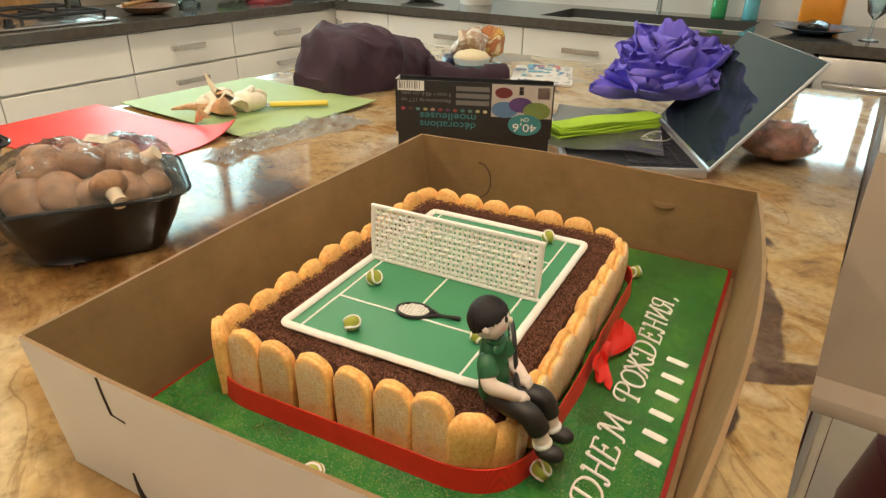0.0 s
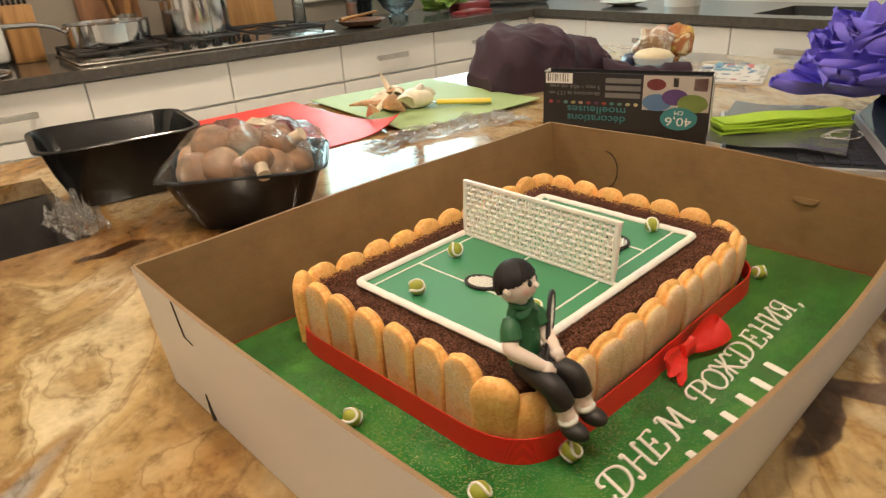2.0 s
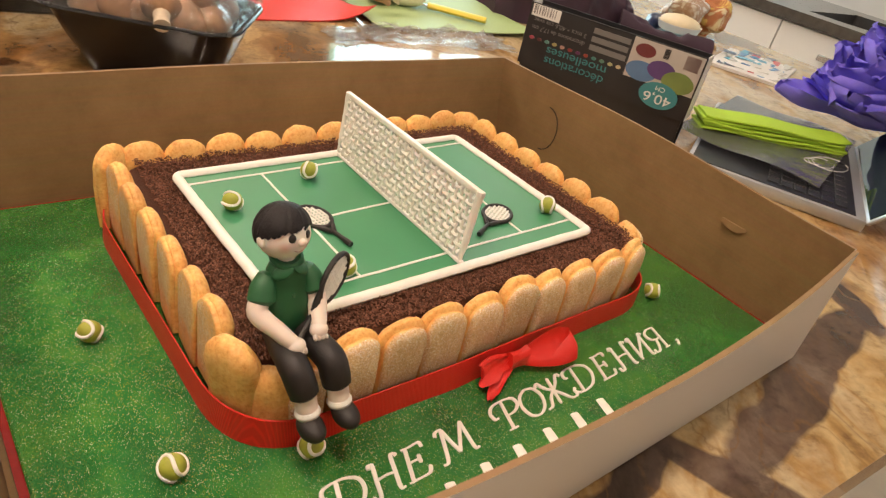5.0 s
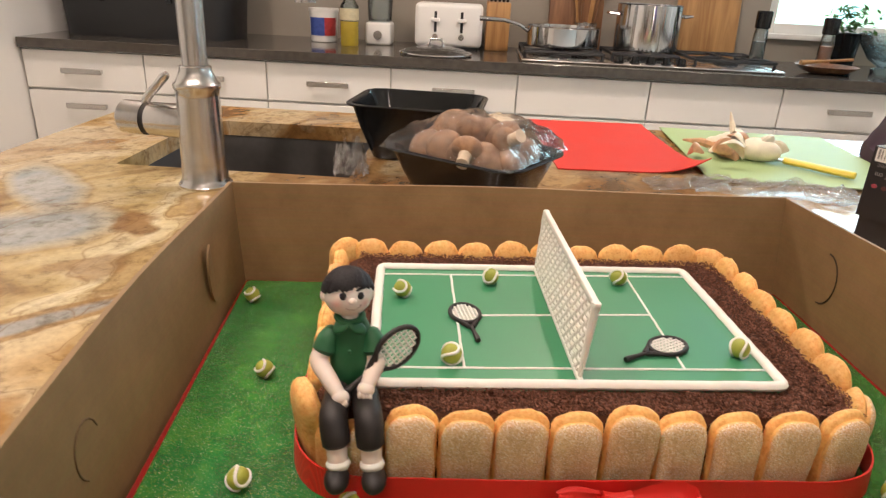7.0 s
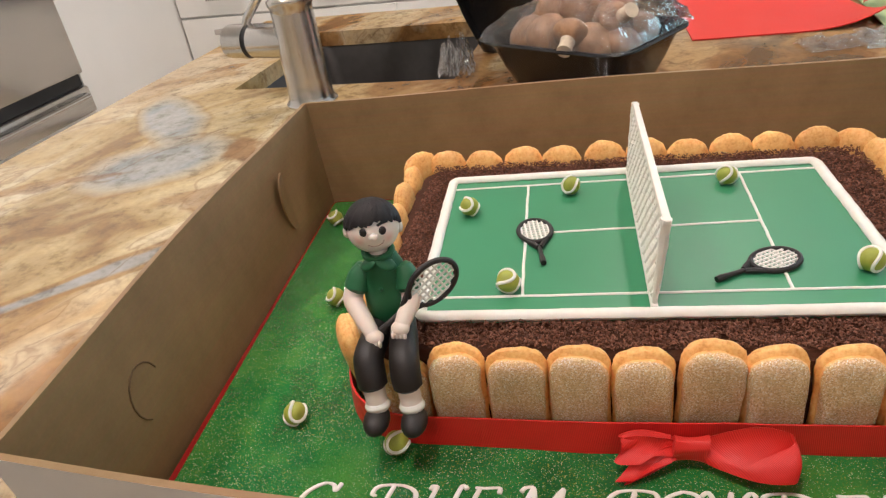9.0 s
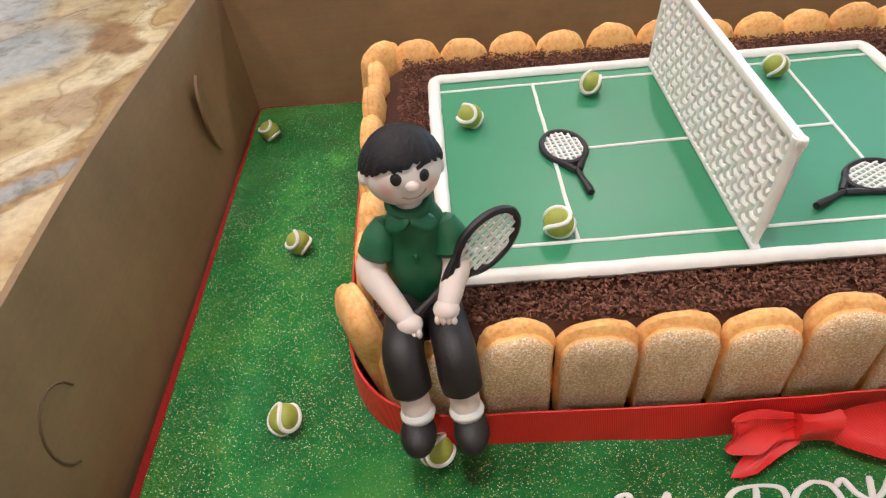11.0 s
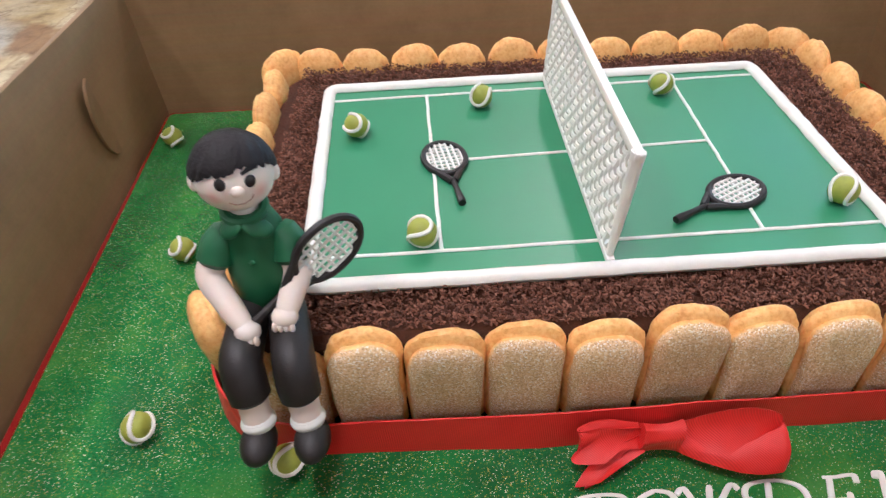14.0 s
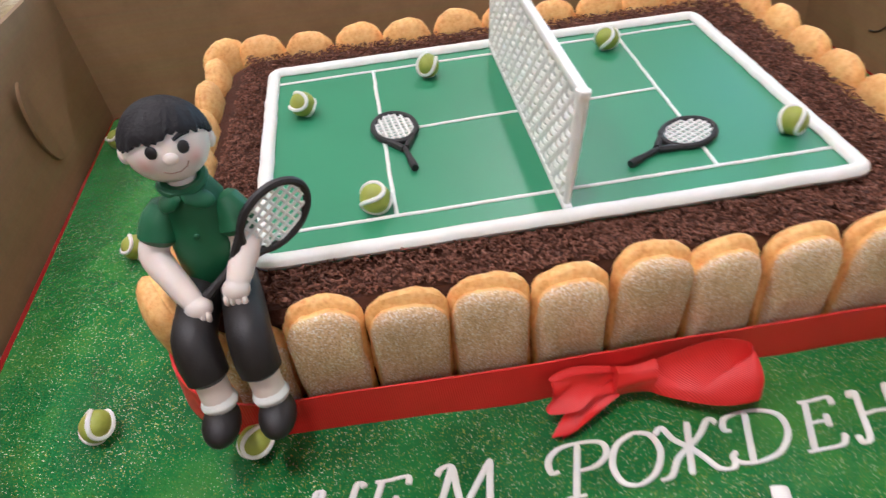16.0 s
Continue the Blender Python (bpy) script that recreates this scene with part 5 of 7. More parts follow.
BALLS = [(-0.2495, 0.114, 0), (-0.2120, -0.0075, 0), (-0.2020, -0.1230, 0), (-0.1362, -0.1425, 0), (0.1890, -0.1290, 0), (0.2450, -0.0660, 0),
         (-0.1115, 0.0290, 1), (-0.0405, 0.0555, 1), (0.0670, 0.0610, 1), (-0.0775, -0.0650, 1), (0.1190, -0.0500, 1)]
rng = random.Random(21)
first = None
for x, y, on in BALLS:
    m = pose(x, y, (NZ if on else TOP) + 0.0068, rng.uniform(0, 360), rng.uniform(0, 360), rng.uniform(0, 360))
    if first is None:
        first = tennis_ball()
        first.matrix_basis = m
    else:
        copy_thing(first, m)


def racket(m, label):
    """Head at the origin in the local x-y plane, grip along -y."""
    r = thing("tennis_racket", label, "tennis racket", m, "sugar rackets")
    a, b = 0.0108, 0.0145
    part("head_frame", tube(bmesh.new(), [(a * math.cos(2 * math.pi * i / 36), b * math.sin(2 * math.pi * i / 36), 0) for i in range(36)], 0.0016, 8, True), BLACK_ICING, r)
    for i in range(-3, 4):
        x = a * i / 3.7
        yy = b * math.sqrt(max(0, 1 - (x / a) ** 2))
        part("string", tube(bmesh.new(), [(x, -yy, 0.0002), (x, yy, 0.0002)], 0.00065, 6), WHITE_ICING, r)
    for i in range(-4, 5):
        y = b * i / 4.7
        xx = a * math.sqrt(max(0, 1 - (y / b) ** 2))
        part("string", tube(bmesh.new(), [(-xx, y, -0.0002), (xx, y, -0.0002)], 0.00065, 6), WHITE_ICING, r)
    for s in (-1, 1):
        part("throat", tube(bmesh.new(), [(s * 0.0062, -0.0125, 0), (s * 0.0030, -0.0175, 0), (s * 0.0008, -0.0215, 0)], [0.0013, 0.0019, 0.0017], 7), BLACK_ICING, r)
    part("grip", tube(bmesh.new(), [(0, -0.0205, 0), (0, -0.0300, 0.0002), (0, -0.0380, 0.0003), (0, -0.0405, 0.0003)], [0.0014, 0.0015, 0.0021, 0.0018], 8), BLACK_ICING, r)
    return r


racket(pose(-0.0645, 0.0005, NZ + 0.0018, 0, 0, 9.5), "black sugar tennis racket with white strings lying on the court")
racket(pose(0.0735, -0.0405, NZ + 0.0018, 0, 0, -61), "black sugar tennis racket lying across the court line")

# seated toy figure, one plain mesh


def limb(bm, pts, radii, n, mat):
    """A rounded limb through a few points, with its thickness eased along it."""
    path = [p for p, w in arc_path([(p, (0, 0, 1)) for p in pts], 6)]
    m = len(path) - 1
    rad = []
    for i in range(m + 1):
        f = i / m * (len(radii) - 1)
        k = min(int(f), len(radii) - 2)
        t = f - k
        t = t * t * (3 - 2 * t)
        rad.append(radii[k] * (1 - t) + radii[k + 1] * t)
    path = [path[0] - (path[1] - path[0]).normalized() * rad[0] * 0.35] + path + [path[-1] + (path[-1] - path[-2]).normalized() * rad[-1] * 0.35]
    rad = [rad[0] * 0.6] + rad + [rad[-1] * 0.6]
    return tube(bm, path, rad, n, mat=mat)


bm = bmesh.new()
FX, FZ = -0.1370, 0.0
HAIR_, SKIN_, SHIRT_, BLACK_, BLUSH_, WHITE_, FACE_ = range(7)
# torso
loft(bm, [[(FX + rx * math.cos(a), -0.0965 + dy + ry * math.sin(a), z) for a in [2 * math.pi * i / 20 for i in range(20)]]
          for rx, ry, dy, z in ((0.0085, 0.0070, 0.000, 0.984), (0.0112, 0.0090, -0.001, 0.988), (0.0124, 0.0098, -0.0015, 0.997), (0.0125, 0.0095, -0.001, 1.006), (0.0120, 0.0086, 0, 1.015), (0.0106, 0.0076, 0.0010, 1.0240), (0.0070, 0.0060, 0.0012, 1.0310))], mat=SHIRT_)
# collar flaps and buttons
for s in (-1, 1):
    ball(bm, (FX - 0.0008 + s * 0.0048, -0.1026, 1.0270), (0.0058, 0.0016, 0.0036), 14, 8, SHIRT_, Euler((-0.75, s * 0.55, s * 0.35)).to_matrix())
ball(bm, (FX - 0.0003, -0.1058, 1.0135), (0.0012, 0.0008, 0.0012), 8, 6, SHIRT_)
HX, HY, HZ = FX - 0.0022, -0.0935, 1.0440
HEAD = Matrix.Translation((HX, HY, HZ)) @ Euler((radians(-18), radians(4), radians(16))).to_matrix().to_4x4()
HR = (0.0136, 0.0126, 0.0130)


def face_at(x, z, lift=0.0):
    """A point on the front of the head, in the head's own space."""
    return Vector((x, -HR[1] * math.sqrt(max(0.0, 1 - (x / HR[0]) ** 2 - (z / HR[2]) ** 2)) - lift, z))


head_start = len(bm.verts)
ball(bm, (0, 0, 0), HR, 32, 24, FACE_)
for s in (-1, 1):
    ball(bm, (s * 0.0133, 0.0005, -0.0012), (0.0020, 0.0026, 0.0033), 12, 10, SKIN_)
    ball(bm, face_at(s * 0.0048, -0.0004, -0.0003), (0.0020, 0.0009, 0.0022), 14, 10, BLACK_, Euler((0.1, 0, s * 0.35)).to_matrix())
    tube(bm, [face_at(s * 0.0024, 0.0024, 0.0002), face_at(s * 0.0048, 0.0036, 0.0003), face_at(s * 0.0074, 0.0036, 0.0002)], [0.0006, 0.0008, 0.0004], 6, mat=HAIR_)
ball(bm, face_at(0.0002, -0.0032, 0.0004), (0.0024, 0.0018, 0.0020), 14, 10, SKIN_)
tube(bm, [face_at(-0.0030, -0.0072, 0.0), face_at(-0.0010, -0.0082, 0.0), face_at(0.0020, -0.0082, 0.0), face_at(0.0044, -0.0068, 0.0), face_at(0.0052, -0.0052, 0.0)], 0.00030, 6, mat=BLUSH_)
# hair cap: swept fringe with a ragged edge, covering the back of the head
rows = []
for j in range(13):
    f = (j + 0.6) / 12.6
    row = []
    for i in range(120):
        ph = 2 * math.pi * i / 120
        front, back = max(0.0, -math.sin(ph)), max(0.0, math.sin(ph))
        limit = 92 - (13 + 8 * math.cos(ph)) * front ** 0.8 + 22 * back ** 0.7
        limit += (2.6 * math.sin(ph * 15 + 2 * math.sin(ph * 7)) + 1.6 * math.sin(ph * 31)) * (0.25 + front)
        th = radians(4 + (limit - 4) * f)
        swirl = ph + 0.5 * f
        g = 1 + 0.022 * math.sin(swirl * 26 + 3 * math.sin(swirl * 5)) * f + 0.018 * noise.noise(Vector((math.cos(ph) * 3, math.sin(ph) * 3, f * 3)))
        if j == 12:
            g *= 0.985
        row.append((0.0146 * g * math.sin(th) * math.cos(ph), 0.0003 + 0.0139 * g * math.sin(th) * math.sin(ph), 0.0006 + 0.0146 * g * math.cos(th)))
    rows.append(row)
rows.append([(x * 0.90, y * 0.90, z * 0.92) for x, y, z in rows[-1]])
loft(bm, rows, True, True, True, HAIR_)
bm.verts.ensure_lookup_table()
for v in bm.verts[head_start:]:
    v.co = HEAD @ v.co
# neck and the collar round it
limb(bm, [Vector((FX - 0.0005, -0.0955, 1.022)), Vector((FX - 0.001, -0.0955, 1.027)), Vector((FX - 0.0015, -0.0945, 1.036))], [0.0058, 0.0052, 0.0050], 16, SKIN_)
tube(bm, [(FX - 0.0010 + 0.0070 * math.cos(q), -0.0962 + 0.0066 * math.sin(q), 1.0312 + 0.0016 * math.sin(q)) for q in [2 * math.pi * i / 20 for i in range(20)]], 0.0019, 8, True, mat=SHIRT_)
# sleeves, arms and fists
for s, hx, hy, hz in ((-1, -0.1412, -0.1195, 0.9930), (1, -0.1275, -0.1165, 0.9965)):
    sh = Vector((FX + s * 0.0098, -0.0955, 1.0212))
    el = Vector((FX + (-0.0178 if s < 0 else 0.0142), -0.1030, 1.0060))
    hd = Vector((hx, hy, hz))
    limb(bm, [sh, sh.lerp(el, 0.35) + Vector((s * 0.0008, 0, 0)), sh.lerp(el, 0.66)], [0.0052, 0.0066, 0.0070], 18, SHIRT_)
    limb(bm, [sh.lerp(el, 0.5), el, el.lerp(hd, 0.5) + Vector((0, -0.0006, -0.0004)), hd], [0.0050, 0.0053, 0.0047, 0.0037], 16, SKIN_)
    ball(bm, hd, (0.0050, 0.0045, 0.0042), 14, 10, SKIN_)
    for k in range(4):
        ball(bm, hd + Vector((-s * 0.0034 + s * 0.0020 * k, -0.0034, -0.0018 - 0.0004 * k)), (0.0012, 0.0017, 0.0023), 8, 6, SKIN_)
# trousers, socks and shoes
for s, kx, ky, sx in ((-1, -0.1444, -0.1255, -0.1416), (1, -0.1252, -0.1270, -0.1232)):
    hip = Vector((FX + s * 0.0066, -0.1000, 0.9890))
    knee = Vector((kx, ky, 0.9845))
    hem = Vector((sx - 0.0005, -0.1335, 0.9728))
    foot = Vector((sx + 0.0012, -0.1380, 0.9570))
    limb(bm, [hip, hip.lerp(knee, 0.55), knee, knee.lerp(hem, 0.5) + Vector((0, -0.0012, 0)), hem], [0.0068, 0.0077, 0.0079, 0.0079, 0.0076], 22, BLACK_)
    limb(bm, [hem, hem.lerp(foot, 0.4), hem.lerp(foot, 0.8)], [0.0058, 0.0057, 0.0057], 16, SKIN_)
    limb(bm, [hem.lerp(foot, 0.56), hem.lerp(foot, 0.67), hem.lerp(foot, 0.78)], [0.0062, 0.0068, 0.0062], 18, WHITE_)
    ball(bm, foot + Vector((s * 0.0008, -0.0040, -0.0005)), (0.0069, 0.0102, 0.0060), 20, 14, BLACK_)
HAIR = surface("black_hair_fondant", (0.014, 0.011, 0.012), 0.55, 0.3, 300, 0.5, 800, 0.0008, spec=0.3)
CHEEKS = [tuple(HEAD @ face_at(s * 0.0078, -0.0048)) for s in (-1, 1)]
solid("toy_figure", bm, [HAIR, SKIN, SHIRT, BLACK_ICING, BLUSH, WHITE_ICING, face_material()], "seated fondant boy figure in green shirt and black trousers", "figurine", pose(-0.0005, -0.0065, 0.0055))
# the racket that the figure holds
d = (Vector((-0.1117, -0.1060, 1.0186)) - Vector((-0.1376, -0.1220, 1.0012))).normalized()
side = Vector((0.445, 0.216, -0.869))
side = (side - d * side.dot(d)).normalized()
nrm = side.cross(d)
m = Matrix((side, d, nrm)).transposed().to_4x4()
m.translation = Vector((-0.1117, -0.1060, 1.0186))
racket(m, "black sugar tennis racket held by the seated figure")


# ---- things on the island ----
CTZ = 0.9152


def tray(name, label, m, w, d, hgt):
    """A tapered black food tray with a rolled rim."""
    t = thing(name, label, "food tray", m, "black food trays")
    bm = bmesh.new()
    k = 0.034
    def rr(o, z, r):
        return rounded_rect(-w / 2 + o, w / 2 - o, -d / 2 + o, d / 2 - o, r, z, 6)
    loft(bm, [rr(k + 0.010, 0.0, 0.02), rr(k, 0.002, 0.025), rr(k * 0.45, hgt * 0.55, 0.03), rr(0.004, hgt - 0.004, 0.032), rr(-0.004, hgt - 0.002, 0.036), rr(-0.004, hgt, 0.036),
              rr(0.003, hgt + 0.001, 0.032), rr(0.0055, hgt - 0.005, 0.031), rr(k * 0.45 + 0.0015, hgt * 0.55, 0.028), rr(k + 0.002, 0.0035, 0.024)])
    part("body", bm, BLACK_PLASTIC, t)
    part("rim", tube(bmesh.new(), rr(-0.0035, hgt - 0.0005, 0.036), 0.0022, 8, True), BLACK_PLASTIC, t)
    return t


T1 = pose(-0.021, 0.472, CTZ, 0, 0, -36)
full = tray("mushroom_tray", "black tray of brown mushrooms under glossy cling film", T1, 0.208, 0.165, 0.080)
rng = random.Random(5)
for i, (x, y, z, r) in enumerate(((-0.085, -0.035, 0.070, 0.030), (-0.040, -0.045, 0.075, 0.028), (0.010, -0.050, 0.066, 0.027), (0.055, -0.040, 0.068, 0.030), (0.092, -0.020, 0.066, 0.026),
                                  (-0.095, 0.020, 0.072, 0.028), (-0.050, 0.010, 0.092, 0.032), (0.000, 0.005, 0.094, 0.030), (0.045, 0.012, 0.092, 0.028), (0.088, 0.030, 0.072, 0.026),
                                  (-0.065, 0.050, 0.080, 0.027), (-0.015, 0.052, 0.086, 0.027), (0.035, 0.052, 0.080, 0.026))):
    mush = thing("mushroom", "brown cremini mushroom in the film-covered tray", "mushroom", T1 @ pose(x * (0.70 if z < 0.085 else 0.80), y * (0.80 if z < 0.085 else 0.95), z + 0.009, rng.uniform(-35, 35), rng.uniform(-35, 35), rng.uniform(0, 360)), "mushrooms in the tray")
    part("cap", ball(bmesh.new(), (0, 0, 0), (r, r * 0.95, r * 0.72), 20, 12, lumps=0.10, freq=30, seed=i), MUSHROOM, mush)
    part("stem", tube(bmesh.new(), [(0, 0, -r * 0.4), (0, 0, -r * 0.9), (0, 0.001, -r * 1.2)], [r * 0.40, r * 0.34, r * 0.36], 10), STEM, mush, "pale stem")
for i, (x, y, z, rx) in enumerate(((0.030, -0.058, 0.088, 115), (0.072, -0.010, 0.094, 60))):
    mush = thing("mushroom", "brown mushroom turned to show its pale stem", "mushroom", T1 @ pose(x * 0.76, y, z + 0.005, rx, 0, 20 + 50 * i), "mushrooms in the tray")
    part("cap", ball(bmesh.new(), (0, 0, 0), (0.021, 0.021, 0.014), 18, 10, lumps=0.1, freq=30, seed=i + 40), MUSHROOM, mush)
    part("stem", tube(bmesh.new(), [(0, 0, 0.008), (0, 0, 0.020), (0, 0, 0.030)], [0.010, 0.008, 0.009], 12), STEM, mush, "pale stem")
bm = bmesh.new()
N = 44
grid = []
for j in range(N + 1):
    row = []
    for i in range(N + 1):
        x, y = -0.1065 + 0.213 * i / N, -0.0850 + 0.170 * j / N
        e = max(abs(2 * i / N - 1), abs(2 * j / N - 1))
        ridge = 0.004 * (1 - 2.5 * abs(noise.noise(Vector((x * 45 + y * 12, y * 30, 7)))))
        hz = 0.0815 + (ridge if e < 0.96 else 0) + 0.050 * (1 - e ** 2.6) * (0.75 + 0.3 * (j / N)) + (0.006 * noise.noise(Vector((x * 28, y * 28, 2))) if e < 0.99 else 0)
        row.append(bm.verts.new((x * (1 - 0.03 * (e > 0.95)), y, hz)))
    grid.append(row)
for j in range(N):
    for i in range(N):
        bm.faces.new((grid[j][i], grid[j][i + 1], grid[j + 1][i + 1], grid[j + 1][i]))
fm = part("film", bm, FILM, full, "clear cling film stretched over")
fm.visible_shadow = False
bm = new_box(-0.018, 0.018, -0.011, 0.011, 0, 0.0006)
part("sticker", bm, surface("label_paper", (0.62, 0.52, 0.36), 0.5, 0.2, 40, 0.05), full, "small printed sticker", pose(0.022, 0.030, 0.1225, 6, 8, -18))
tray("empty_tray", "empty black plastic food tray", pose(-0.098, 0.745, CTZ, 0, 0, -10), 0.222, 0.185, 0.098)


def sheet(w, d, t, curl, res=18, seed=0.0):
    """A thin flexible mat, centred, with gently curled corners."""
    bm = bmesh.new()
    top, bot = [], []
    for j in range(res + 1):
        a, b = [], []
        for i in range(res + 1):
            x, y = (i / res - 0.5) * w, (j / res - 0.5) * d
            e = abs(2 * i / res - 1) * abs(2 * j / res - 1)
            z = 0.0004 + curl(2 * i / res - 1, 2 * j / res - 1)
            a.append(bm.verts.new((x, y, z + t)))
            b.append(bm.verts.new((x, y, z)))
        top.append(a)
        bot.append(b)
    for j in range(res):
        for i in range(res):
            bm.faces.new((top[j][i], top[j][i + 1], top[j + 1][i + 1], top[j + 1][i]))
            bm.faces.new((bot[j][i], bot[j + 1][i], bot[j + 1][i + 1], bot[j][i + 1]))
    for i in range(res):
        bm.faces.new((top[0][i], bot[0][i], bot[0][i + 1], top[0][i + 1]))
        bm.faces.new((top[res][i], top[res][i + 1], bot[res][i + 1], bot[res][i]))
        bm.faces.new((top[i][0], top[i + 1][0], bot[i + 1][0], bot[i][0]))
        bm.faces.new((top[i][res], bot[i][res], bot[i + 1][res], top[i + 1][res]))
    return bm


solid("cutting_mat", sheet(0.265, 0.415, 0.0018, lambda u, v: 0.030 * max(0, u) ** 3 * max(0, -v) ** 3 + 0.004 * max(0, v) ** 3), RED_MAT,
      "bright red flexible cutting mat with curled corner", "cutting mat", pose(0.284, 0.878, CTZ, 0, 0, -1.5), "cutting mats")
solid("cutting_mat", sheet(0.357, 0.428, 0.0018, lambda u, v: 0.006 * max(0, u) ** 3 * max(0, -v) ** 3), GREEN_MAT,
      "pale green flexible cutting mat with onion peel on it", "cutting mat", pose(0.602, 0.815, CTZ + 0.0045, 0, 0, -8), "cutting mats")

# onion peel heap and the knife
rng = random.Random(8)
peel = thing("onion_peel", "heap of onion skins and cut onion ends", "onion peel", pose(0.515, 0.800, CTZ + 0.007, 0, 0, -40))
for i in range(16):
    bm = bmesh.new()
    L, w = rng.uniform(0.03, 0.062), rng.uniform(0.012, 0.026)
    rings = []
    for k in range(7):
        t = k / 6
        hw = w * math.sin(math.pi * min(0.97, max(0.05, t))) * 0.9 + 0.001
        curlz = 0.013 * math.sin(math.pi * t) * rng.uniform(0.7, 1.1)
        rings.append([(L * (t - 0.5), hw * math.cos(a), curlz + hw * 0.7 * math.sin(a) ** 2 + o) for a, o in [(math.pi * q / 6, 0) for q in range(7)] + [(math.pi * q / 6, -0.0008) for q in range(6, -1, -1)]])
    loft(bm, rings)
    part("skin", bm, ONION if rng.random() < 0.38 else ONION_WHITE, peel, "", pose(rng.gauss(0, 0.035), rng.gauss(0, 0.032), rng.uniform(0.0, 0.030), rng.uniform(-40, 40), rng.uniform(-40, 40), rng.uniform(0, 360)))
part("onion_end", ball(bmesh.new(), (0.045, -0.01, 0.02), (0.040, 0.030, 0.022), 20, 12, lumps=0.15, freq=30), ONION_WHITE, peel, "pale cut onion")
part("sprout", tube(bmesh.new(), [(-0.01, 0.02, 0.03), (-0.022, 0.03, 0.055), (-0.03, 0.035, 0.075)], [0.008, 0.005, 0.0015], 8), ONION_WHITE, peel)
part("root_end", tube(bmesh.new(), [(-0.03, 0.0, 0.012), (-0.07, 0.006, 0.014), (-0.105, 0.012, 0.010)], [0.012, 0.007, 0.002], 8), ONION, peel)

knife = thing("kitchen_knife", "paring knife with a bright yellow handle", "knife", pose(0.620, 0.692, CTZ + 0.007, 0, 0, -51.6))
bm = bmesh.new()
loft(bm, [[(x, hw * math.cos(a), 0.008 + 0.006 * math.sin(a)) for a in [2 * math.pi * q / 12 for q in range(12)]] for x, hw in ((-0.060, 0.008), (-0.055, 0.011), (-0.01, 0.010), (0.03, 0.011), (0.058, 0.009), (0.062, 0.005))])
part("handle", bm, YELLOW, knife, "yellow plastic handle")
part("blade", new_box(-0.15, -0.055, -0.010, 0.010, 0.0065, 0.0085, 0.001), CHROME, knife)


def crumpled(w, d, hgt, seed, res=48):
    """A crumpled sheet of thin film."""
    bm = bmesh.new()
    g = []
    for j in range(res + 1):
        r = []
        for i in range(res + 1):
            x, y = (i / res - 0.5), (j / res - 0.5)
            p = Vector((x * 7 + seed, y * 7, seed))
            z = abs(noise.noise(p)) * hgt + abs(noise.noise(p * 2.7)) * hgt * 0.8 + abs(noise.noise(p * 5.5)) * min(hgt, 0.02) * 0.3
            fall = 1 - max(abs(2 * x), abs(2 * y)) ** 4
            r.append(bm.verts.new((x * w + 0.02 * w * noise.noise(p * 1.7 + Vector((3, 0, 0))) * 4, y * d + 0.02 * d * noise.noise(p * 1.7 + Vector((0, 3, 0))) * 4, 0.0012 + z * (0.25 + 0.75 * fall))))
        g.append(r)
    for j in range(res):
        for i in range(res):
            bm.faces.new((g[j][i], g[j][i + 1], g[j + 1][i + 1], g[j + 1][i]))
    return bm


for x, y, w, d, hh, rz, sd, lab in ((0.490, 0.570, 0.27, 0.085, 0.022, -16, 1.0, "crumpled clear plastic wrap beside the green mat"),
                                    (-0.210, 0.625, 0.055, 0.10, 0.055, 8, 2.0, "crumpled clear plastic wrap by the sink"),
                                    (0.335, 0.600, 0.12, 0.06, 0.014, 10, 3.0, "loose clear plastic wrap on the granite")):
    solid("plastic_wrap", crumpled(w, d, hh, sd, 26), WRAP, lab, "plastic wrap", pose(x, y, CTZ, 0, 0, rz), smooth=False)

# dark cloth bag
def along(table, t):
    """A value read off evenly spaced entries, eased between them."""
    f = t * (len(table) - 1)
    k = min(int(f), len(table) - 2)
    e = f - k
    e = e * e * (3 - 2 * e)
    return table[k] * (1 - e) + table[k + 1] * e


bm = bmesh.new()
rings = []
N = 90
for j in range(N + 1):
    t = j / N
    c = Vector((0.785, 0.800, 0)).lerp(Vector((1.135, 0.655, 0)), t)
    hz = along((0.030, 0.128, 0.138, 0.134, 0.140, 0.126, 0.102, 0.092, 0.086, 0.058, 0.018), t)
    hw = along((0.070, 0.100, 0.108, 0.110, 0.110, 0.105, 0.098, 0.090, 0.080, 0.066, 0.040), t)
    ring = []
    for i in range(61):
        a = math.pi * i / 60
        ca, sa = math.cos(a), math.sin(a)
        p = Vector((0.383, 0.924, 0)) * hw * math.copysign(abs(ca) ** 0.75, ca) + Vector((0, 0, hz * sa ** 0.62 if sa > 1e-6 else 0))
        q = (c + p) * 9
        crease = 1 - 2.6 * abs(noise.noise(Vector((q.x * 0.9 + q.z * 1.1, q.y * 0.9, q.z * 1.3 + 5))))
        fold = 1 - 2.6 * abs(noise.noise(Vector((q.x * 1.9 - q.z * 1.6, q.y * 1.2 + 3, q.z * 1.4))))
        small = 1 - 2.2 * abs(noise.noise(Vector((q.x * 4.2 + q.z * 2.5, q.y * 3.0, q.z * 3.0 + 9))))
        push = 0.014 * crease + 0.010 * fold + 0.004 * small
        p += Vector((0.383 * ca, 0.924 * ca, sa * 0.75)) * push * min(1.0, 0.25 + sa)
        p += c
        p.z = max(0.0012, p.z)
        ring.append(p)
    rings.append(ring)
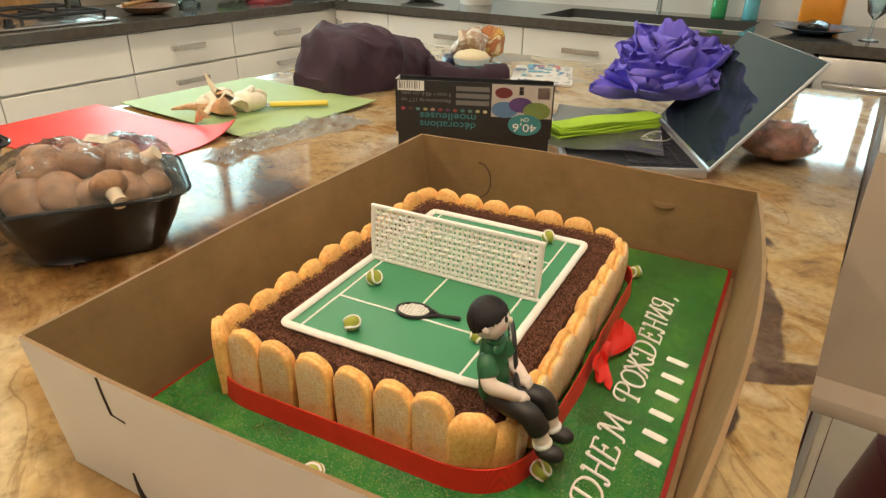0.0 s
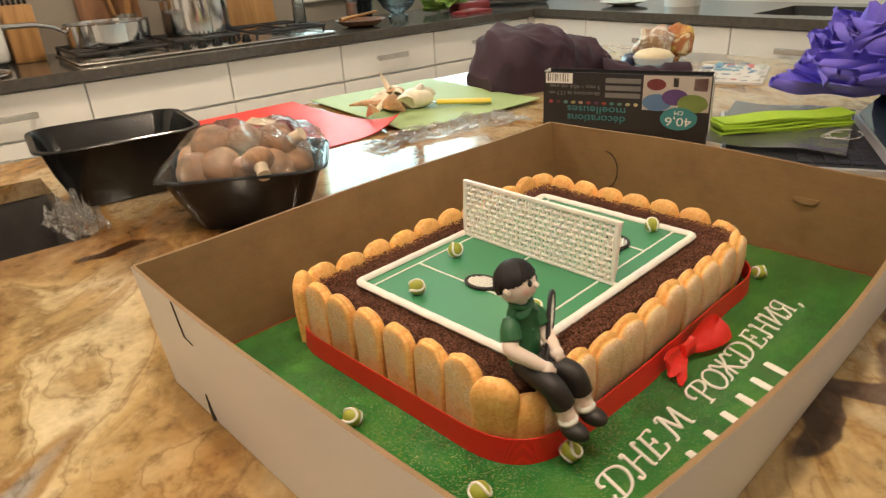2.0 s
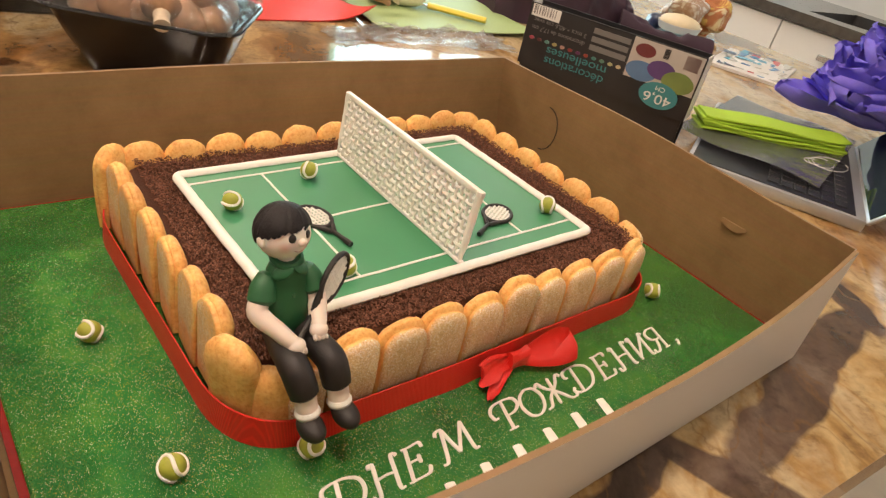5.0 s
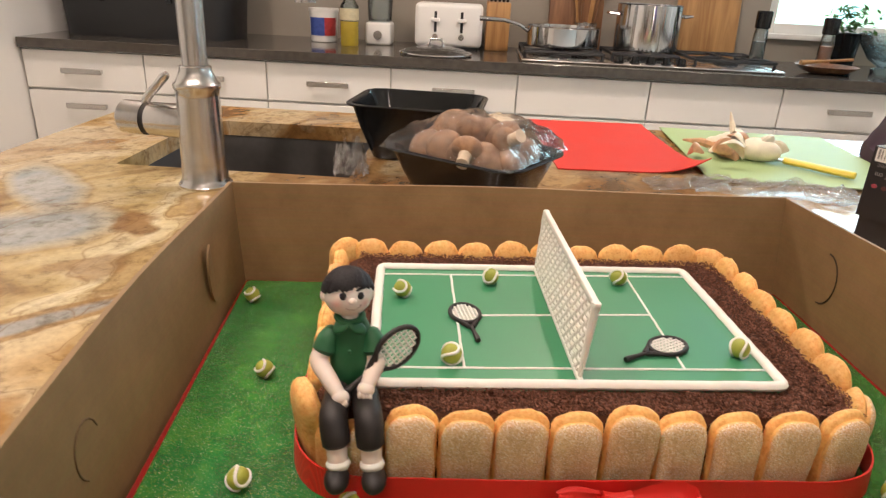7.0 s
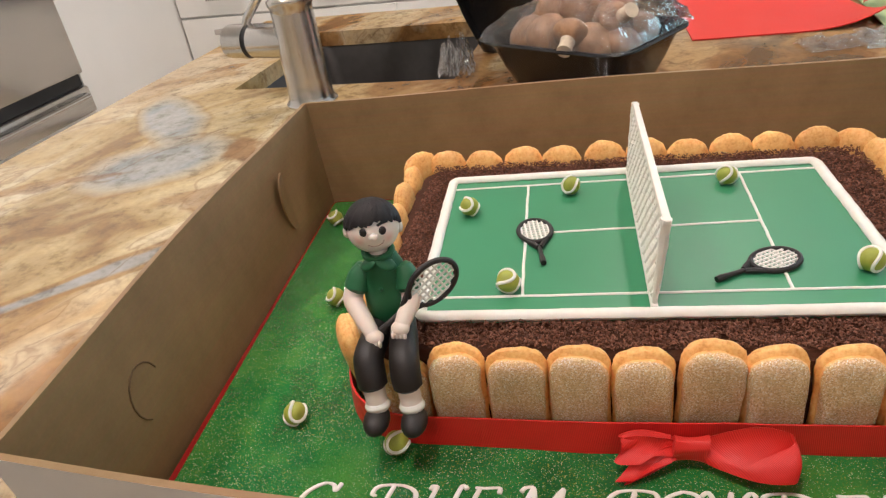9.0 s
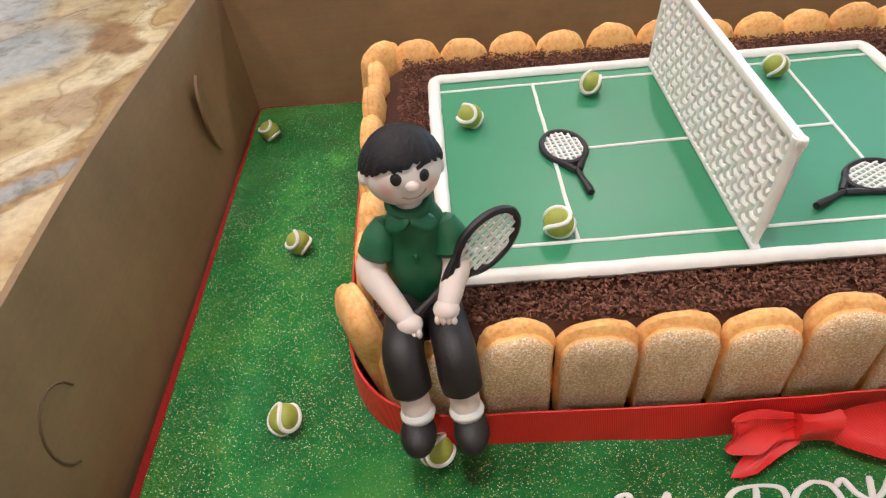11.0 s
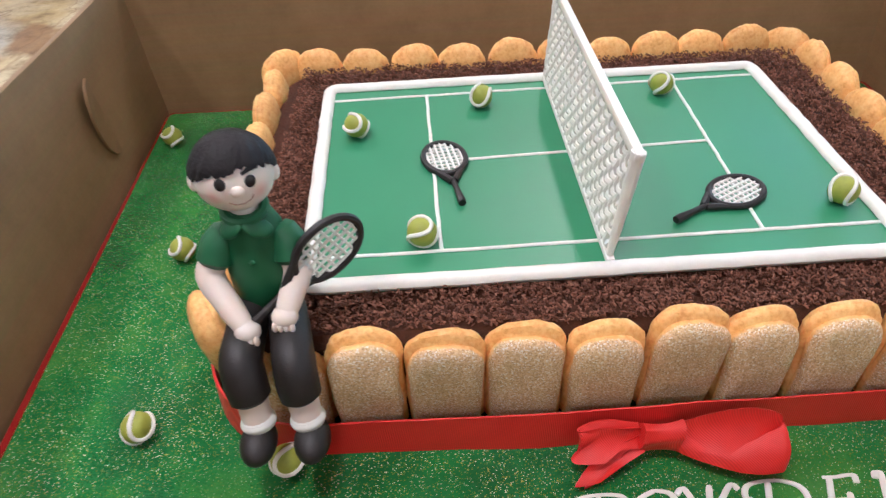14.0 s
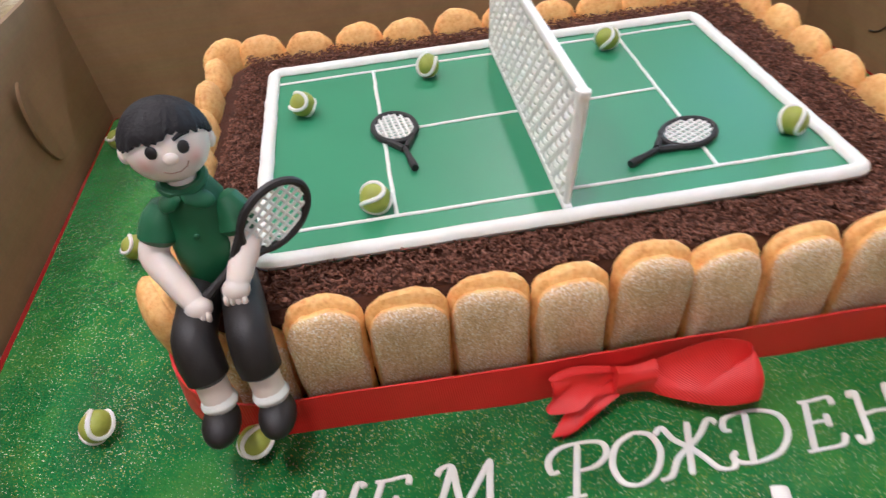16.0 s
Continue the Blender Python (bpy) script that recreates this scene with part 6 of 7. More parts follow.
loft(bm, rings, True, True, True)
bag = thing("cloth_bag", "crumpled dark aubergine fabric bag slumped on the island", "bag", pose(0, 0, CTZ))
part("body", bm, PURPLE_CLOTH, bag)
bm = bmesh.new()
rings = []
for k in range(30):
    t = k / 29
    c = Vector((1.035, 0.610, 0)).lerp(Vector((1.190, 0.450, 0)), t)
    hw, hz = along((0.050, 0.040, 0.026, 0.020, 0.018), t), along((0.055, 0.038, 0.026, 0.030, 0.030), t)
    r = []
    for q in range(22):
        a = math.pi * q / 21
        p = c + Vector((0.72, 0.69, 0)) * hw * math.cos(a) + Vector((0, 0, hz * math.sin(a) ** 0.7 if 0 < q < 21 else 0))
        p += Vector((0.5, 0.5, 1)) * 0.008 * (1 - 2.4 * abs(noise.noise(p * 26))) * math.sin(a)
        p.z = max(0.001, p.z)
        r.append(p)
    rings.append(r)
loft(bm, rings)
part("strap", bm, PURPLE_CLOTH, bag, "flattened fabric strap")

# printed card box, standing upside down
A, B = Vector((0.4615, 0.3465)), Vector((0.5515, 0.1010))
ang = math.degrees(math.atan2(B.y - A.y, B.x - A.x))
L = (B - A).length
LIFT = 0.044
PB = pose(A.x, A.y, CTZ + LIFT, 0, 0, ang)
pb = thing("printed_box", "open black printed card box of tissue flower decorations, upside down", "packaging box", PB)
HB = 0.0885
part("flap", new_box(0.003, L - 0.003, 0.004, 0.0056, -LIFT, 0.0), PRINT_BLACK, pb, "folded-down black flap", smooth=False)
part("flap", new_box(0.003, L - 0.003, 0.0296, 0.0312, -LIFT, 0.0), PRINT_BLACK, pb, "folded-down black flap", smooth=False)
part("front_panel", new_box(0, L, 0, 0.0016, 0, HB), PRINT_BLACK, pb, smooth=False)
part("back_panel", new_box(0, L, 0.034, 0.0356, 0, HB), PRINT_BLACK, pb, smooth=False)
for x in (0, L - 0.0016):
    part("side_panel", new_box(x, x + 0.0016, 0.0016, 0.034, 0, HB), CARD_WHITE, pb, smooth=False)
PX = 0.0005
def patch(x0, x1, z0, z1, material, name="print_panel", lab=""):
    part(name, new_box(x0, x1, -PX, 0, z0, z1), material, pb, lab, smooth=False)
PALE = surface("pale_print", (0.46, 0.42, 0.38), 0.4, 0.1, 30, 0.02)
patch(L * 0.015, L * 0.185, HB * 0.80, HB * 0.985, CARD_WHITE)
for i in range(9):
    patch(L * (0.025 + 0.016 * i), L * (0.025 + 0.016 * i + (0.006 if i % 3 else 0.010)), HB * 0.835, HB * 0.975, PRINT_BLACK, "barcode_bar")
    b_ = pb.children[-1]
    b_.location.y = -PX
patch(L * 0.615, L * 0.992, HB * 0.38, HB * 0.985, PALE, lab="pale picture panel")
BLUEP = surface("blue_print", (0.10, 0.20, 0.36), 0.4, 0.2, 30, 0.02)
PURP = surface("purple_print", (0.10, 0.05, 0.17), 0.4, 0.2, 30, 0.02)
GRNP = surface("green_print", (0.16, 0.22, 0.06), 0.4, 0.2, 30, 0.02)
MAROON = surface("maroon_print", (0.16, 0.03, 0.03), 0.4, 0.2, 30, 0.02)
def disc(cx, cz, rx, rz, material, y=-0.0010, name="print_spot"):
    n = 24
    bm = bmesh.new()
    loft(bm, [[(cx + rx * math.cos(2 * math.pi * i / n), yy, cz + rz * math.sin(2 * math.pi * i / n)) for i in range(n)] for yy in (y, 0.0)])
    part(name, bm, material, pb, smooth=False)
disc(L * 0.69, HB * 0.83, L * 0.055, HB * 0.10, MAROON)
patch(L * 0.90, L * 0.975, HB * 0.74, HB * 0.95, MAROON)
patch(L * 0.785, L * 0.815, HB * 0.80, HB * 0.95, PRINT_BLACK)
disc(L * 0.70, HB * 0.52, L * 0.085, HB * 0.15, BLUEP, -0.0008)
disc(L * 0.80, HB * 0.62, L * 0.075, HB * 0.14, PURP, -0.0010)
disc(L * 0.90, HB * 0.52, L * 0.085, HB * 0.16, GRNP, -0.0012)
disc(L * 0.83, HB * 0.25, L * 0.105, HB * 0.20, TEAL, -0.0014, "teal_roundel")
for i, cc in enumerate(((0.35, 0.05, 0.07), (0.10, 0.03, 0.03), (0.10, 0.25, 0.22), (0.35, 0.30, 0.12), (0.45, 0.25, 0.2), (0.25, 0.04, 0.04), (0.12, 0.03, 0.10), (0.3, 0.05, 0.03), (0.05, 0.2, 0.18), (0.10, 0.22, 0.16), (0.4, 0.38, 0.2), (0.5, 0.42, 0.25))):
    disc(L * (0.05 + 0.048 * i), HB * 0.46, L * 0.014, HB * 0.028, surface("dot_print", cc, 0.4, 0.05, 20, 0), -0.0008)
for k in range(3):
    patch(L * 0.39, L * 0.60, HB * (0.57 + 0.13 * k), HB * (0.655 + 0.13 * k), GREY_PRINT, "text_bar")
# upside-down words on the front
def upside(text, cx, cz, size, material, width=None):
    ob = lettering("lettering", text, size, material, pb, Matrix.Identity(4), 0.0003)
    if width:
        co = np.array([v.co for v in ob.data.vertices])
        s = width / (co[:, 0].max() - co[:, 0].min())
        for v in ob.data.vertices:
            v.co.x *= s
    ob.matrix_basis = pose(cx, -0.0018, cz, 90, 180, 0)
    return ob
upside("décorations", L * 0.34, HB * 0.24, HB * 0.19, TEAL, L * 0.36)
upside("moelleuses", L * 0.34, HB * 0.40, HB * 0.19, TEAL, L * 0.36)
upside("40,6", L * 0.83, HB * 0.27, HB * 0.21, CARD_WHITE, L * 0.15)
upside("CM", L * 0.83, HB * 0.39, HB * 0.10, CARD_WHITE, L * 0.05)
upside("décorations de 17,7 cm", L * 0.20, HB * 0.66, HB * 0.10, GREY_PRINT, L * 0.32)
upside("3 mcx • 40,6 cm avec", L * 0.20, HB * 0.78, HB * 0.10, GREY_PRINT, L * 0.32)

# ---- laptop, tissue and flower ----
hin = Vector((0.612, -0.146))
hdir = Vector((0.905, 0.425)).normalized()
LAP = pose(hin.x, hin.y, CTZ, 0, 0, math.degrees(math.atan2(hdir.y, hdir.x)))
lap = thing("laptop", "open silver laptop with a dark glossy screen", "laptop", LAP)
LW, LD = 0.335, 0.225
part("base", new_box(0, LW, 0.0, LD, 0.0, 0.017, 0.004), ALU, lap)
kb = part("keyboard", new_box(0.005, LW - 0.005, 0.014, LD - 0.006, 0.0168, 0.0178), KEY_BLACK, lap)
key = None
for r_ in range(6):
    for k_ in range(15):
        x, y = 0.016 + k_ * 0.0203, 0.024 + r_ * 0.0168
        if key is None:
            key = part("key", new_box(0, 0.0175, 0, 0.0142, 0.0178, 0.0198, 0.0008, 1), KEY_BLACK, kb)
            kme = key.data
            key.matrix_basis = pose(x, y, 0)
        else:
            o = new("key", kme)
            o.parent = kb
            o.matrix_basis = pose(x, y, 0)
lid = part("lid", new_box(0, LW, -0.006, 0.0, 0.0, 0.228, 0.003), ALU, lap, "raised lid", pose(0, 0.002, 0.014, 40, 0, 0))
part("screen", new_box(0.005, LW - 0.005, 0.0, 0.0012, 0.006, 0.225), SCREEN, lid, "dark glossy screen")

solid("plastic_sleeve", sheet(0.300, 0.200, 0.0005, lambda u, v: 0.003 * math.sin(3 * u + 1) * math.sin(4 * v) + 0.004), film_material("clear_sleeve", (0.93, 0.93, 0.95), 0.9, 0.45, 22, 0.07, 0.045),
      "clear plastic sleeve with white swirls on the laptop", "plastic sleeve", pose(0.745, 0.060, CTZ + 0.0215, 0, 0, 14))
sw = thing("printed_swirl", "thin white swirl printed on the clear sleeve", "print", pose(0.690, -0.028, CTZ + 0.031))
for k in range(3):
    part("curl", tube(bmesh.new(), [((0.012 + 0.010 * k) * math.cos(t * 0.45) + 0.012 * k, (0.010 + 0.006 * k) * math.sin(t * 0.45) - 0.008 * k, 0) for t in range(12 + k)], 0.0005, 5), CARD_WHITE, sw)

nap = thing("tissue_bundle", "folded bundle of lime-green tissue paper", "tissue paper", pose(0.622, 0.136, CTZ + 0.026, 0, 0, -39.6))
for k in range(5):
    n = 22
    rings = []
    dx = 0.004 * math.sin(k * 1.7)
    for i in range(n + 1):
        t = i / n
        x = 0.016 + 0.222 * t + dx
        wv = 0.0016 * math.sin(9 * t + k)
        y0, y1 = -0.023 + 0.002 * math.sin(k * 2.1 + 4 * t), 0.023 + 0.002 * math.cos(k + 3 * t)
        if t > 0.93:
            y0, y1 = y0 * (1 - 3.5 * (t - 0.93)), y1 * (1 - 3.5 * (t - 0.93))
        z0 = 0.0045 * k + wv
        rings.append([(x, y0, z0), (x, y0 - 0.0012, z0 + 0.0018), (x, y0, z0 + 0.0036), (x, y1, z0 + 0.0036), (x, y1 + 0.0012, z0 + 0.0018), (x, y1, z0)])
    bm = bmesh.new()
    loft(bm, rings)
    part("fold", bm, LIME, nap)

# tissue flower: ruffled petals in rings
rng = random.Random(17)
fl = thing("tissue_flower", "large violet tissue-paper pompom flower", "paper flower", pose(0.930, -0.010, 0.966))
def petal(length, width, cup, seed):
    bm = bmesh.new()
    n, k = 12, 12
    g = []
    for j in range(n + 1):
        t = j / n
        row = []
        hw = width * (0.15 + 0.85 * math.sin(math.pi * (0.04 + 0.58 * t)) ** 1.2) * math.sqrt(max(0.02, 1 - max(0, (t - 0.60) / 0.40) ** 2))
        for i in range(k + 1):
            s = 2 * i / k - 1
            ruff = 0.004 * t * math.sin(4 * s + seed) + 0.0022 * t * math.sin(9 * s + seed * 2) + 0.003 * math.sin(9 * t + seed)
            row.append(bm.verts.new((length * t * (1 - 0.10 * s * s * t), hw * s, cup * t ** 1.6 + 0.40 * hw * s * s + ruff)))
        g.append(row)
    for j in range(n):
        for i in range(k):
            bm.faces.new((g[j][i], g[j][i + 1], g[j + 1][i + 1], g[j + 1][i]))
    return bm
PETALS = [finish("petal", petal(0.116 + 0.007 * s, 0.050 + 0.005 * (s % 3), 0.020 + 0.012 * (s % 2), s * 1.3), VIOLET) for s in range(5)]
for _me in PETALS:
    _me.set_sharp_from_angle(angle=3.1)
for ringno, (count, elev, scl) in enumerate(((15, 4, 1.08), (15, 12, 1.08), (14, 22, 1.06), (13, 36, 1.03), (11, 50, 1.0), (9, 64, 0.97), (6, 78, 0.92))):
    for i in range(count):
        o = new("petal", PETALS[rng.randrange(5)])
        o.parent = fl
        yaw = 360 * i / count + rng.uniform(-16, 16) + 20 * ringno
        s = scl * rng.uniform(0.92, 1.16)
        o.matrix_basis = pose(0, 0, 0.002 * ringno, 0, 0, yaw) @ pose(0, 0, 0, rng.uniform(-25, 25), -elev + rng.uniform(-9, 9), 0) @ Matrix.Diagonal((s, s, s, 1))
# ---- small things at the far end of the island ----
rng = random.Random(9)
pk = thing("picture_packet", "glossy packet with blue and red printed pictures", "packet", pose(1.250, 0.372, CTZ, 0, 0, 18))
part("packet", sheet(0.24, 0.16, 0.006, lambda u, v: 0.012 * (1 - u * u) * (1 - v * v)), CARD_WHITE, pk)
for i in range(34):
    cc = rng.choice(((0.06, 0.22, 0.45), (0.55, 0.06, 0.07), (0.03, 0.08, 0.22), (0.55, 0.55, 0.5), (0.10, 0.35, 0.5)))
    x, y = -0.108 + 0.036 * (i % 6) + rng.uniform(-0.006, 0.006), -0.070 + 0.023 * (i // 6) + rng.uniform(-0.004, 0.004)
    part("print_patch", new_box(0, rng.uniform(0.02, 0.04), 0, rng.uniform(0.012, 0.03), 0, 0.0006), surface("packet_print", cc, 0.25, 0.15, 40, 0.02), pk, "", pose(x, y, 0.007 + 0.012 * (1 - (x / 0.12) ** 2) * (1 - (y / 0.08) ** 2), 0, 0, rng.uniform(-20, 20)))
wb = thing("food_bowl", "small white bowl of pale food in a blue wrapper", "bowl", pose(1.222, 0.578, CTZ))
part("wrapper", sheet(0.19, 0.13, 0.002, lambda u, v: 0.004 + 0.006 * u * v), surface("light_blue_wrapper", (0.30, 0.55, 0.66), 0.3, 0.2, 30, 0.1), wb, "light blue wrapper", pose(0, 0, 0, 0, 0, -60))
part("bowl", lathe(bmesh.new(), [(0.030, 0.012), (0.048, 0.020), (0.054, 0.036), (0.052, 0.036), (0.045, 0.022), (0.02, 0.018)], 28), CARD_WHITE, wb, m=pose(0.01, 0.0, 0))
part("food", ball(bmesh.new(), (0.01, 0, 0.036), (0.050, 0.050, 0.020), 24, 12, lumps=0.06, freq=40), surface("cream_food", (0.80, 0.70, 0.48), 0.5, 0.1, 50, 0.2, 300), wb, "pale cream food")
def foil_print(name, tints):
    """Shiny printed foil in uneven patches of colour."""
    m, nt, b = nodes_of(name)
    n = noise_node(nt, 22, 3, 0.5, 1.0)
    r = ramp_node(nt, n.outputs[0], [(0.40, tints[0]), (0.46, tints[1]), (0.54, tints[1]), (0.60, tints[2])])
    nt.links.new(r.outputs[0], b.inputs["Base Color"])
    b.inputs["Roughness"].default_value = 0.25
    bump_to(nt, b, noise_node(nt, 60, 3, 0.6, 1.0).outputs[0], 0.6, 0.006)
    return m


cb = thing("snack_bag", "crumpled colourful snack bag standing open", "snack bag", pose(1.345, 0.615, CTZ, 0, 0, 20))
part("front", ball(bmesh.new(), (-0.045, 0.015, 0.055), (0.052, 0.045, 0.055), 32, 22, lumps=0.5, freq=34), foil_print("cream_foil", ((0.70, 0.62, 0.50), (0.48, 0.32, 0.22), (0.75, 0.70, 0.62))), cb)
part("side", ball(bmesh.new(), (0.045, -0.03, 0.05), (0.045, 0.040, 0.048), 32, 22, lumps=0.5, freq=36, seed=4), foil_print("yellow_red_foil", ((0.74, 0.52, 0.14), (0.52, 0.20, 0.08), (0.78, 0.64, 0.36))), cb)
part("dark_flap", ball(bmesh.new(), (-0.10, 0.07, 0.018), (0.06, 0.02, 0.02), 20, 10, lumps=0.3, freq=30), surface("navy_foil", (0.02, 0.03, 0.09), 0.3, 0.3, 30, 0.3), cb)
pkb = thing("food_packet", "pink-brown food packet in shiny plastic", "packet", pose(0.815, -0.235, CTZ, 0, 0, -8))


def pouch(length, width, hgt, lumps, freq, seed, u=30, v=14):
    """A filled pouch, high at one end and drawn out to a flat point at the other."""
    bm = ball(bmesh.new(), (0, 0, 0.5), (1.0, 1.0, 0.5), u, v)
    for q in bm.verts:
        e = 0.5 + 0.5 * q.co.x
        n = 1 + lumps * noise.noise(q.co * freq + Vector((seed, 0, 0)))
        q.co = Vector((length * (q.co.x + 0.1 * n), width * q.co.y * (1.0 - 0.62 * e ** 1.5) * n, max(0.0005, hgt * q.co.z * (1.0 - 0.72 * e) * n)))
    return bm


part("contents", pouch(0.115, 0.070, 0.080, 0.35, 2.6, 0.0), MEAT, pkb)
part("plastic", pouch(0.128, 0.076, 0.086, 0.45, 3.4, 2.0), WRAP, pkb, "clear shiny plastic", smooth=False)
pkb.children[-1].visible_shadow = False
# made-up flat slab, added to fill the dark patch at this corner
tb = thing("tablet", "added thin black slab with a silver edge on the island corner", "tablet", pose(-0.50, -0.185, CTZ, 0, 0, 22))
part("case", new_box(-0.12, 0.10, -0.085, 0.02, 0, 0.006, 0.002), ALU, tb)
part("screen", new_box(-0.118, 0.098, -0.083, 0.018, 0.006, 0.0068), SCREEN, tb)

# ---- faucet on the island ----
fa = thing("kitchen_faucet", "brushed steel kitchen faucet with a side lever", "faucet", pose(-0.4135, 0.520, CTZ) @ Matrix.Diagonal((1.16, 1.16, 1.08, 1)))
part("body", lathe(bmesh.new(), [(0.0325, 0.0), (0.0330, 0.003), (0.0300, 0.007), (0.0285, 0.012), (0.0275, 0.030), (0.0255, 0.120), (0.0258, 0.128), (0.0280, 0.131), (0.0280, 0.136), (0.0250, 0.138), (0.0190, 0.153), (0.0190, 0.158), (0.0150, 0.160)], 40), STEEL, fa)
path = [(0, 0, 0.150), (0, 0, 0.300)]
for i in range(13):
    a = math.pi * i / 12
    path.append((0.0 + 0.055 * (1 - math.cos(a)), 0.075 * (1 - math.cos(a)), 0.300 + 0.09 * math.sin(a)))
path += [(0.11, 0.15, 0.285), (0.11, 0.15, 0.235)]
part("spout", tube(bmesh.new(), path, 0.0150, 20), STEEL, fa)


def out(d, z):
    """A point d out along the side valve's axis."""
    return (-0.978 * d, 0.208 * d, z)


part("side_valve", tube(bmesh.new(), [out(0.013, 0.084), out(0.064, 0.085), out(0.066, 0.085)], [0.0225, 0.0220, 0.0205], 28), STEEL, fa)
part("seal_ring", tube(bmesh.new(), [out(0.0655, 0.085), out(0.0715, 0.085)], 0.0205, 28), IRON, fa, "dark gap ring")
part("valve_cap", tube(bmesh.new(), [out(0.071, 0.085), out(0.101, 0.0855), out(0.104, 0.0855)], [0.0225, 0.0220, 0.0185], 28), STEEL, fa)
part("lever", tube(bmesh.new(), [out(0.076, 0.098), out(0.066, 0.116), out(0.042, 0.142), out(0.038, 0.146)], [0.0058, 0.0052, 0.0058, 0.0040], 12), STEEL, fa)

# ---- things on the wall worktops ----
KZ = 0.9152
def kp(u, v, rz=0):
    return KITCHEN @ pose(u, v, KZ, 0, 0, rz)

ck = thing("gas_cooktop", "stainless gas cooktop with black cast-iron grates", "cooktop", kp(0.66, 2.63))
part("tray", new_box(-0.54, 0.54, -0.245, 0.245, 0, 0.010, 0.004), STEEL, ck)
for cx in (-0.36, 0.0, 0.36):
    bm = bmesh.new()
    w = 0.165 if cx else 0.14
    for s in (-1, 1):
        tube(bm, [(cx + s * w, -0.17 if cx else -0.10, 0.034), (cx + s * w, 0.22, 0.034)], 0.007, 8)
        tube(bm, [(cx - w, s * 0.19 + 0.02 if s > 0 else (-0.17 if cx else -0.10), 0.034), (cx + w, s * 0.19 + 0.02 if s > 0 else (-0.17 if cx else -0.10), 0.034)], 0.007, 8)
        for yy in (-0.06, 0.12):
            tube(bm, [(cx + s * w, yy, 0.034), (cx + s * 0.03, yy, 0.038)], 0.006, 8)
        for yy in (-0.16 if cx else -0.09, 0.21):
            tube(bm, [(cx + s * w, yy, 0.034), (cx + s * w, yy, 0.010)], 0.007, 8)
    tube(bm, [(cx, -0.17 if cx else -0.10, 0.034), (cx, 0.21, 0.034)], 0.006, 8)
    part("grate", bm, IRON, ck, "black cast-iron grate")
    for yy in ((-0.06, 0.12) if cx else (0.03,)):
        part("burner", lathe(bmesh.new(), [(0.048, 0.010), (0.046, 0.020), (0.036, 0.022), (0.035, 0.029), (0.02, 0.031)], 24, (cx, yy)), IRON, ck, "black burner cap")
for i in range(5):
    part("knob", lathe(bmesh.new(), [(0.021, 0.010), (0.021, 0.016), (0.016, 0.018), (0.014, 0.038), (0.010, 0.040)], 20, (-0.13 + 0.065 * i, -0.195)), BLACK_PLASTIC, ck, "black control knob")

pan = thing("saute_pan", "steel pan with a long handle on the cooktop", "pan", kp(0.315, 2.70) @ pose(0, 0, 0.040))
part("bowl", lathe(bmesh.new(), [(0.150, 0.0), (0.160, 0.005), (0.163, 0.085), (0.167, 0.088), (0.160, 0.088), (0.156, 0.010), (0.05, 0.006)], 40), CHROME, pan)
part("handle", tube(bmesh.new(), [(-0.155, -0.02, 0.060), (-0.20, -0.03, 0.088), (-0.27, -0.045, 0.104), (-0.38, -0.07, 0.108)], [0.008, 0.008, 0.010, 0.011], 12), CHROME, pan)
pot = thing("stockpot", "tall polished steel stockpot on the cooktop", "pot", kp(0.70, 2.74) @ pose(0, 0, 0.040))
part("body", lathe(bmesh.new(), [(0.138, 0.0), (0.145, 0.004), (0.145, 0.195), (0.151, 0.199), (0.143, 0.199), (0.140, 0.02), (0.05, 0.006)], 44), CHROME, pot)
for s in (-1, 1):
    part("handle", tube(bmesh.new(), [(s * 0.143, -0.045, 0.150), (s * 0.180, -0.035, 0.155), (s * 0.188, 0.0, 0.156), (s * 0.180, 0.035, 0.155), (s * 0.143, 0.045, 0.150)], 0.006, 10), CHROME, pot)

def leaning_board(u, w, hgt, label, mat):
    b = solid("cutting_board", new_box(-w / 2, w / 2, -0.010, 0.010, 0, hgt, 0.005), mat, label, "cutting board", kp(u, 2.945) @ pose(0, 0, 0, -7, 0, 0), "boards leaning on the wall")
    return b
leaning_board(1.03, 0.30, 0.40, "oak cutting board leaning against the wall", WOOD)
leaning_board(0.40, 0.26, 0.36, "dark striped wooden board leaning against the wall", WOOD_DARK)
crock = thing("utensil_crock", "steel crock full of wooden spoons and spatulas", "utensil crock", kp(0.44, 2.90))
part("crock", lathe(bmesh.new(), [(0.05, 0), (0.055, 0.004), (0.055, 0.14), (0.050, 0.14), (0.048, 0.01)], 28), STEEL, crock)
for i in range(6):
    a = i * 1.05
    bm = tube(bmesh.new(), [(0.02 * math.cos(a), 0.02 * math.sin(a), 0.02), (0.05 * math.cos(a), 0.03 * math.sin(a), 0.22), (0.07 * math.cos(a), 0.04 * math.sin(a), 0.33)], [0.006, 0.006, 0.008], 8)
    ball(bm, (0.075 * math.cos(a), 0.043 * math.sin(a), 0.355), (0.024, 0.008, 0.035), 12, 8)
    part("spoon", bm, WOOD if i % 2 else WOOD_DARK, crock, "wooden spoon")

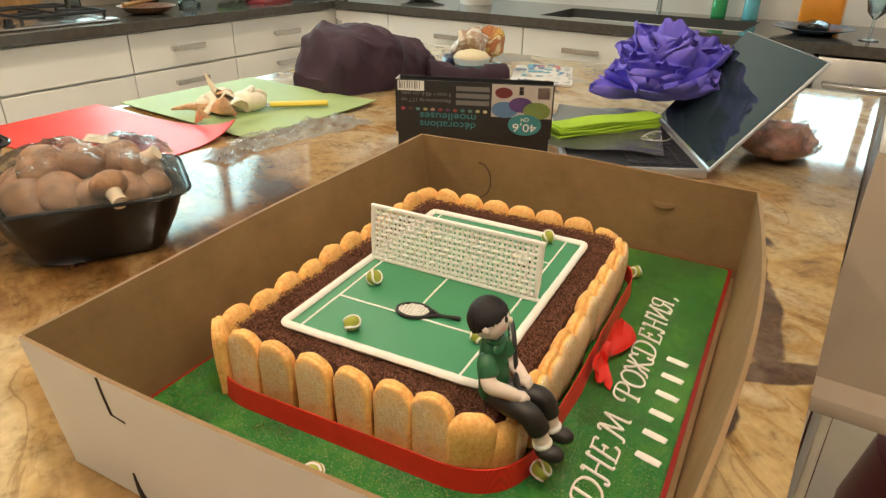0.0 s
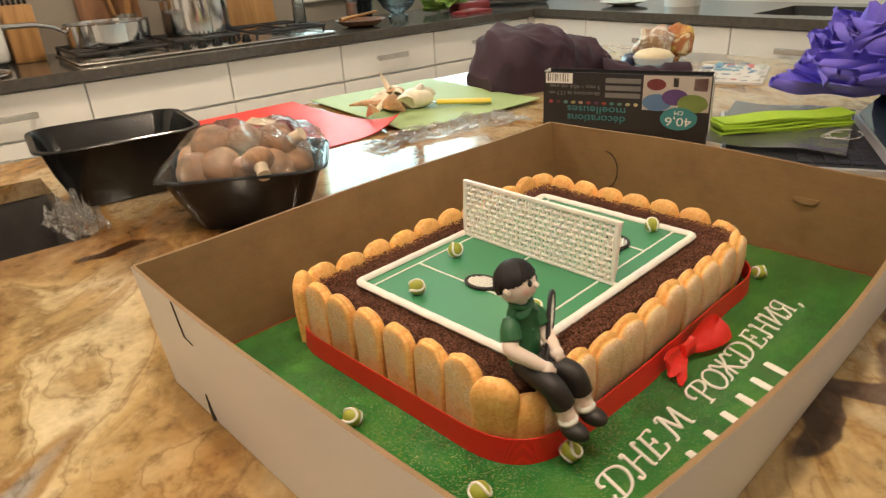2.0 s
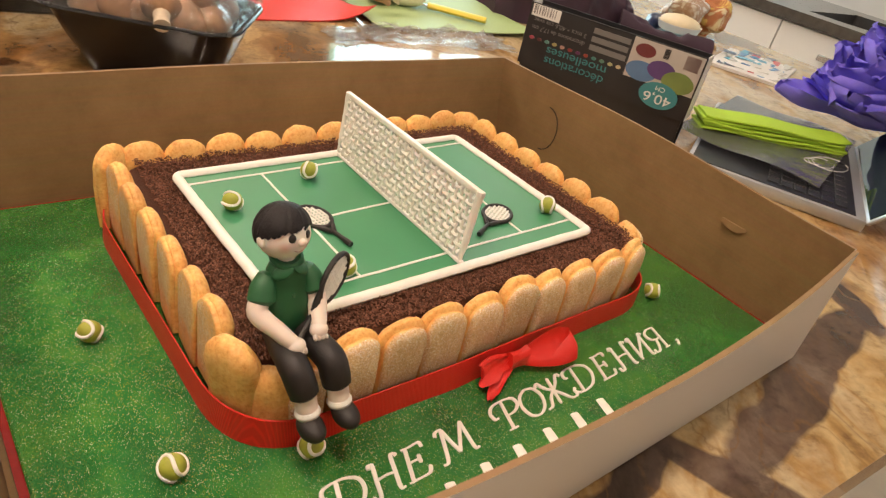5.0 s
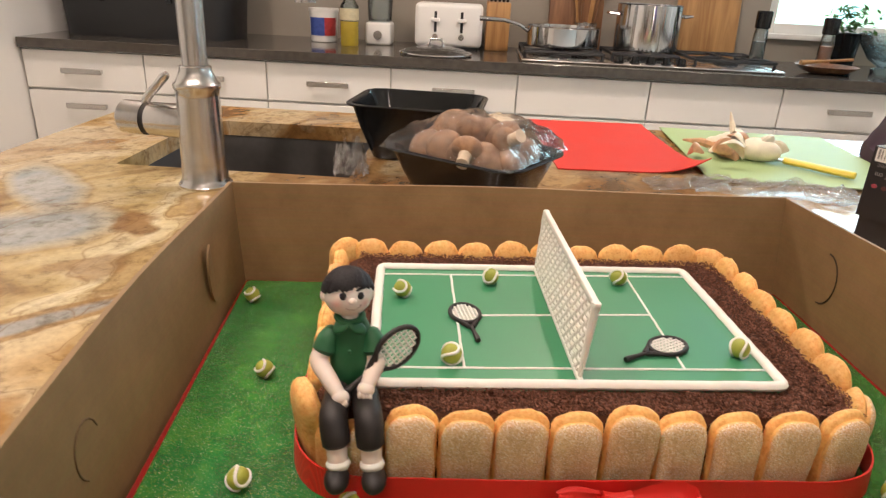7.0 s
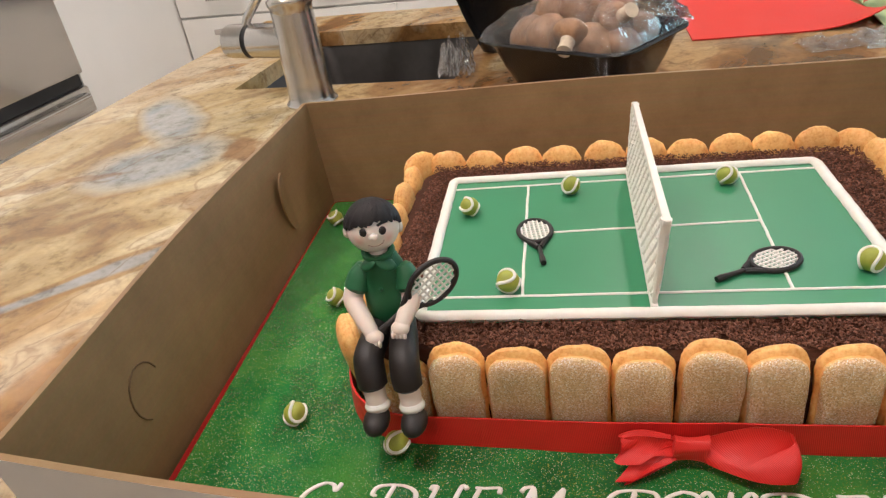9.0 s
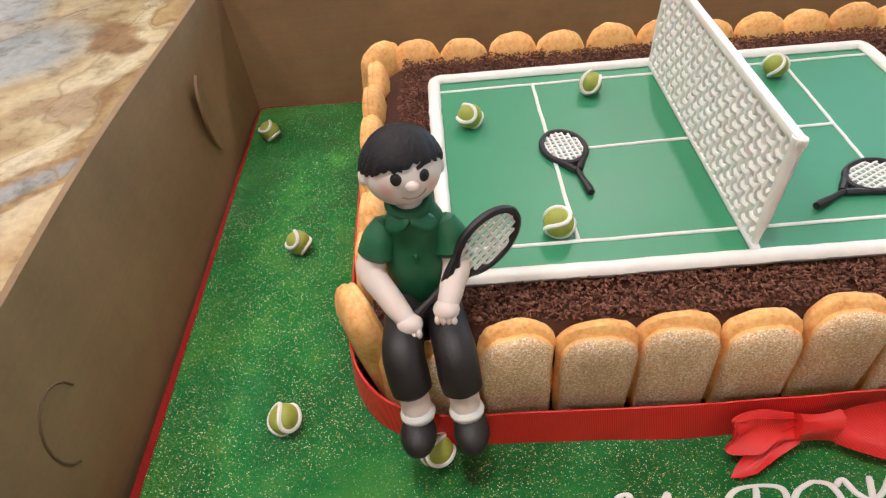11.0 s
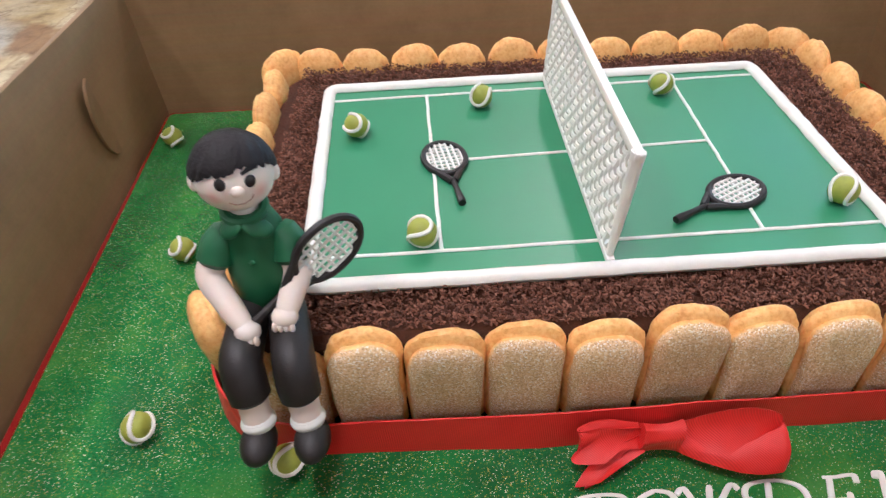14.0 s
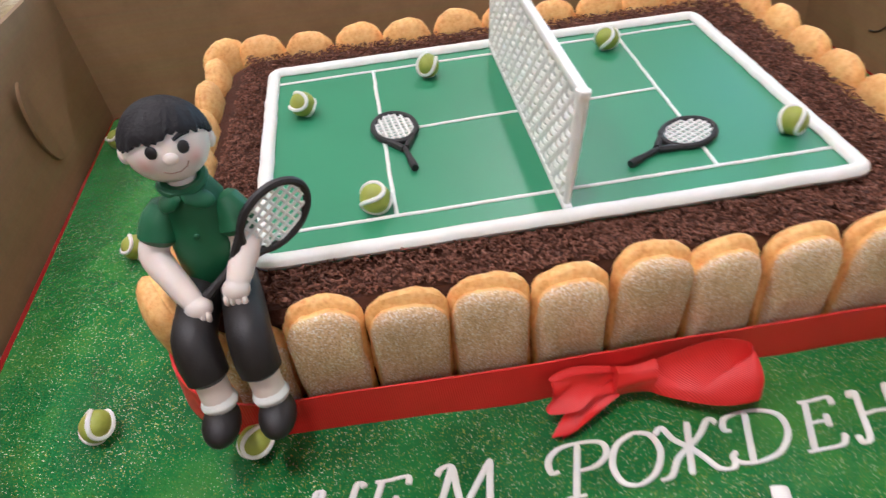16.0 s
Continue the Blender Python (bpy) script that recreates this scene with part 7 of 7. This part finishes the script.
kbk = thing("knife_block", "wooden knife block beside the toaster", "knife block", kp(0.02, 2.82))
part("block", new_box(-0.055, 0.055, -0.07, 0.09, 0, 0.215, 0.006), WOOD, kbk)
for i in range(5):
    part("knife_handle", new_box(-0.042 + 0.019 * i, -0.030 + 0.019 * i, -0.03, -0.005, 0.215, 0.285, 0.003), BLACK_PLASTIC, kbk)
to = thing("toaster", "white long-slot toaster with two levers", "toaster", kp(-0.205, 2.80))
part("shell", new_box(-0.155, 0.155, -0.09, 0.09, 0.010, 0.200, 0.022, 4), LACQUER, to)
part("foot_plate", new_box(-0.14, 0.14, -0.08, 0.08, 0.0, 0.012), BLACK_PLASTIC, to)
for x in (-0.06, 0.06):
    part("slot", new_box(x - 0.006, x + 0.006, -0.0915, -0.089, 0.075, 0.165), IRON, to, "dark lever slot")
    part("lever", new_box(x - 0.020, x + 0.020, -0.108, -0.0905, 0.120, 0.136, 0.004), LACQUER, to)
    part("dial", tube(bmesh.new(), [(x, -0.0895, 0.055), (x, -0.100, 0.055)], 0.013, 18), STEEL, to)
lidp = thing("pot_lid", "glass pot lid with a steel rim lying on the worktop", "pot lid", kp(-0.245, 2.48))
part("glass", lathe(bmesh.new(), [(0.150, 0.006), (0.12, 0.022), (0.06, 0.035), (0.01, 0.038)], 36, cap_start=False), BLUE_GLASS, lidp)
part("rim", tube(bmesh.new(), [(0.152 * math.cos(2 * math.pi * i / 40), 0.152 * math.sin(2 * math.pi * i / 40), 0.006) for i in range(40)], 0.005, 8, True), CHROME, lidp)
part("knob", tube(bmesh.new(), [(-0.03, 0, 0.036), (-0.025, 0, 0.062), (0.025, 0, 0.062), (0.03, 0, 0.036)], 0.006, 8), CHROME, lidp)
bl = thing("food_processor", "small white kitchen appliance with a clear jug", "appliance", kp(-0.535, 2.82))
part("base", new_box(-0.06, 0.06, -0.07, 0.07, 0, 0.10, 0.012, 3), LACQUER, bl)
part("jug", lathe(bmesh.new(), [(0.045, 0.10), (0.055, 0.11), (0.062, 0.24), (0.058, 0.245)], 28), BLUE_GLASS, bl)
part("dial", tube(bmesh.new(), [(0, -0.069, 0.045), (0, -0.084, 0.045)], 0.02, 20), STEEL, bl)
oil = thing("oil_bottle", "clear bottle of golden olive oil", "bottle", kp(-0.655, 2.68))
part("oil", lathe(bmesh.new(), [(0.040, 0.0), (0.042, 0.006), (0.042, 0.105), (0.03, 0.106)], 24), surface("olive_oil", (0.45, 0.33, 0.03), 0.1, 0.2, 20, 0, coat=0.5), oil, "golden oil")
part("glass", lathe(bmesh.new(), [(0.0425, 0.107), (0.042, 0.17), (0.018, 0.205), (0.016, 0.25), (0.014, 0.25)], 24), BLUE_GLASS, oil)
part("label", lathe(bmesh.new(), [(0.0428, 0.11), (0.0428, 0.16)], 24, cap_start=False, cap_end=False), surface("oil_label", (0.62, 0.55, 0.35), 0.5, 0.2, 60, 0), oil)
tub = thing("food_tub", "white plastic tub with a red and blue label", "tub", kp(-0.80, 2.80))
part("tub", lathe(bmesh.new(), [(0.055, 0), (0.060, 0.004), (0.066, 0.135), (0.070, 0.137), (0.070, 0.150), (0.03, 0.152)], 30), LACQUER, tub)
for a0, a1, cc in ((-150, -75, (0.05, 0.09, 0.35)), (-75, -20, (0.5, 0.05, 0.05))):
    bm = bmesh.new()
    loft(bm, [[(r * math.cos(math.radians(a0 + (a1 - a0) * i / 12)), r * math.sin(math.radians(a0 + (a1 - a0) * i / 12)), z) for i in range(13)] for r, z in ((0.0630, 0.03), (0.0655, 0.11))], False, False, False)
    part("label", bm, surface("tub_label", cc, 0.4, 0.3, 60, 0.02), tub)
bb = thing("duffel_bag", "large black bag on the worktop", "bag", kp(-1.55, 2.70))
bm = bmesh.new()
loft(bm, [[(0.42 * (0.92 + 0.08 * f) * math.copysign(abs(math.cos(a)) ** 0.5, math.cos(a)), 0.20 * math.copysign(abs(math.sin(a)) ** 0.6, math.sin(a)) * (1 - 0.25 * f * f) + 0.008 * noise.noise(Vector((math.cos(a) * 3, f * 4, 1))), 0.42 * f)
          for a in [2 * math.pi * i / 40 for i in range(40)]] for f in (0, 0.04, 0.2, 0.4, 0.6, 0.8, 0.95, 1.0)])
part("body", bm, surface("black_nylon", (0.012, 0.012, 0.013), 0.55, 0.3, 20, 0.3, 300, 0.001), bb)
part("handle", tube(bmesh.new(), [(-0.15, -0.2, 0.15), (-0.13, -0.22, 0.33), (0.13, -0.22, 0.33), (0.15, -0.2, 0.15)], 0.012, 8), BLACK_PLASTIC, bb)

def mill(u, v, hgt, tint, lab):
    g = thing("spice_grinder", lab, "spice grinder", kp(u, v), "spice grinders")
    part("jar", lathe(bmesh.new(), [(0.030, 0), (0.032, 0.004), (0.030, hgt * 0.6), (0.026, hgt * 0.68)], 22), BLUE_GLASS, g)
    part("spice", lathe(bmesh.new(), [(0.026, 0.004), (0.026, hgt * 0.45), (0.01, hgt * 0.46)], 18), surface("spice", tint, 0.8, 0.4, 300, 0.3), g)
    part("cap", lathe(bmesh.new(), [(0.028, hgt * 0.68), (0.033, hgt * 0.70), (0.034, hgt * 0.98), (0.030, hgt)], 22), BLACK_PLASTIC, g, "black grinder cap")
mill(1.20, 2.72, 0.235, (0.30, 0.30, 0.28), "tall glass grinder of grey salt with a black cap")
mill(1.49, 2.70, 0.220, (0.55, 0.22, 0.12), "tall glass grinder of pink salt with a black cap")
pl = thing("potted_herb", "small green herb in a dark pot by the window", "potted plant", kp(1.63, 2.82))
part("pot", lathe(bmesh.new(), [(0.045, 0), (0.05, 0.004), (0.062, 0.15), (0.066, 0.155), (0.055, 0.155), (0.04, 0.14)], 26), BLACK_PLASTIC, pl, "dark pot")
rng = random.Random(31)
bm = bmesh.new()
for i in range(120):
    p = Vector((rng.gauss(0, 0.04), rng.gauss(0, 0.04), 0.16 + rng.uniform(0, 0.11)))
    d1 = Vector((rng.uniform(-1, 1), rng.uniform(-1, 1), rng.uniform(-0.3, 0.8))).normalized() * 0.020
    d2 = d1.cross(Vector((rng.uniform(-1, 1), rng.uniform(-1, 1), 1))).normalized() * 0.009
    bm.faces.new([bm.verts.new(q) for q in (p - d1, p + d2, p + d1, p - d2)])
part("leaves", bm, surface("herb_leaf", (0.06, 0.16, 0.03), 0.6, 0.4, 30, 0.1), pl, "small green leaves")
ds = thing("spoon_rest", "carved wooden dish with small things in it", "dish", kp(1.42, 2.52))
part("dish", lathe(bmesh.new(), [(0.05, 0), (0.09, 0.010), (0.125, 0.034), (0.120, 0.034), (0.085, 0.016), (0.03, 0.010)], 30), WOOD_DARK, ds)
part("wooden_spoon", tube(bmesh.new(), [(-0.11, 0, 0.04), (0.0, 0.02, 0.05), (0.12, 0.03, 0.06)], [0.012, 0.006, 0.006], 10), WOOD, ds)
gb = thing("glass_bowl", "large pale blue glass bowl by the window", "bowl", kp(1.72, 2.62))
part("bowl", lathe(bmesh.new(), [(0.05, 0.0), (0.055, 0.02), (0.03, 0.03), (0.075, 0.06), (0.115, 0.12), (0.130, 0.165), (0.126, 0.165), (0.11, 0.12), (0.07, 0.066), (0.01, 0.05)], 36), BLUE_GLASS, gb)
rt = thing("radio", "small red and black radio on the worktop", "radio", kp(2.22, 2.62))
part("body", new_box(-0.12, 0.12, -0.05, 0.05, 0.0, 0.045, 0.012, 3), surface("red_plastic", (0.30, 0.03, 0.03), 0.35, 0.1, 20, 0), rt)
ko = thing("toaster_oven", "black and steel countertop oven in the corner", "toaster oven", kp(2.66, 2.72, -45))
part("shell", new_box(-0.22, 0.22, -0.15, 0.15, 0.01, 0.26, 0.012, 2), STEEL, ko)
part("door", new_box(-0.20, 0.10, -0.156, -0.149, 0.03, 0.24, 0.004), SCREEN, ko, "dark glass door")
part("handle", tube(bmesh.new(), [(-0.18, -0.156, 0.22), (-0.18, -0.18, 0.22), (0.08, -0.18, 0.22), (0.08, -0.156, 0.22)], 0.006, 8), CHROME, ko)

LETTUCE = surface("lettuce_leaf", (0.20, 0.34, 0.06), 0.5, 0.4, 30, 0.2, 200, 0.001)
gr = thing("salad_greens", "loose heap of green lettuce leaves by the window", "lettuce", kp(2.08, 2.66))
for i in range(26):
    bm = bmesh.new()
    rows = []
    for a_ in range(6):
        t = a_ / 5
        hw = 0.045 * math.sin(math.pi * (0.12 + 0.8 * t))
        rows.append([bm.verts.new((0.10 * t, hw * (b_ / 3 - 1), 0.03 * t * t + 0.008 * math.sin(4 * b_ + 5 * t + i))) for b_ in range(7)])
    for r0, r1 in zip(rows, rows[1:]):
        for q in range(6):
            bm.faces.new((r0[q], r0[q + 1], r1[q + 1], r1[q]))
    part("leaf", bm, LETTUCE, gr, "", pose(rng.gauss(0, 0.05), rng.gauss(0, 0.035), 0.012 + 0.0035 * i, rng.uniform(-30, 30), rng.uniform(-45, 10), rng.uniform(0, 360)))
rp = thing("red_packet", "flat dark red packet on the worktop by the window", "packet", kp(2.10, 2.46, 8))
part("pouch", sheet(0.22, 0.10, 0.014, lambda u, v: 0.012 * (1 - u * u) * (1 - v * v)), surface("dark_red_foil", (0.30, 0.03, 0.03), 0.35, 0.3, 30, 0.2), rp)

# worktop under the east window
kt = thing("electric_kettle", "white electric kettle beside the black sink", "kettle", kp(2.78, 1.62))
part("body", lathe(bmesh.new(), [(0.085, 0.0), (0.088, 0.01), (0.078, 0.19), (0.06, 0.215), (0.02, 0.222)], 32), LACQUER, kt)
part("handle", tube(bmesh.new(), [(0, 0.07, 0.18), (0, 0.125, 0.17), (0, 0.125, 0.06), (0, 0.085, 0.04)], 0.011, 10), BLACK_PLASTIC, kt)
plt = thing("dinner_plate", "white plate on the dark worktop", "plate", kp(2.72, 1.93))
part("plate", lathe(bmesh.new(), [(0.06, 0.002), (0.07, 0.006), (0.125, 0.020), (0.127, 0.023), (0.07, 0.011), (0.02, 0.009)], 36), CARD_WHITE, plt)
for u, v, hh, cc, lab in ((3.0, 0.42, 0.20, (0.02, 0.30, 0.10), "green washing-up liquid bottle by the sink"), (3.0, 0.28, 0.18, (0.10, 0.40, 0.50), "blue soap bottle by the sink")):
    so = thing("soap_bottle", lab, "bottle", kp(u, v), "bottles by the sink")
    part("bottle", lathe(bmesh.new(), [(0.030, 0), (0.034, 0.005), (0.034, hh * 0.65), (0.014, hh * 0.82), (0.012, hh * 0.86)], 22), surface("coloured_soap", cc, 0.2, 0.1, 20, 0, coat=0.3), so)
    part("cap", lathe(bmesh.new(), [(0.013, hh * 0.86), (0.013, hh), (0.008, hh)], 16), CARD_WHITE, so)
tp = thing("wall_tap", "steel tap over the black sink", "faucet", kp(3.00, 0.70))
part("spout", tube(bmesh.new(), [(0, 0, 0), (0, 0, 0.24), (-0.04, 0, 0.30), (-0.12, 0, 0.31), (-0.17, 0, 0.27), (-0.17, 0, 0.24)], 0.013, 14), CHROME, tp)
pl2 = thing("serving_plate", "dark blue-rimmed plate with food on the worktop", "plate", kp(2.66, -0.02))
part("plate", lathe(bmesh.new(), [(0.07, 0.002), (0.08, 0.008), (0.15, 0.026), (0.152, 0.029), (0.08, 0.014), (0.02, 0.012)], 36), surface("blue_glaze", (0.10, 0.15, 0.22), 0.2, 0.2, 20, 0), pl2)
part("food", ball(bmesh.new(), (0.0, 0, 0.03), (0.07, 0.06, 0.022), 20, 12, lumps=0.3, freq=30), BLACK_PLASTIC, pl2, "dark food")
orr = thing("orange_container", "orange plastic container on the worktop", "container", kp(2.86, -0.02))
part("body", new_box(-0.06, 0.06, -0.08, 0.08, 0, 0.13, 0.015, 3), surface("orange_plastic", (0.75, 0.27, 0.02), 0.35, 0.1, 20, 0), orr)
wg = thing("wine_glass", "clear wine glass on the worktop", "glass", kp(2.60, -0.22))
part("glass", lathe(bmesh.new(), [(0.035, 0), (0.036, 0.003), (0.006, 0.008), (0.005, 0.075), (0.03, 0.10), (0.040, 0.14), (0.033, 0.19), (0.031, 0.19), (0.037, 0.14), (0.02, 0.10)], 28), BLUE_GLASS, wg)

# ---- beside the island ----
st = thing("white_stand", "tall side table with white top, beige panels and chrome legs", "side table", KITCHEN @ pose(0.44, -0.302, 0))
part("top", new_box(0, 0.42, -0.42, 0.0, 1.045, 1.065, 0.004), CARD_WHITE, st)
BEIGE = surface("beige_panel", (0.44, 0.36, 0.28), 0.4, 0.1, 8, 0.03, 200, 0.0004)
DARK_SIDE = surface("dark_brown_side", (0.060, 0.042, 0.034), 0.4, 0.2, 10, 0.03, 200, 0.0004)
part("front_panel", new_box(0, 0.016, -0.42, 0.0, 0.735, 1.045), BEIGE, st, "beige front panel")
part("side_panel", new_box(0.016, 0.42, -0.016, 0.0, 0.735, 1.045), DARK_SIDE, st, "dark brown side")
part("shelf", new_box(-0.05, 0.42, -0.42, 0.0, 0.710, 0.735, 0.003), BEIGE, st)
for x, y in ((-0.03, -0.03), (0.38, -0.03), (-0.03, -0.39), (0.38, -0.39)):
    part("leg", tube(bmesh.new(), [(x, y, 0.0), (x, y, 0.71)], 0.012, 12), CHROME, st)
part("foot_rail", tube(bmesh.new(), [(-0.03, -0.39, 0.30), (-0.03, -0.03, 0.30)], 0.010, 12), CHROME, st)
solid("paper_sheet", new_box(-0.10, 0.10, -0.14, 0.14, 0, 0.0012), CARD_WHITE, "loose white paper on the side table", "paper", KITCHEN @ pose(0.62, -0.56, 1.0655, 0, 0, 12), smooth=False)
vs = thing("stool", "round crimson padded stool beside the island", "stool", KITCHEN @ pose(0.80, -0.62, 0))
part("seat", lathe(bmesh.new(), [(0.15, 0.02), (0.19, 0.06), (0.20, 0.25), (0.17, 0.42), (0.10, 0.47), (0.02, 0.48)], 36), surface("crimson_leather", (0.16, 0.012, 0.025), 0.35, 0.15, 20, 0.1), vs)
part("foot_ring", tube(bmesh.new(), [(0.15 * math.cos(2 * math.pi * i / 32), 0.15 * math.sin(2 * math.pi * i / 32), 0.012) for i in range(32)], 0.012, 8, True), CHROME, vs)
